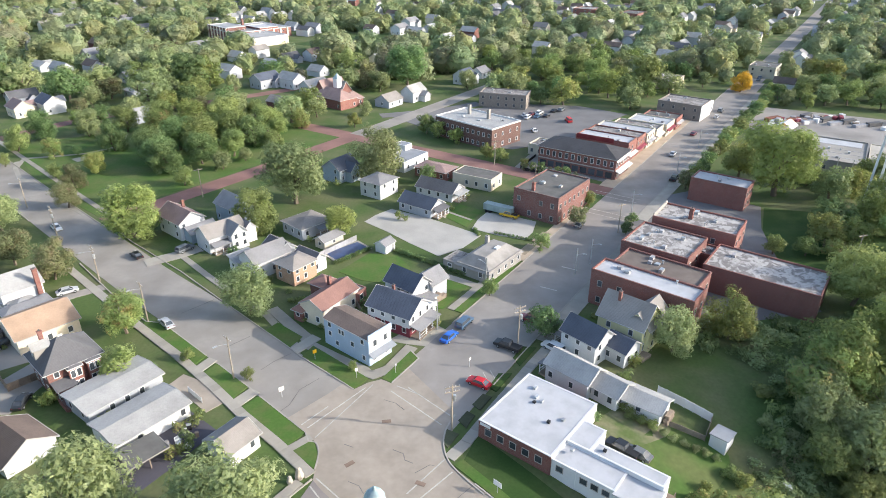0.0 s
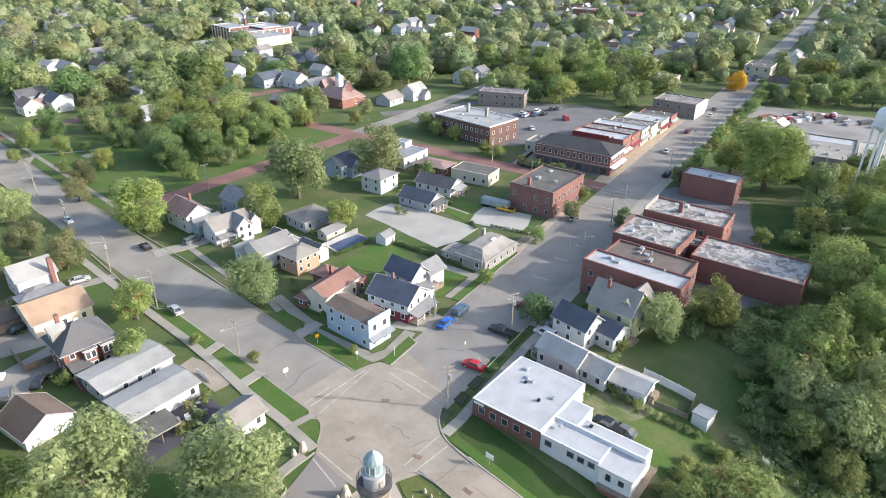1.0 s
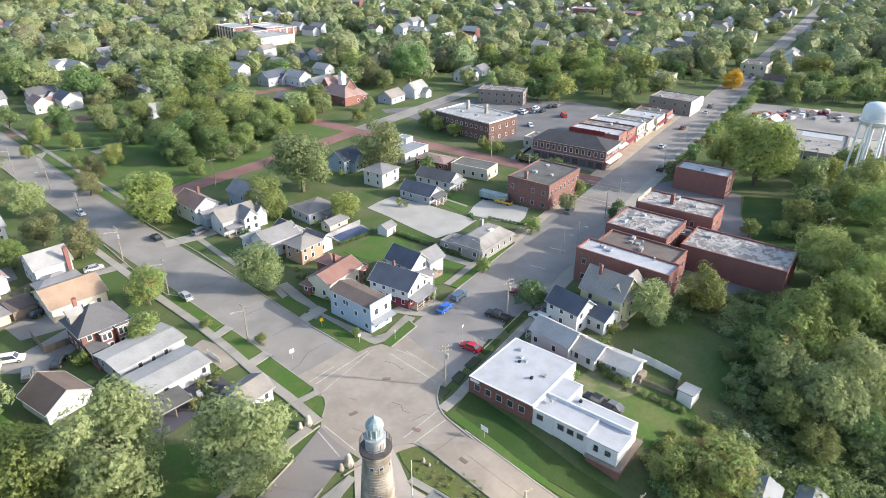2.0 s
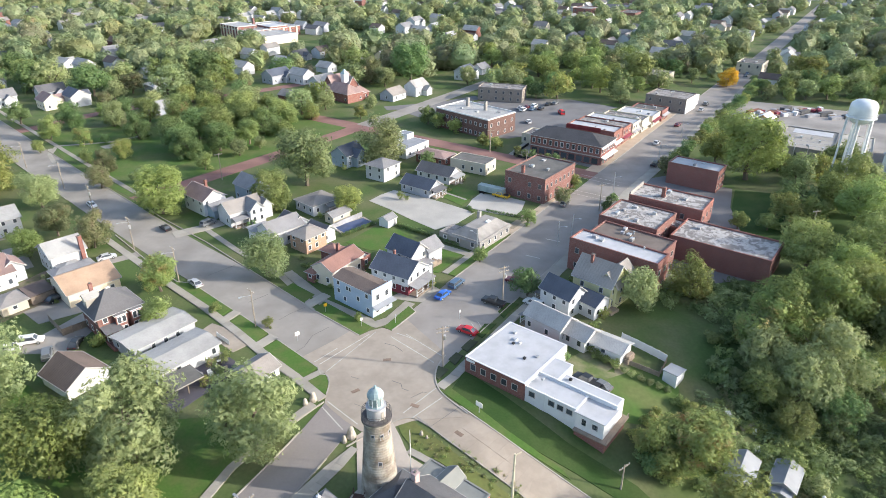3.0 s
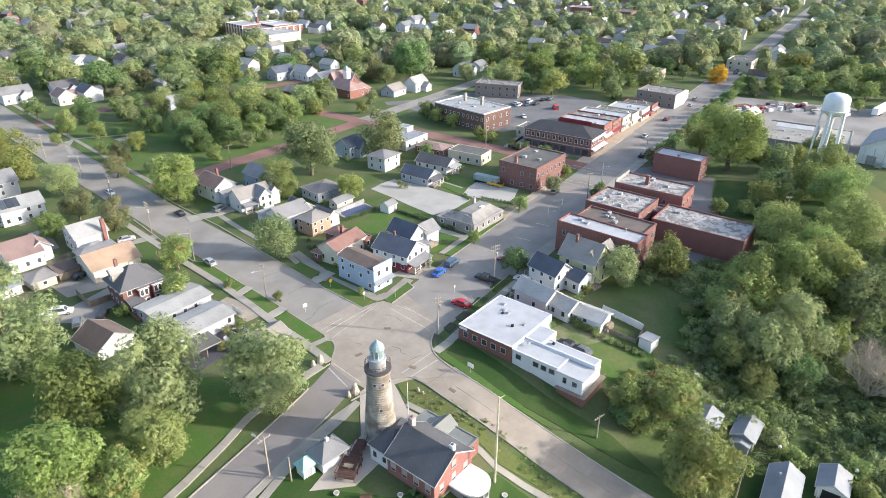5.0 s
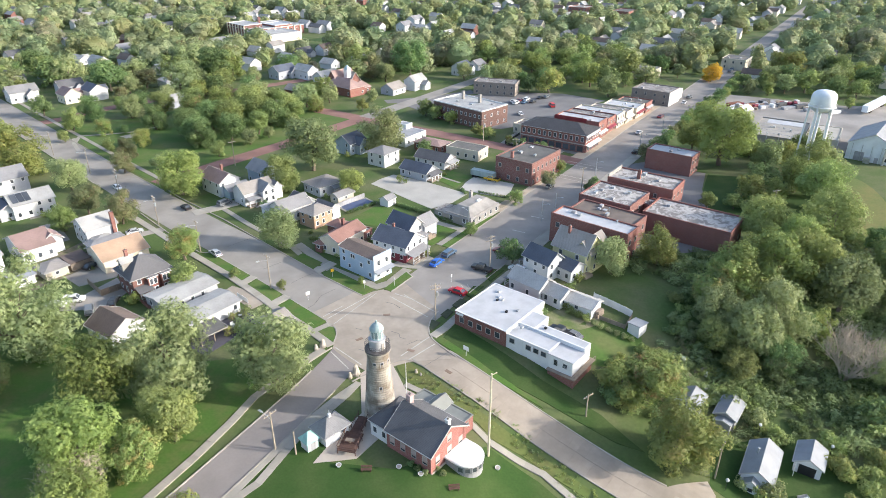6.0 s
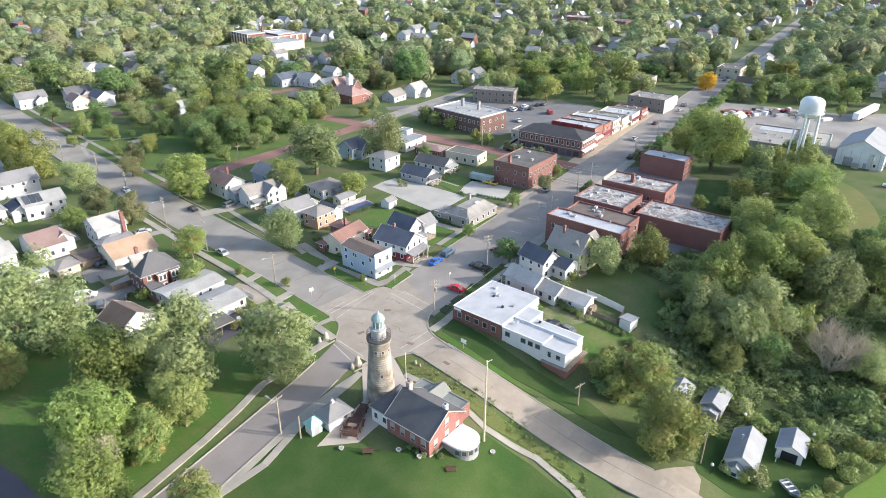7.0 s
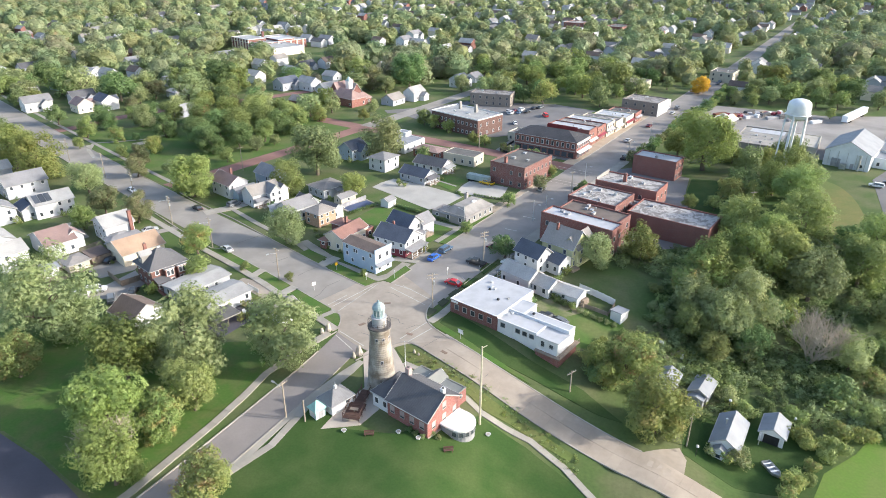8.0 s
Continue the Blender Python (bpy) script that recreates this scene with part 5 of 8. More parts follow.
b = house(-3.4, 74.6, 143, "white two-storey house with a steep navy gabled roof behind its neighbour")
block(b, 0, 0, 0, 8.2, 6.0, 5.0, 2.6, "gable", WHITE, G["navy"], (3, 2), 2, seed=3)
block(b, -2.2, -5.2, 90, 5, 5.5, 4.4, 2.0, "gable", GREYSIDE, G["grey"], (2, 2), 1, seed=4)
block(b, -5.4, 0.6, 0, 2.8, 5.0, 2.7, 0.6, "shed", WHITE, G["grey"], (1, 2), 1)
part("stairs", Shape().box(-5.6, -4.6, 0, 1.0, 3.2, 1.0).box(-5.6, -3.6, 1.0, 1.0, 1.6, 0.9), WOOD, b)

b = house(-19.8, 68.4, 60, "cream rendered house with a rusty red shingle roof and stepped gable")
block(b, 0, 0, 0, 11.5, 6.4, 4.3, 1.7, "gable", CREAM, G["red"], (3, 2), 1, over=0.25, seed=5)
block(b, 3.6, 4.6, 0, 4.2, 5.0, 4.6, 1.2, "hip", RED, G["red"], (1, 1), 1, seed=6)
block(b, 6.6, -1.0, 0, 3.6, 4.6, 3.0, 0.3, "flat", RED, G["pale"], (1, 1), 1)
chimney(b, 2.6, 2.2, 4, 7.0, RED, 0.7)
block(b, -5.2, 3.4, 0, 2.6, 2.4, 2.8, 0.8, "hip", RED, G["red"], (1, 1), 1)

b = house(-31.0, 83.6, 55, "orange brick house with a tan hipped roof behind a tree")
block(b, 0, 0, 0, 7.0, 6.4, 4.5, 1.4, "hip", ORANGE, G["taupe"], (3, 2), 2, seed=7)
block(b, 5.4, 1.0, 90, 6.6, 4.4, 3.4, 1.6, "gable", WHITE, G["charcoal"], (2, 2), 1, seed=8)

b = house(-39.5, 87.5, 50, "white house with several grey shingle gables")
block(b, 0, 0, 0, 10, 7.0, 4.4, 2.2, "gable", WHITE, G["grey"], (3, 2), 1, seed=9)
block(b, 5.2, 1.6, 90, 6.5, 5.0, 4.0, 1.8, "gable", WHITE, G["charcoal"], (2, 2), 1, seed=10)
block(b, -3.5, 4.6, 0, 5.4, 3.4, 2.8, 0.9, "shed", WHITE, G["pale"], (2, 1), 1)

b = house(-55.0, 100.4, 48, "white house with two front gables and a grey roof")
block(b, 0, 0, 0, 10.5, 7.0, 4.4, 2.3, "gable", WHITE, G["taupe"], (3, 2), 2, seed=11)
block(b, 2.2, -3.4, 90, 5.0, 4.6, 4.6, 2.2, "gable", WHITE, G["grey"], (1, 2), 2, seed=12)
block(b, 6.2, -1.6, 90, 5.0, 3.4, 4.0, 1.8, "gable", WHITE, G["grey"], (1, 1), 1, seed=13)
porch(b, -2.6, -3.5, 0, 4.4, 2.0)
b = house(-67.3, 106.8, 52, "white house with a rose-brown gabled roof and blue-grey porch roof")
block(b, 0, 1.4, 90, 11.0, 7.4, 5.0, 2.4, "gable", WHITE, G["rose"], (3, 3), 2, seed=14)
block(b, 1.0, -5.6, 0, 7.4, 4.4, 3.0, 1.3, "gable", MIDBLUE, G["grey"], (3, 2), 1, seed=15)
chimney(b, 1.6, 2.5, 6, 8.6, RED)
b = house(-56.6, 116.4, 52, "blue-grey two-storey house with a grey gabled roof")
block(b, 0, 0, 90, 8.5, 7.0, 5.4, 2.6, "gable", MIDBLUE, G["grey"], (3, 2), 2, seed=16)
b = house(-34.6, 109.9, 50, "low grey house with a flat brown-grey roof and white porch")
block(b, 0, 0, 0, 9.6, 8.8, 3.3, 1.0, "hip", GREYSIDE, G["taupe"], (3, 3), 1, seed=17)
porch(b, 2, -4.4, 0, 5, 2.2)
b = house(-26.8, 101.9, 55, "small garage with a grey gabled roof", "garage", "garage", None, 3)
block(b, 0, 0, 0, 6.8, 3.6, 2.4, 1.0, "gable", TAN, G["grey"], (1, 1), 1)
b = house(-18.4, 138.8, 58, "plain white two-storey house with a pale hipped roof")
block(b, 0, 0, 0, 8.6, 8.0, 5.0, 1.4, "hip", WHITE, G["grey"], (2, 2), 2, seed=18)
b = house(-11.6, 99.0, 58, "small white garden shed with a grey gabled roof", "shed", "shed", None, 2.5)
block(b, 0, 0, 0, 3.9, 3.4, 2.3, 1.0, "gable", PLAINWHITE, G["grey"], (1, 0), 1, over=0.2)
door(b, 0.9, -1.7, 0, -90, GREYPAINT)
b = house(-3.6, 125.4, 147, "grey single-storey house with a navy gabled roof and white porch")
block(b, 0.6, 0, 0, 11.5, 6.8, 2.9, 2.2, "gable", GREYSIDE, G["navy"], (4, 2), 1, seed=19)
porch(b, -5.2, 0, -90, 5.6, 2.2, 2.4, G["charcoal"])
b = house(1.2, 138.2, 150, "white single-storey house with a dark gabled roof and porch")
block(b, 0.6, 0, 0, 13.0, 7.0, 2.9, 2.2, "gable", WHITE, G["charcoal"], (4, 2), 1, seed=20)
porch(b, -5.9, 0, -90, 5.6, 2.2, 2.4, G["pale"])
b = house(12.4, 148.6, 152, "low tan flat-roofed building with a cream end wall", "building", "building")
block(b, 0, 0, 0, 14, 8.0, 3.9, 0.2, "flat", TAN, TARROOF, (4, 2), 1, seed=21)
b = house(-1.5, 156.0, 150, "low brick building with a pinkish roof", "building", "building")
block(b, 0, 0, 0, 12, 7.5, 3.2, 0.9, "hip", RED, G["rose"], (4, 2), 1, seed=22)
b = house(-33.0, 152, 58, "dark gabled house with blue-grey walls under trees")
block(b, 0, 0, 0, 9, 7.5, 4.6, 2.8, "gable", MIDBLUE, G["navy"], (3, 2), 2, seed=23)
block(b, 0.5, -3.6, 90, 5, 4.4, 4.0, 2.2, "gable", MIDBLUE, G["navy"], (1, 2), 1, seed=24)
porch(b, 3, -3.7, 0, 4.5, 2.2)
b = house(-12.5, 166, 58, "low white building with a pale grey flat roof", "building", "building")
block(b, 0, 0, 0, 14, 9, 3.6, 0.2, "flat", PLAINWHITE, METALROOF, (3, 2), 1, seed=25)
block(b, 5.5, 5.5, 0, 4, 5, 5.4, 0.2, "flat", PLAINWHITE, METALROOF, (1, 1), 1, seed=26)

b = house(15.2, 91.4, 56, "low grey building with a broad mansard roof and chimney", "building", "building", None, 9)
block(b, 0, 0, 0, 15.0, 9.4, 3.0, 0.1, "flat", GREYSTUCCO, TARROOF, (5, 2), 1, seed=26)
part("mansard_roof", Shape().add([(-8, -5.2, 2.5), (8, -5.2, 2.5), (8, 5.2, 2.5), (-8, 5.2, 2.5), (-4.6, -1.6, 4.9), (5.2, -1.6, 4.9), (5.2, 2.2, 4.9), (-4.6, 2.2, 4.9)],
                                 [(3, 2, 1, 0), (0, 1, 5, 4), (1, 2, 6, 5), (2, 3, 7, 6), (3, 0, 4, 7), (4, 5, 6, 7)]), mat("grey_mansard", (0.30, 0.285, 0.27), 0.9, 2, 0.2, 0.3), b)
part("roof_unit", Shape().box(1.5, -1.2, 4.5, 1.8, 0.9, 0.7), TRIM, b, "white rooftop air unit")
chimney(b, 2.8, 2.6, 3, 6.6, GREYSTUCCO, 0.9)
block(b, -4.6, 6.6, 0, 6, 4, 2.6, 0.1, "flat", GREYSTUCCO, OLDROOF, (2, 1), 1)


def flat_building(x, y, ang, L, W, h, wm, rm, label, storeys=2, win=(5, 3), rim=0.45, faces="nsew", units=3, seed=0, trim=TRIMSTONE, r=None):
    f = house(x, y, ang, label, "building", "building", None, r or max(L, W) * 0.55)
    block(f, 0, 0, 0, L, W, h, rim, "flat", wm, rm, win, storeys, faces=faces, seed=seed, trim=trim)
    rng = random.Random(seed + 400)
    for k in range(units):
        ux, uy = rng.uniform(-L * 0.35, L * 0.35), rng.uniform(-W * 0.32, W * 0.32)
        if k % 3 == 2:
            part("vent", Shape().lathe([(0.16, h - 0.1), (0.16, h + 0.7), (0.26, h + 0.7), (0.26, h + 0.9)], 8, ux, uy), STEEL, f, "grey metal roof vent")
        else:
            part("roof_unit", Shape().box(ux, uy, h - 0.1, rng.uniform(0.8, 1.6), rng.uniform(0.7, 1.1), rng.uniform(0.5, 0.9)), STEEL if k % 2 else GREYPAINT, f, "rooftop air unit")
    return f


# the shops along the main street
b = flat_building(34.3, 129.3, 56, 20, 14.4, 7.8, DARKRED, TARROOF, "two-storey red brick corner building with a dark flat roof", 2, (7, 4), seed=31, units=4)
chimney(b, -7.8, 2.0, 7, 10.2, RED, 0.9)
part("balcony", Shape().box(-6.0, 7.7, 3.4, 5.0, 1.5, 0.2).bar((-8.5, 8.4, 4.5), (-3.5, 8.4, 4.5), 0.08), WOOD, b)
b = house(49.4, 167.6, 59, "long red brick corner building with a dark hipped roof", "building", "building", None, 16)
block(b, 0, 0, 90, 28, 13.5, 7.2, 2.4, "hip", RED, G["slate"], (0, 0), 2, over=0.5, seed=32)
part("shopfront", Shape().box(-6.85, 0, 0, 0.4, 27, 3.0).box(0, -14.1, 0, 13, 0.4, 3.0), DARKRED, b, "dark shop front band")
for k in range(9):
    part("shop_window", Shape().box(-7.07, -12 + 3.0 * k, 0.5, 0.08, 2.2, 2.0), GLASS, b, "dark shop window")
for k in range(4):
    part("shop_window", Shape().box(-4.6 + 3.1 * k, -14.32, 0.5, 2.3, 0.08, 2.0), GLASS, b, "dark shop window")
part("cornice", Shape().box(-7.0, 0, 3.1, 0.5, 27.4, 0.25), TRIMSTONE, b)
for k in range(12):
    window(b, -6.78, -12.6 + 2.3 * k, 5.2, 180, 1.0, 1.7)
for k in range(6):
    window(b, -5.6 + 2.2 * k, -14.03, 5.1, -90, 0.95, 1.6)
part("awning", Shape().plate([(-6.4, -14.0, 3.1), (-6.4, -15.6, 2.5), (6.6, -15.6, 2.5), (6.6, -14.0, 3.1)], 0.1), TRIM, b, "striped white shop awning")
for k in range(9):
    part("window_hood", Shape().plate([(-6 + 1.5 * k - 0.6, -14.05, 6.6), (-6 + 1.5 * k - 0.6, -14.6, 6.0), (-6 + 1.5 * k + 0.6, -14.6, 6.0), (-6 + 1.5 * k + 0.6, -14.05, 6.6)], 0.06), TRIM, b)
flat_building(37.5, 183.0, 59, 9, 9, 3.6, TAN, OLDROOF, "low white-fronted lean-to building behind the corner block", 1, (2, 3), seed=33)
for k, (s, o, L, W, h, wm, rm, lab) in enumerate(((186, -42.5, 9, 20, 7.0, RED, MEMBRANE, "red brick shop with a pale roof"), (196, -42.5, 9.6, 20, 6.2, RED, OLDROOF, "brick shop with a weathered roof"), (206, -42.3, 9.5, 20.6, 5.6, TAN, MEMBRANE, "cream-fronted shop with a pale flat roof"),
                                                 (216, -40.5, 9, 18, 4.8, TAN, OLDROOF, "low shop with a grey flat roof"), (227, -38.5, 11, 16, 4.6, TAN, MEMBRANE, "low shop with a pale front"), (238, -37, 9, 14, 4.4, RED, TARROOF, "low brick shop with a red parapet"))):
    x, y = main(s, o)
    flat_building(x, y, 59, L, W, h, wm, rm, lab, 2 if h > 5 else 1, (3, 0), 0.5, "s", 3, 40 + k, r=9)
    if k == 0:
        part("painted_parapet", Shape().box(-L / 2 - 0.05, 2.5, h - 0.6, 0.3, W - 6, 1.6), REDPAINT, bpy.data.objects[[o.name for o in scene.objects if o.name.startswith("building") and o.parent is None][-1]], "bright red painted parapet")
    part("shop_awning", Shape().plate([(-L / 2 + 0.3, -W / 2, 3.0), (-L / 2 + 0.3, -W / 2 - 1.2, 2.5), (L / 2 - 0.3, -W / 2 - 1.2, 2.5), (L / 2 - 0.3, -W / 2, 3.0)], 0.1), (TRIM, MAROON, GREYPAINT)[k % 3], bpy.data.objects[[o.name for o in scene.objects if o.name.startswith("building") and o.parent is None][-1]])
b = flat_building(104.8, 241.0, 56, 15, 19, 6.4, UMBER, OLDROOF, "two-storey brown-grey brick building with a grey roof", 2, (4, 4), seed=50)
block(b, 11.4, -3.5, 0, 7.6, 10, 4.6, 0.3, "flat", PLAINWHITE, OLDROOF, (2, 2), 1, seed=150)
part("white_front", Shape().box(0, -9.6, 0, 14.8, 0.25, 6.6), PLAINWHITE, b, "white painted street front")
flat_building(12.6, 200.2, 139, 29, 17.5, 7.8, brickwork("brown_brick", (0.13, 0.07, 0.06), (0.10, 0.055, 0.05), (0.2, 0.16, 0.14)), G["silver"], "long dark brick apartment building with rows of white-framed windows", 2, (11, 4), seed=51, units=4, trim=PLAINWHITE)
b = [o for o in scene.objects if o.name.startswith("building") and o.parent is None][-1]
for cx in (-3, 7):
    chimney(b, cx, -3, 7, 11.5, GREYSTUCCO, 1.1)
flat_building(25.6, 253, 165, 22, 11, 6.2, UMBER, OLDROOF, "grey brick block with rows of windows", 2, (6, 2), seed=52)
flat_building(86.6, 138.0, 56, 8.4, 16.4, 6.9, RED, MEMBRANE, "two-storey red brick building with a pale roof", 2, (3, 1), seed=53, faces="s")
flat_building(69.5, 105.1, 57.5, 11.2, 20.8, 8.0, RED, PATCHROOF, "brick shop with a peeling silver-grey roof", 2, (3, 6), seed=54, units=6)
b = [o for o in scene.objects if o.name.startswith("building") and o.parent is None][-1]
chimney(b, -1, 2, 7.6, 11.0, RED, 1.0)
part("shop_gable", Shape().slab([(-5.4, 10.45), (5.4, 10.45), (5.4, 10.1), (-5.4, 10.1)], 7.6, 9.2), GREYSTUCCO, b)
flat_building(57.5, 92.8, 55, 14.2, 16.1, 7.6, DARKRED, PATCHROOF, "brick shop with a patched grey and rust roof", 2, (3, 3), seed=55, units=7)
flat_building(48.2, 71.5, 54, 6.7, 22.7, 8.2, RED, MEMBRANE, "red brick shop with a bright white roof and brown edge", 2, (2, 5), seed=56, units=3)
flat_building(53.1, 78.5, 54, 8.5, 19.3, 7.6, DARKRED, mat("brown_tar_roof", (0.20, 0.165, 0.145), 0.9, 1.2, 0.4, 0.3, 0.25, 0.2), "brick shop with a brown tar roof", 2, (2, 3), seed=59, units=5)
flat_building(77.6, 81.4, 56, 13.2, 24.4, 6.2, RED, PATCHROOF, "long red brick hall with a peeling grey and white roof", 1, (2, 0), seed=57, units=1)
flat_building(67.8, 92.8, 56, 5.9, 8.8, 5.2, RED, OLDROOF, "small brick annexe with a rusty roof between the shops", 1, (1, 2), seed=58)

# houses beside the clinic
b = house(42.6, 61.2, 52, "pale yellow house with steep grey gables")
block(b, 0, 0, 90, 9.6, 8.0, 6.2, 3.8, "gable", YELLOWSIDE, G["taupe"], (2, 3), 2, seed=60)
block(b, 2.0, -2.8, 0, 9, 5.4, 5.8, 2.8, "gable", YELLOWSIDE, G["taupe"], (2, 2), 2, seed=61)
chimney(b, -1, 2, 8, 11.0, RED, 0.6)
b = house(35.0, 54.6, 45, "white house with a navy gabled roof and a lower wing")
block(b, 0, 2.0, 90, 8.0, 6.0, 5.0, 2.4, "gable", WHITE, G["navy"], (3, 2), 2, seed=62)
block(b, 3.6, -3.6, 90, 5.0, 5.2, 3.6, 1.6, "gable", WHITE, G["navy"], (2, 2), 1, seed=63)
porch(b, 0, 6.0, 180, 5.0, 2.0)
part("back_deck", Shape().box(6.8, -5.4, 0, 3.0, 4.4, 0.7).bar((8.3, -7.6, 1.6), (8.3, -3.2, 1.6), 0.08), WOOD, b)
b = house(31.8, 44.4, 48, "long white house with a grey gabled roof and flat-roofed rear wing")
block(b, 0, 2.6, 90, 9.0, 5.4, 3.9, 1.8, "gable", WHITE, G["silver"], (4, 2), 2, seed=64)
block(b, 1.2, -4.4, 90, 5.4, 5.2, 3.0, 1.5, "gable", PLAINWHITE, G["pale"], (2, 2), 1, seed=65)
porch(b, 0, 7.1, 180, 4.6, 1.8)
b = house(41.2, 39.8, 54, "long low garage with a grey roof and open wooden rear", "garage", "garage", None, 4)
block(b, 0, 0, 90, 7.6, 4.8, 2.5, 1.0, "gable", PLAINWHITE, G["silver"], (1, 1), 1, seed=66)
for k in range(5):
    part("timber", Shape().box(0.4 + 0.1 * (k % 2), -4.6 + 0.1 * (k % 3), -0.6 + 0.36 * k, 3.4 - 0.3 * k, 0.8, 0.33), WOOD, b)
b = house(52.9, 33.4, 50, "small white shed with a corrugated white roof", "shed", "shed", None, 2.2)
block(b, 0, 0, 90, 2.8, 3.6, 2.1, 0.5, "shed", PLAINWHITE, METALROOF, (1, 1), 1, over=0.2)

# the clinic with its white roof
b = house(22.2, 33.6, 54.5, "low brick clinic with white flat roofs stepped down a slope", "building", "clinic", 0, 12)
block(b, 0, 0, 0, 15.6, 13.4, 3.6, 0.1, "flat", RED, MEMBRANE, (0, 0), 1, trim=PLAINWHITE, z0=0, seed=70)
part("foundation", Shape().box(0, 0, -3.5, 15.4, 13.2, 3.0), RED, b)
for k in range(5):
    window(b, -7.8, 4.8 - 2.35 * k, 1.9, 180, 1.1, 1.25, TRIMSTONE)
part("cladding", Shape().box(-5.3, -6.74, 2.9, 4.7, 0.06, 0.78).box(5.3, -6.74, -0.5, 5.0, 0.06, 4.18), PLAINWHITE, b, "white painted end wall")
part("sign_board", Shape().box(-7.86, 5.4, 2.9, 0.1, 2.0, 0.5), TRIM, b, "white sign board with plain bars")
block(b, -0.1, -8.75, 0, 5.8, 4.1, 3.55, 0.08, "flat", PLAINWHITE, MEMBRANE, (0, 0), 1, trim=PLAINWHITE, seed=71)
block(b, -5.3, -11.9, 0, 4.6, 10.3, 3.1, 0.08, "flat", PLAINWHITE, MEMBRANE, (0, 0), 1, trim=PLAINWHITE, seed=72)
block(b, -1.65, -16.7, 0, 2.6, 11.6, 3.5, 0.07, "flat", PLAINWHITE, MEMBRANE, (0, 0), 1, trim=PLAINWHITE, seed=73)
part("foundation", Shape().box(-3.7, -12.0, -4.0, 7.4, 10.2, 3.5), PLAINWHITE, b)
for wy in (-8.2, -12.2, -14.0, -15.8):
    window(b, -7.62, wy, 1.9, 180, 1.1, 1.0, TRIMSTONE)
block(b, -5.45, -19.85, 90, 5.3, 4.9, 2.85, 0.3, "shed", PLAINWHITE, MEMBRANE, (1, 1), 1, z0=-0.2, over=0.3, seed=73, faces="s")
window(b, -7.87, -18.8, 1.4, 180, 0.8, 1.3)
window(b, -7.87, -20.9, 1.4, 180, 1.0, 1.1)
part("downpipe", Shape().box(-7.62, -10.85, 0, 0.12, 0.12, 3.5), TRIM, b)
part("basement_wall", Shape().box(-4.2, -20.2, -4.6, 8.0, 5.8, 4.0), RED, b, "red brick basement wall")
part("terrace_deck", Shape().box(-4.2, -20.4, -0.55, 9.2, 6.4, 0.2).bar((-8.7, -23.5, 0.5), (0.3, -23.5, 0.5), 0.08).bar((-8.7, -23.5, -0.4), (-8.7, -23.5, 0.5), 0.08).bar((0.3, -23.5, -0.4), (0.3, -23.5, 0.5), 0.08), WOOD, b)
for k, (ux, uy) in enumerate(((1.5, 1.8), (2.4, 0.9), (2.9, 2.2), (-1.4, -2.6), (0.6, -4.2), (4.9, 3.6), (-1.6, -12.6), (-4.6, -8.6))):
    part("roof_unit", Shape().box(ux, uy, 3.6, 0.5 + 0.2 * (k % 3), 0.5, 0.35 + 0.12 * (k % 2)), STEEL if k % 3 else BLACKMETAL, b, "small rooftop unit")

# west side of the street
b = house(-90.2, 69.6, 50, "white two-storey house with a pale roof and tall brick chimney")
block(b, 0, 0, 0, 8.2, 9.0, 5.0, 2.4, "gable", WHITE, G["pale"], (3, 3), 2, seed=80)
chimney(b, 3.2, -4.8, 0, 8.6, RED, 0.9)
block(b, -1.0, -6.4, 0, 4.2, 4.0, 2.8, 0.8, "hip", WHITE, G["pale"], (1, 1), 1, seed=81)
b = house(-77.6, 57.2, 50, "large low house with a faded orange-tan shingle roof")
block(b, 0, 0, 0, 11.5, 11.0, 3.6, 2.4, "gable", CREAM, G["orange"], (3, 3), 2, seed=82)
b = house(-84.5, 63.5, 50, "low white garage with a grey hipped roof", "garage", "garage", None, 4)
block(b, 0, 0, 0, 9, 4.0, 2.8, 0.7, "hip", WHITE, G["grey"], (3, 1), 1)
b = house(-63.6, 43.2, 50, "dark grey hip-roofed house with red-trimmed bay and porch")
block(b, 0, 0, 0, 9.0, 8.4, 6.0, 3.2, "hip", DARKRED, G["charcoal"], (3, 3), 2, over=0.7, seed=83)
part("ridge_band", Shape().bar((-0.2, -0.1, 9.38), (0.6, -0.1, 9.38), 0.3), TRIM, b)
for bx in (-0.2, 3.0):
    block(b, bx, -4.75, 0, 2.3, 1.3, 5.2, 0.35, "hip", RED, G["charcoal"], (0, 0), 2, over=0.12, seed=84, trim=TRIM)
    for wz in (1.7, 4.0):
        window(b, bx - 0.5, -5.42, wz, -90, 0.7, 1.4)
        window(b, bx + 0.5, -5.42, wz, -90, 0.7, 1.4)
dormer(b, -3.0, 1.2, 7.3, -90, 2.2, 1.5, 0.9, GREYSTUCCO, G["pale"])
chimney(b, -2.2, 2.6, 6.2, 10.2, RED, 0.7)
porch(b, -2.6, -4.2, 0, 3.2, 2.6, 2.8, G["charcoal"])
part("brick_steps", Shape().box(-3.6, -8.2, -0.5, 1.1, 3.6, 1.1).box(-4.3, -8.2, 0.2, 0.25, 3.6, 0.9).box(-2.9, -8.2, 0.2, 0.25, 3.6, 0.9), RED, b, "red brick walled steps")
part("terrace", Shape().box(1.2, -8.6, -0.3, 6.4, 3.0, 0.7).box(1.2, -10.2, 0.4, 6.4, 0.18, 0.7), GREYPAINT, b, "grey raised terrace with a low wall")
b = house(-52.4, 38.2, 56, "long low pale house with a silvery grey roof")
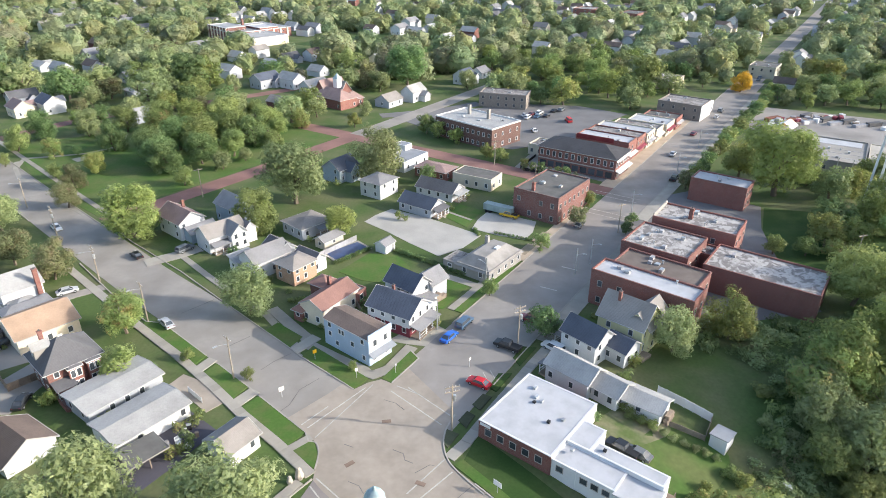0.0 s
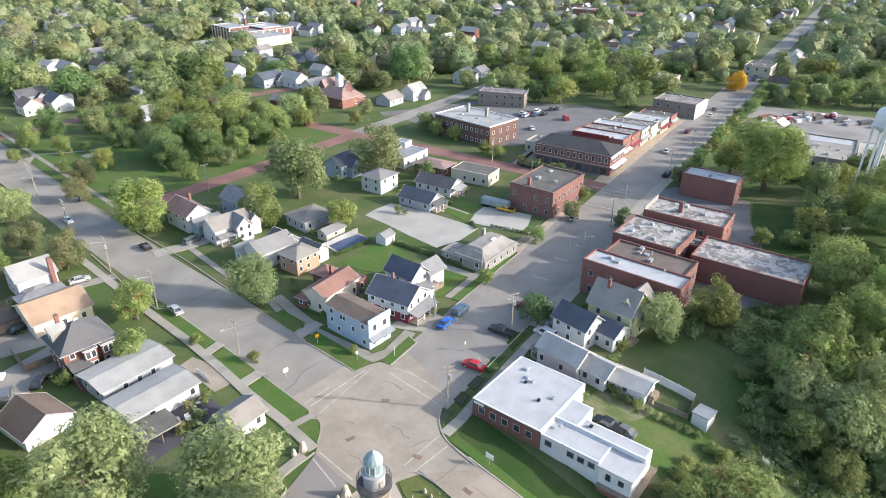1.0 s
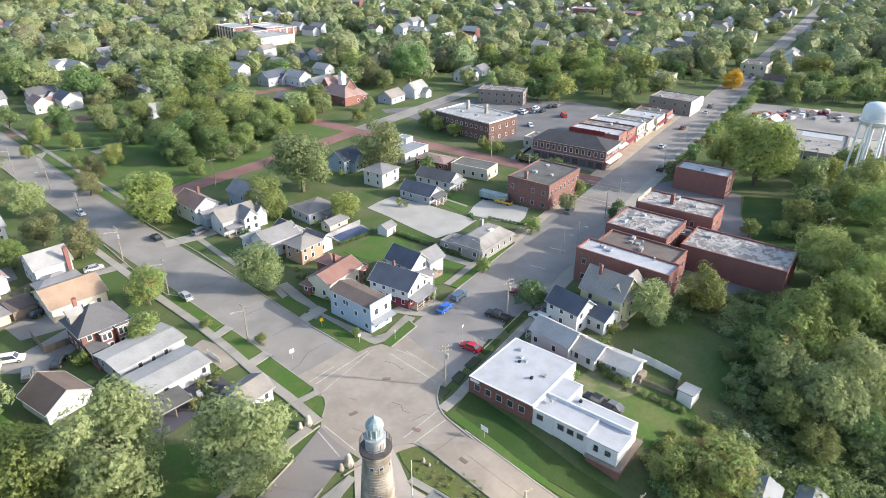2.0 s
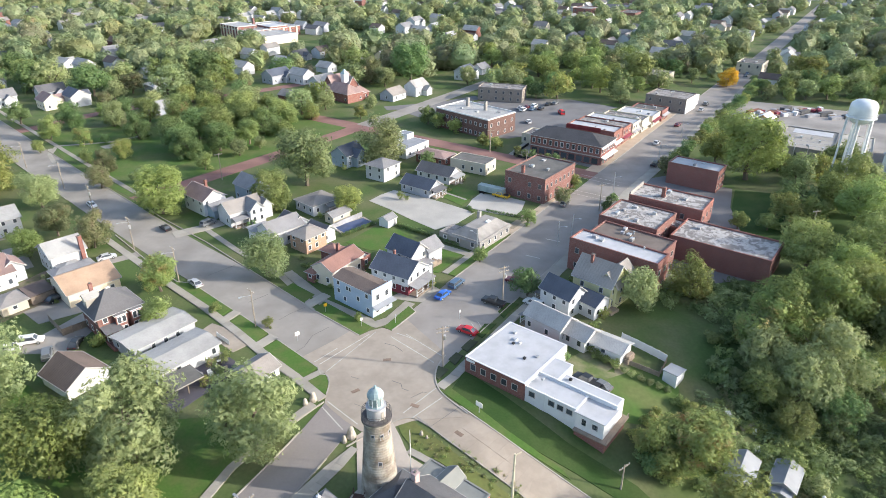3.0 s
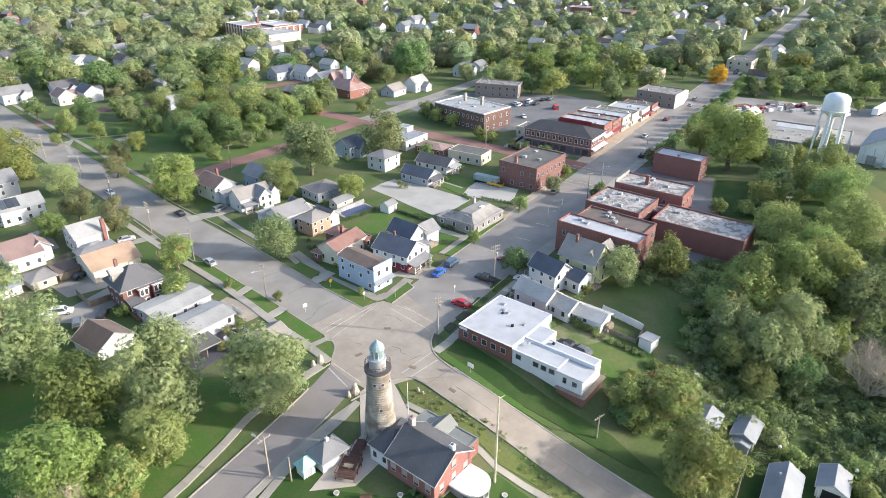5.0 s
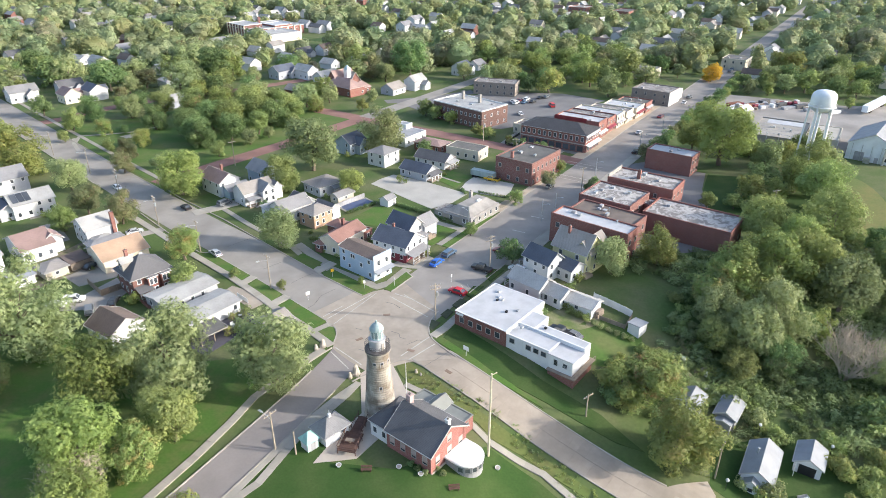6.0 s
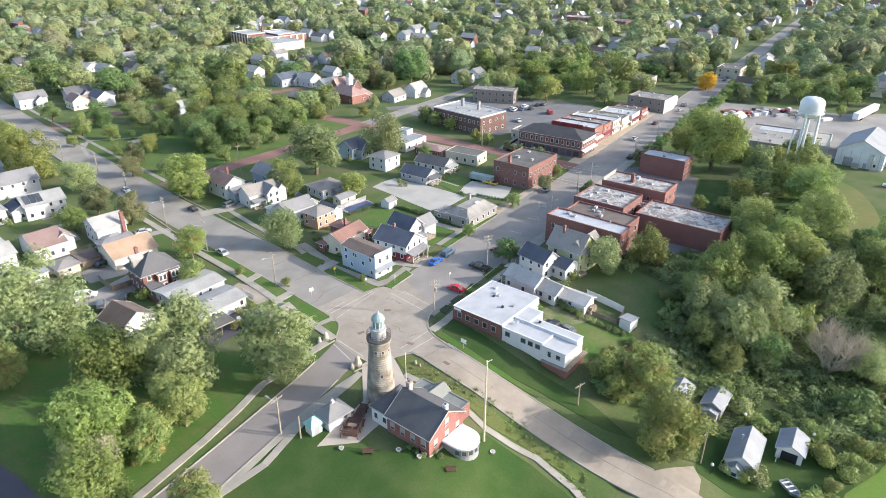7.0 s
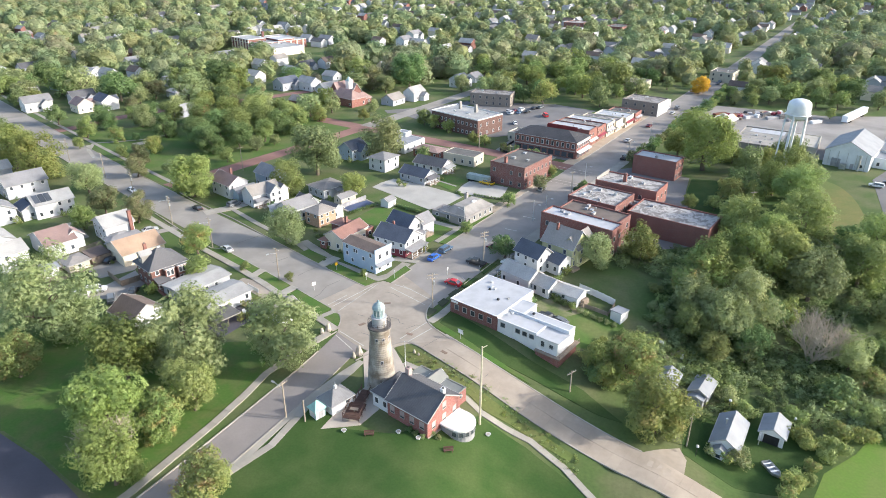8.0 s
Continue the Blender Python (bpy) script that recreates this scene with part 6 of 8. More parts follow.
block(b, 0, 0, 0, 13.6, 8.2, 2.9, 0.6, "gable", GREYSIDE, G["silver"], (5, 2), 1, seed=86)
b = house(-44.1, 30.9, 55, "long low white house with a pale grey roof")
block(b, 0, 0, 0, 12.8, 8.0, 2.9, 0.7, "gable", PLAINWHITE, G["silver"], (5, 2), 1, seed=87)
b = house(-61.2, 24.0, 60, "white garage with a dark brown gabled roof", "garage", "garage", None, 6)
block(b, 0, 0, 90, 8.6, 8.0, 2.6, 2.4, "gable", PLAINWHITE, G["brown"], (1, 0), 1, seed=88)
area("yard", [(-47.5, 26.5), (-38.6, 35.6), (-31.5, 30.5), (-35.5, 22.0), (-38.6, 16.5), (-42.5, 18.5)], TAR, 0.07, "dark asphalt back yard with odds and ends", "yard")
b = house(-40.3, 23.0, 52, "dark open carport with a sagging flat roof and pale posts", "carport", "carport", None, 4)
part("roof", Shape().plate([(-3.2, -2.4, 2.3), (3.2, -2.4, 2.3), (3.2, 2.4, 2.7), (-3.2, 2.4, 2.7)], 0.14), TARROOF, b)
for sx in (-3.0, 0, 3.0):
    for sy in (-2.2, 2.2):
        part("post", Shape().box(sx, sy, -0.1, 0.14, 0.14, 2.4), WOOD, b)
part("fascia", Shape().box(0, -2.46, 2.1, 6.5, 0.08, 0.22).box(3.26, 0, 2.25, 0.08, 4.8, 0.2), GREYSTUCCO, b)
for k in range(14):
    rk = random.Random(900 + k)
    x, y = -38.2 + rk.uniform(-3.2, 4.2), 28.2 + rk.uniform(-3.8, 3.0)
    ob = thing("yard_clutter", x, y, rk.uniform(0, 90), 0.07, ("pale plastic chair", "grey lidded bin", "weathered wooden crate", "white garden table", "dark metal barbecue")[k % 5] + " in the back yard", "clutter")
    w3 = rk.uniform(0.5, 1.1)
    if k % 5 in (0, 3):
        part("top", Shape().box(0, 0, 0.42, w3, w3 * 0.8, 0.06), TRIM, ob)
        for sx in (-1, 1):
            for sy in (-1, 1):
                part("leg", Shape().box(sx * w3 * 0.42, sy * w3 * 0.32, 0, 0.06, 0.06, 0.42), TRIM, ob)
        if k % 5 == 0:
            part("backrest", Shape().box(0, w3 * 0.38, 0.48, w3, 0.06, 0.5), TRIM, ob)
    else:
        part("body", Shape().box(0, 0, 0, w3, w3 * 0.75, rk.uniform(0.5, 0.95)), (TRIM, GREYPAINT, WOOD, TRIM, BLACKMETAL)[k % 5], ob)
        part("lid", Shape().box(0, 0, 0.96, w3 + 0.06, w3 * 0.75 + 0.06, 0.06), (TRIM, GREYSTUCCO, WOOD, TRIM, STEEL)[k % 5], ob)
b = house(-27.0, 26.2, 58, "small house with a worn taupe roof and white gables")
block(b, 0, 0, 0, 5.8, 5.6, 3.0, 1.4, "gable", PLAINWHITE, G["taupe"], (2, 1), 1, seed=90)
b = house(-141, 104, 50, "grey house with a large grey gabled roof")
block(b, 0, 0, 0, 13, 10, 4.8, 2.8, "gable", GREYSIDE, G["grey"], (4, 3), 2, seed=91)
b = house(-120.5, 87, 48, "white house with a pale roof and dark solar panels")
block(b, 0, 0, 0, 11.5, 9.5, 4.8, 2.2, "gable", WHITE, G["pale"], (4, 3), 2, seed=92)
for px in (-4.4, -2.7, -1.0):
    part("solar_panel", Shape().plate([(px - 0.8, -4.2, 5.33), (px + 0.8, -4.2, 5.33), (px + 0.8, -0.7, 6.95), (px - 0.8, -0.7, 6.95)], 0.06), GLASS, b, "dark glass solar panel")
block(b, -6.4, 1.0, 90, 8, 5.4, 3.6, 1.4, "gable", WHITE, G["navy"], (2, 1), 1, seed=93)
b = house(-102.6, 59.2, 52, "white house with a dull rose-brown gabled roof")
block(b, 4.2, -1.0, 90, 6.0, 5.0, 4.0, 1.9, "gable", WHITE, G["rose"], (2, 1), 1, seed=194)
block(b, 0, 0, 0, 8.0, 12.0, 4.1, 2.6, "gable", WHITE, G["rose"], (3, 3), 2, seed=94)
b = house(-108.5, 48.5, 55, "white two-storey house with a white-grey roof")
block(b, 0, 0, 0, 7.0, 8.0, 5.0, 2.0, "gable", WHITE, G["pale"], (2, 2), 2, seed=95)
b = house(-87.0, 53.4, 55, "low lean-to with a dark brown roof", "shed", "shed", None, 3)
block(b, 0, 0, 0, 5.0, 5.0, 2.2, 0.5, "shed", WOOD, G["brown"], (0, 0), 1, over=0.25)
b = house(-90.6, 48.6, 55, "small tan garage with a brown hipped roof", "garage", "garage", None, 4)
block(b, 0, 0, 0, 5.4, 6.0, 2.4, 0.9, "hip", TAN, G["taupe"], (1, 1), 1)
b = house(-95.5, 43.5, 55, "small white garage with a pale roof", "garage", "garage", None, 4)
block(b, 0, 0, 0, 5.0, 4.6, 2.4, 0.6, "gable", PLAINWHITE, METALROOF, (1, 1), 1)
b = house(-118, 56, 52, "white house with a white-grey gabled roof")
block(b, 0, 0, 90, 10, 8.0, 4.8, 2.2, "gable", WHITE, G["pale"], (3, 2), 2, seed=96)
b = house(-132, 78, 50, "white house with a grey gabled roof")
block(b, 0, 0, 90, 9, 8.0, 4.6, 2.2, "gable", WHITE, G["grey"], (3, 2), 2, seed=97)
b = house(-152, 92, 50, "white house with a pale gabled roof")
block(b, 0, 0, 0, 10, 8.0, 4.6, 2.2, "gable", WHITE, G["pale"], (3, 2), 2, seed=98)
b = house(-160, 116, 50, "grey house with a pale gabled roof")
block(b, 0, 0, 0, 10, 8.0, 4.6, 2.2, "gable", GREYSIDE, G["pale"], (3, 2), 2, seed=99)

# the darker lawn colour stands in for shade between the cottages
area("lawn", [(58, -6), (62, 6), (73, 8.5), (84, 7), (88, -4), (80, -15), (66, -13)], LAWN, 0.05, "lawn round the cottages, darkened in colour for shade", "lawn")

# cottages down the slope
b = house(68.7, -0.5, 60, "white cottage with a pale grey metal gabled roof")
block(b, 0, 0, 0, 9.4, 5.1, 2.8, 1.7, "gable", PLAINWHITE, METALROOF, (2, 1), 1, over=0.3, seed=100)
block(b, -5.0, 0.6, 0, 2.4, 2.4, 2.1, 0.9, "gable", PLAINWHITE, METALROOF, (0, 1), 1, over=0.15, seed=101)
part("vent", Shape().lathe([(0.14, 4.0), (0.14, 5.0), (0.22, 5.0), (0.22, 5.2)], 8, 0.6, 1.0), STEEL, b)
b = house(78.5, 2.0, 59, "small pale garage with a metal gabled roof and open front", "garage", "garage")
block(b, 0, 0, 0, 5.7, 4.5, 2.5, 1.3, "gable", PLAINWHITE, METALROOF, (1, 0), 1, over=0.3, seed=102)
# thin black panel stands in for the shade inside the open garage
part("dark_doorway", Shape().box(-2.88, 0, 0, 0.08, 2.8, 2.1), BLACKMETAL, b)
part("open_door", Shape().box(-3.6, 1.9, 0, 1.5, 0.1, 2.1), PLAINWHITE, b, "white garage door standing open")
for x, y, a, L, W in ((59.9, 13.8, 58, 4.5, 4.4), (67.7, 13.7, 56, 6.2, 3.9)):
    b = house(x, y, a, "small grey shed with a grey gabled roof", "shed", "shed", None, 3.5)
    block(b, 0, 0, 0, L, W, 2.4, 1.1, "gable", GREYPAINT, METALROOF, (1, 1), 1, over=0.3)
    block(b, -L / 2 - 0.8, 0, 0, 1.6, W * 0.8, 1.9, 0.5, "gable", GREYPAINT, METALROOF, (0, 0), 1, over=0.1)

# the factory, the water tower, the school, the church
b = house(170.5, 160.5, 53, "white metal factory hall with a grey gabled roof", "factory", "factory_hall", None, 20)
block(b, 0, 0, 0, 26, 16, 6.4, 4.2, "gable", TANK, METALROOF, (5, 3), 1, over=0.4, seed=110)
block(b, 2, -11.6, 0, 14, 7, 3.8, 0.3, "flat", TANK, METALROOF, (3, 2), 1, seed=111)
for k in range(5):
    part("wall_rib", Shape().box(-13.1, -6.5 + 3.2 * k, 0, 0.12, 0.2, 6.2), STEEL, b)
part("loading_door", Shape().box(-13.06, 3.6, 0, 0.1, 3.2, 3.4), GREYPAINT, b)
part("loading_door", Shape().box(-13.06, -2.2, 0, 0.1, 1.2, 2.1), GREYPAINT, b)
part("duct", Shape().lathe([(0.4, 0), (0.4, 5.6), (0.6, 5.8), (0.6, 6.2)], 10, -14.2, -4.6), STEEL, b)
part("duct", Shape().box(-14.4, 0.6, 0, 1.6, 2.2, 2.0), STEEL, b)
DULLROOF = mat("dull_warm_roof", (0.335, 0.315, 0.285), 0.9, 1.4, 0.15, 0.12, 0.2, 0.1, 0.02)
b = flat_building(141.5, 179.5, 60, 30, 19, 4.0, GREYSTUCCO, DULLROOF, "low factory building with a dull grey roof and white roof patch", 1, (8, 4), seed=112, units=4)
part("roof_sheet", Shape().box(10.6, -0.6, 4.02, 6.6, 14, 0.05), MEMBRANE, b, "white patch of new roofing")
for k in range(4):
    part("roof_seam", Shape().box(-9 + 5.2 * k, 0, 4.02, 0.22, 18, 0.06), GREYPAINT, b)
block(b, 2.5, -15.8, 0, 21, 11.5, 4.4, 0.3, "flat", TAN, mat("beige_roof", (0.43, 0.40, 0.35), 0.9, 1.4, 0.12, 0.15, 0.15, 0.1), (5, 3), 1, seed=113)
for k in range(3):
    part("wall_pipe", Shape().lathe([(0.14, 0), (0.14, 5.4), (0.22, 5.4), (0.22, 5.7)], 8, -15.3, -6 + 4.5 * k), STEEL, b)
b = house(196, 172, 57, "long pale metal shed", "factory", "factory_shed", None, 20)
block(b, 0, 0, 0, 36, 12, 4.6, 1.6, "gable", TANK, METALROOF, (6, 2), 1, seed=114)
flat_building(175, 330, 57, 16, 14, 6.0, TAN, TARROOF, "tan brick building with a dark roof by the main street", 2, (4, 3), seed=115)
flat_building(112, 300, 57, 18, 14, 4.4, TAN, OLDROOF, "low tan building behind a parking lot", 1, (4, 3), seed=116)
b = flat_building(-157.5, 452, 48.6, 50, 41, 8.6, RED, G["pale"], "large brick school with tall pale bays and white stepped roofs", 2, (10, 8), seed=117, units=8, trim=PLAINWHITE)
b.scale = (0.95, 0.95, 0.72)
block(b, -16, 6, 0, 17, 28, 11.6, 0.5, "flat", DARKRED, G["silver"], (4, 7), 3, seed=170, trim=PLAINWHITE)
block(b, 6, -9, 0, 16, 20, 10.4, 0.5, "flat", RED, MEMBRANE, (4, 5), 3, seed=171, trim=PLAINWHITE)
chimney(b, -6, -1, 9, 18, DARKRED, 1.7)
for k in range(9):
    part("pale_bay", Shape().box(-25.3, -18 + 4.5 * k, 0, 0.6, 1.1, 8.6 if abs(k - 5) > 3 else 11.4), CREAM, b)
for k in range(8):
    part("pale_bay", Shape().box(-22 + 6.2 * k, -20.8, 0, 1.3, 0.6, 9.2), CREAM, b)
flat_building(-141, 421, 50, 28, 31, 5.6, CREAM, G["silver"], "pale school gymnasium with a cream wall", 1, (0, 0), seed=118, units=2, trim=PLAINWHITE)
flat_building(113, 575, 59, 22, 18, 9, RED, OLDROOF, "tall red brick building beyond the trees", 3, (5, 4), seed=140)
flat_building(150, 556, 59, 26, 16, 8, DARKRED, TARROOF, "large dark brick building beyond the trees", 2, (6, 4), seed=141)
b = house(-55, 252, 142, "red brick church with slate hipped roofs and a small white belfry", "church", "church", None, 15)
block(b, -3, 2, 0, 20, 10, 4.6, 3.4, "hip", RED, G["rose"], (6, 3), 1, seed=119)
block(b, 5, -3, 90, 13, 8, 5.4, 5.2, "gable", RED, G["rose"], (3, 2), 1, seed=120)
block(b, 2, -6, 0, 9, 7, 5.0, 4.6, "gable", RED, G["grey"], (2, 2), 1, seed=121)
block(b, -9, -4, 90, 8, 6, 3.6, 2.6, "hip", RED, G["rose"], (2, 2), 1, seed=122)
part("belfry", Shape().box(0, -3, 7, 2.8, 2.8, 4.2), PLAINWHITE, b)
part("belfry_roof", Shape().add([(-1.6, -4.6, 11.2), (1.6, -4.6, 11.2), (1.6, -1.4, 11.2), (-1.6, -1.4, 11.2), (0, -3, 13.6)], [(0, 1, 4), (1, 2, 4), (2, 3, 4), (3, 0, 4), (3, 2, 1, 0)]), COPPER, b)
for x, y, a, L, W, e, wm, rm2, lab in ((-97, 285, 55, 13, 9, 4.6, GREYSIDE, G["navy"], "grey house with a dark gabled roof"), (-83, 284, 145, 12, 8, 5.0, WHITE, G["pale"], "white house with a pale gabled roof"), (-70, 278, 55, 13, 8, 3.2, WHITE, G["silver"], "low white house with a pale roof"), (-150, 262, 50, 16, 11, 3.6, WHITE, G["silver"], "broad white house with a pale hipped roof"),
                                     (-187, 222, 142, 10, 8, 4.4, CREAM, G["rose"], "cream house with a rose-brown gabled roof"), (-178, 229, 142, 11, 8.5, 5.0, WHITE, G["navy"], "white house with a dark steep gable"), (-212, 223, 50, 13, 9, 5.0, WHITE, G["grey"], "white house with a grey gabled roof"), (-196, 238, 50, 12, 8, 4.8, GREYSIDE, G["charcoal"], "grey house with a dark gabled roof"),
                                     (-41, 506, 59, 13, 9, 5.4, WHITE, G["grey"], "white house with a grey gabled roof"), (-32, 452, 149, 12, 9, 5.2, WHITE, G["pale"], "white house with a pale gabled roof"), (-46, 470, 59, 12, 9, 5.2, WHITE, G["grey"], "white house with a grey gabled roof"), (-6, 402, 59, 14, 9, 4.8, TAN, G["brown"], "tan house with a brown gabled roof"), (6, 300, 59, 10, 8, 4.8, WHITE, G["navy"], "white house with a dark gabled roof")):
    b = house(x, y, a, lab, r=9)
    block(b, 0, 0, 0, L, W, e, 2.8, "gable" if W < 10 else "hip", wm, rm2, (3, 2), 1, seed=int(abs(x)))
    block(b, L * 0.22, -W * 0.5, 90, 5, 4.6, e * 0.8, 1.9, "gable", wm, rm2, (0, 1), 1, seed=int(abs(y)))
    TAKEN += [(x, y - 11, 6), (x, y - 19, 5)]
north = random.Random(44)
for k in range(90):
    x, y = north.uniform(20, 140), north.uniform(254, 372)
    if y < 254 + max(0, x - 84) * 0.9 or x > 128 - (y - 300) * 0.1 and y > 300 or any(math.hypot(x - tx, y - ty) < 0.75 * tr + 3.2 for tx, ty, tr in TAKEN):
        continue
    tree(x, y, north.uniform(4.5, 8.2), north.choice(("green", "green", "pale", "dark", "yellow", "lime")), True, 1.0, "trees of the town", " behind the shops")
for x, y, r, tone in ((-24, 293, 12.5, "dark"), (-45, 286, 8.0, "brown"), (-36, 277, 6.5, "pale"), (8, 285, 6.0, "pale")):
    tree(x, y, r, tone, False, 0.95, "trees of the town", " behind the church")
for x, y, r, tone in ((150, 263, 4.0, "green"), (158, 260, 4.6, "pale"), (166, 256, 4.2, "green"), (177, 262, 6.0, "pale"), (188, 263, 7.0, "green"), (199, 255, 6.6, "dark"), (209, 252, 6.0, "green"), (195, 231, 3.2, "green"), (170, 272, 5.5, "green"), (184, 277, 7.0, "dark"), (203, 270, 7.6, "pale"), (222, 268, 8.0, "dark"), (216, 284, 8.0, "green"), (160, 274, 4.5, "dark"), (230, 252, 6.0, "pale")):
    tree(x, y, r, tone, True, 1.0, "trees of the town", " behind the factory yard")
b = thing("water_tower", 131.0, 131.5, 12, None, "white municipal water tower on slender legs above the trees", "water tower")
TAKEN.append((128, 130, 8))
part("tank", Shape().lathe([(0.5, 23.3), (2.2, 23.6), (3.3, 24.3), (3.85, 25.4), (3.85, 28.6), (3.6, 29.6), (2.7, 30.4), (1.2, 30.8), (0.1, 30.9)], 28), TANK, b, "white rounded steel tank", smooth=True)
part("balcony", Shape().lathe([(3.82, 25.4), (4.3, 25.4), (4.3, 25.52), (3.82, 25.52)], 28).lathe([(4.22, 26.4), (4.3, 26.4), (4.3, 26.47), (4.22, 26.47)], 28, closed=False), TANK, b)
part("riser_pipe", Shape().lathe([(0.42, 0), (0.42, 23.4)], 12), TANK, b)
for k in range(5):
    a = 2 * math.pi * k / 5
    part("leg", Shape().bar((4.3 * math.cos(a), 4.3 * math.sin(a), 0), (3.6 * math.cos(a), 3.6 * math.sin(a), 25.5), 0.55), TANK, b)
    c = 2 * math.pi * (k + 1) / 5
    part("brace", Shape().bar((4.15 * math.cos(a), 4.15 * math.sin(a), 6.0), (4.15 * math.cos(c), 4.15 * math.sin(c), 6.0), 0.2), TANK, b)


# ---- the lighthouse and its lawn ----
b = thing("lighthouse", -0.1, 0.9, 0, 0, "tapered weathered sandstone lighthouse with a green-domed lantern", "lighthouse")
b.scale = (0.88, 0.88, 0.975)
TAKEN.append((0, 0, 4))
part("tower", Shape().lathe([(3.45, -0.3), (3.45, 0.3)] + [(3.30 - 0.087 * h - d, h + e) for h in [0.45 + 0.46 * k for k in range(29)] for d, e in ((0.014, 0.0), (0.0, 0.03), (0.0, 0.41), (0.014, 0.44))] + [(2.12, 13.9)], 40), SANDSTONE, b, "blotched sandstone tower wall", smooth=False)
part("cornice", Shape().lathe([(2.12, 13.7), (2.25, 13.9), (2.25, 14.1), (2.5, 14.4), (2.5, 14.7), (2.05, 14.7)], 40), SANDSTONE, b)
part("gallery_deck", Shape().lathe([(1.0, 14.7), (2.55, 14.7), (2.55, 14.95), (1.0, 14.95)], 40), RAIL, b)
part("watch_room", Shape().lathe([(1.55, 14.9), (1.55, 16.7), (1.7, 16.8), (1.7, 17.0), (1.0, 17.0)], 32), GREYPAINT, b)
rail = Shape()
for h in (15.4, 15.75, 16.1):
    rail.lathe([(2.44, h), (2.49, h), (2.49, h + 0.05), (2.44, h + 0.05)], 40, closed=False)
gr = part("gallery_railing", rail, RAIL, b)
for k in range(20):
    a = 2 * math.pi * k / 20
    part("baluster", Shape().bar((2.46 * math.cos(a), 2.46 * math.sin(a), 14.9), (2.46 * math.cos(a), 2.46 * math.sin(a), 16.15), 0.06), RAIL, gr)
lan = part("lantern", Shape().lathe([(1.24, 17.0), (1.24, 17.3), (1.14, 17.3), (1.14, 17.0)], 10, closed=False), COPPER, b, "green metal lantern frame")
part("lantern_head", Shape().lathe([(1.24, 18.65), (1.24, 18.85), (1.12, 18.85), (1.12, 18.65)], 10, closed=False), COPPER, b, "green metal ring under the dome")
for k in range(10):
    a, c = 2 * math.pi * k / 10, 2 * math.pi * (k + 1) / 10
    part("mullion", Shape().bar((1.21 * math.cos(a), 1.21 * math.sin(a), 17.2), (1.21 * math.cos(a), 1.21 * math.sin(a), 18.7), 0.10), TRIM, lan)
    part("pane", Shape().add([(1.18 * math.cos(a), 1.18 * math.sin(a), 17.3), (1.18 * math.cos(c), 1.18 * math.sin(c), 17.3), (1.18 * math.cos(c), 1.18 * math.sin(c), 18.65), (1.18 * math.cos(a), 1.18 * math.sin(a), 18.65),
                              (1.15 * math.cos(a), 1.15 * math.sin(a), 17.3), (1.15 * math.cos(c), 1.15 * math.sin(c), 17.3), (1.15 * math.cos(c), 1.15 * math.sin(c), 18.65), (1.15 * math.cos(a), 1.15 * math.sin(a), 18.65)],
                             [(0, 1, 2, 3), (7, 6, 5, 4), (0, 4, 5, 1), (1, 5, 6, 2), (2, 6, 7, 3), (3, 7, 4, 0)]), LANTERN, lan)
part("lens", Shape().lathe([(0.3, 17.0), (0.5, 17.6), (0.55, 18.2), (0.35, 18.7)], 12), TRIM, b, "pale glass lens inside the lantern")
dome = part("dome", Shape().lathe([(1.42, 18.75), (1.42, 18.9), (1.30, 19.2), (1.05, 19.55), (0.68, 19.85), (0.28, 20.02), (0.16, 20.15)], 12), COPPER, b, "faceted green copper dome")
part("ball", Shape().lathe([(0.05, 20.1), (0.18, 20.2), (0.22, 20.35), (0.16, 20.5), (0.04, 20.6)], 12), COPPER, dome, smooth=True)
for a, h in ((-100, 12.4), (-62, 12.4), (-20, 12.4), (-75, 7.5)):
    r = 3.28 - 0.087 * h
    window(b, r * math.cos(radians(a)), r * math.sin(radians(a)), h, a, 0.5, 0.9, GREYPAINT)
part("watch_door", Shape().box(1.2, -1.02, 15.0, 0.6, 0.12, 1.4, 45), GREYSTUCCO, b)

b = house(8.6, -4.9, 144, "red brick keeper's house museum with a dark grey gabled roof", "house", "museum", 0, 9)
block(b, -1.0, 1.0, 0, 9.8, 9.4, 3.7, 3.0, "gable", MUSEUMRED, G["charcoal"], (0, 0), 2, over=0.35, seed=130)
part("foundation", Shape().box(-0.8, 1.0, -3.2, 10.6, 9.4, 3.0), ROCK, b)
BLIND = mat("faded_pink_blind", (0.50, 0.38, 0.37), 0.8, 3, 0.15, 0.6)
for wx, wy, wz, a in [(x, 5.7, 1.9, 90) for x in (-4.6, -2.2, 0.2, 2.6)] + [(-5.9, -2.0, 1.7, 180), (-5.9, 1.0, 1.7, 180), (-5.9, 1.0, 4.3, 180), (-5.9, 4.0, 1.7, 180)]:
    f = window(b, wx, wy, wz, a, 0.9, 1.4, TRIMSTONE)
    part("blind", Shape().box(0, 0, -0.35, 0.86, 0.09, 1.03), BLIND, f, "faded pink window blind")
block(b, 5.9, 1.6, 0, 4.2, 7.6, 3.4, 1.5, "hip", PLAINWHITE, G["charcoal"], (2, 2), 1, over=0.3, seed=131)
VERDIGRIS = mat("grey_green_roofing", (0.215, 0.225, 0.215), 0.8, 2, 0.12, 0.4, 0.14, 0.05)
block(b, 1.2, -5.6, 0, 11.4, 3.8, 2.5, 0.15, "flat", MUSEUMRED, VERDIGRIS, (4, 1), 1, seed=134, trim=VERDIGRIS)
block(b, 2.0, -5.6, 90, 4.0, 3.0, 2.7, 1.1, "gable", GREYSTUCCO, VERDIGRIS, (0, 0), 1, over=0.25, seed=135)
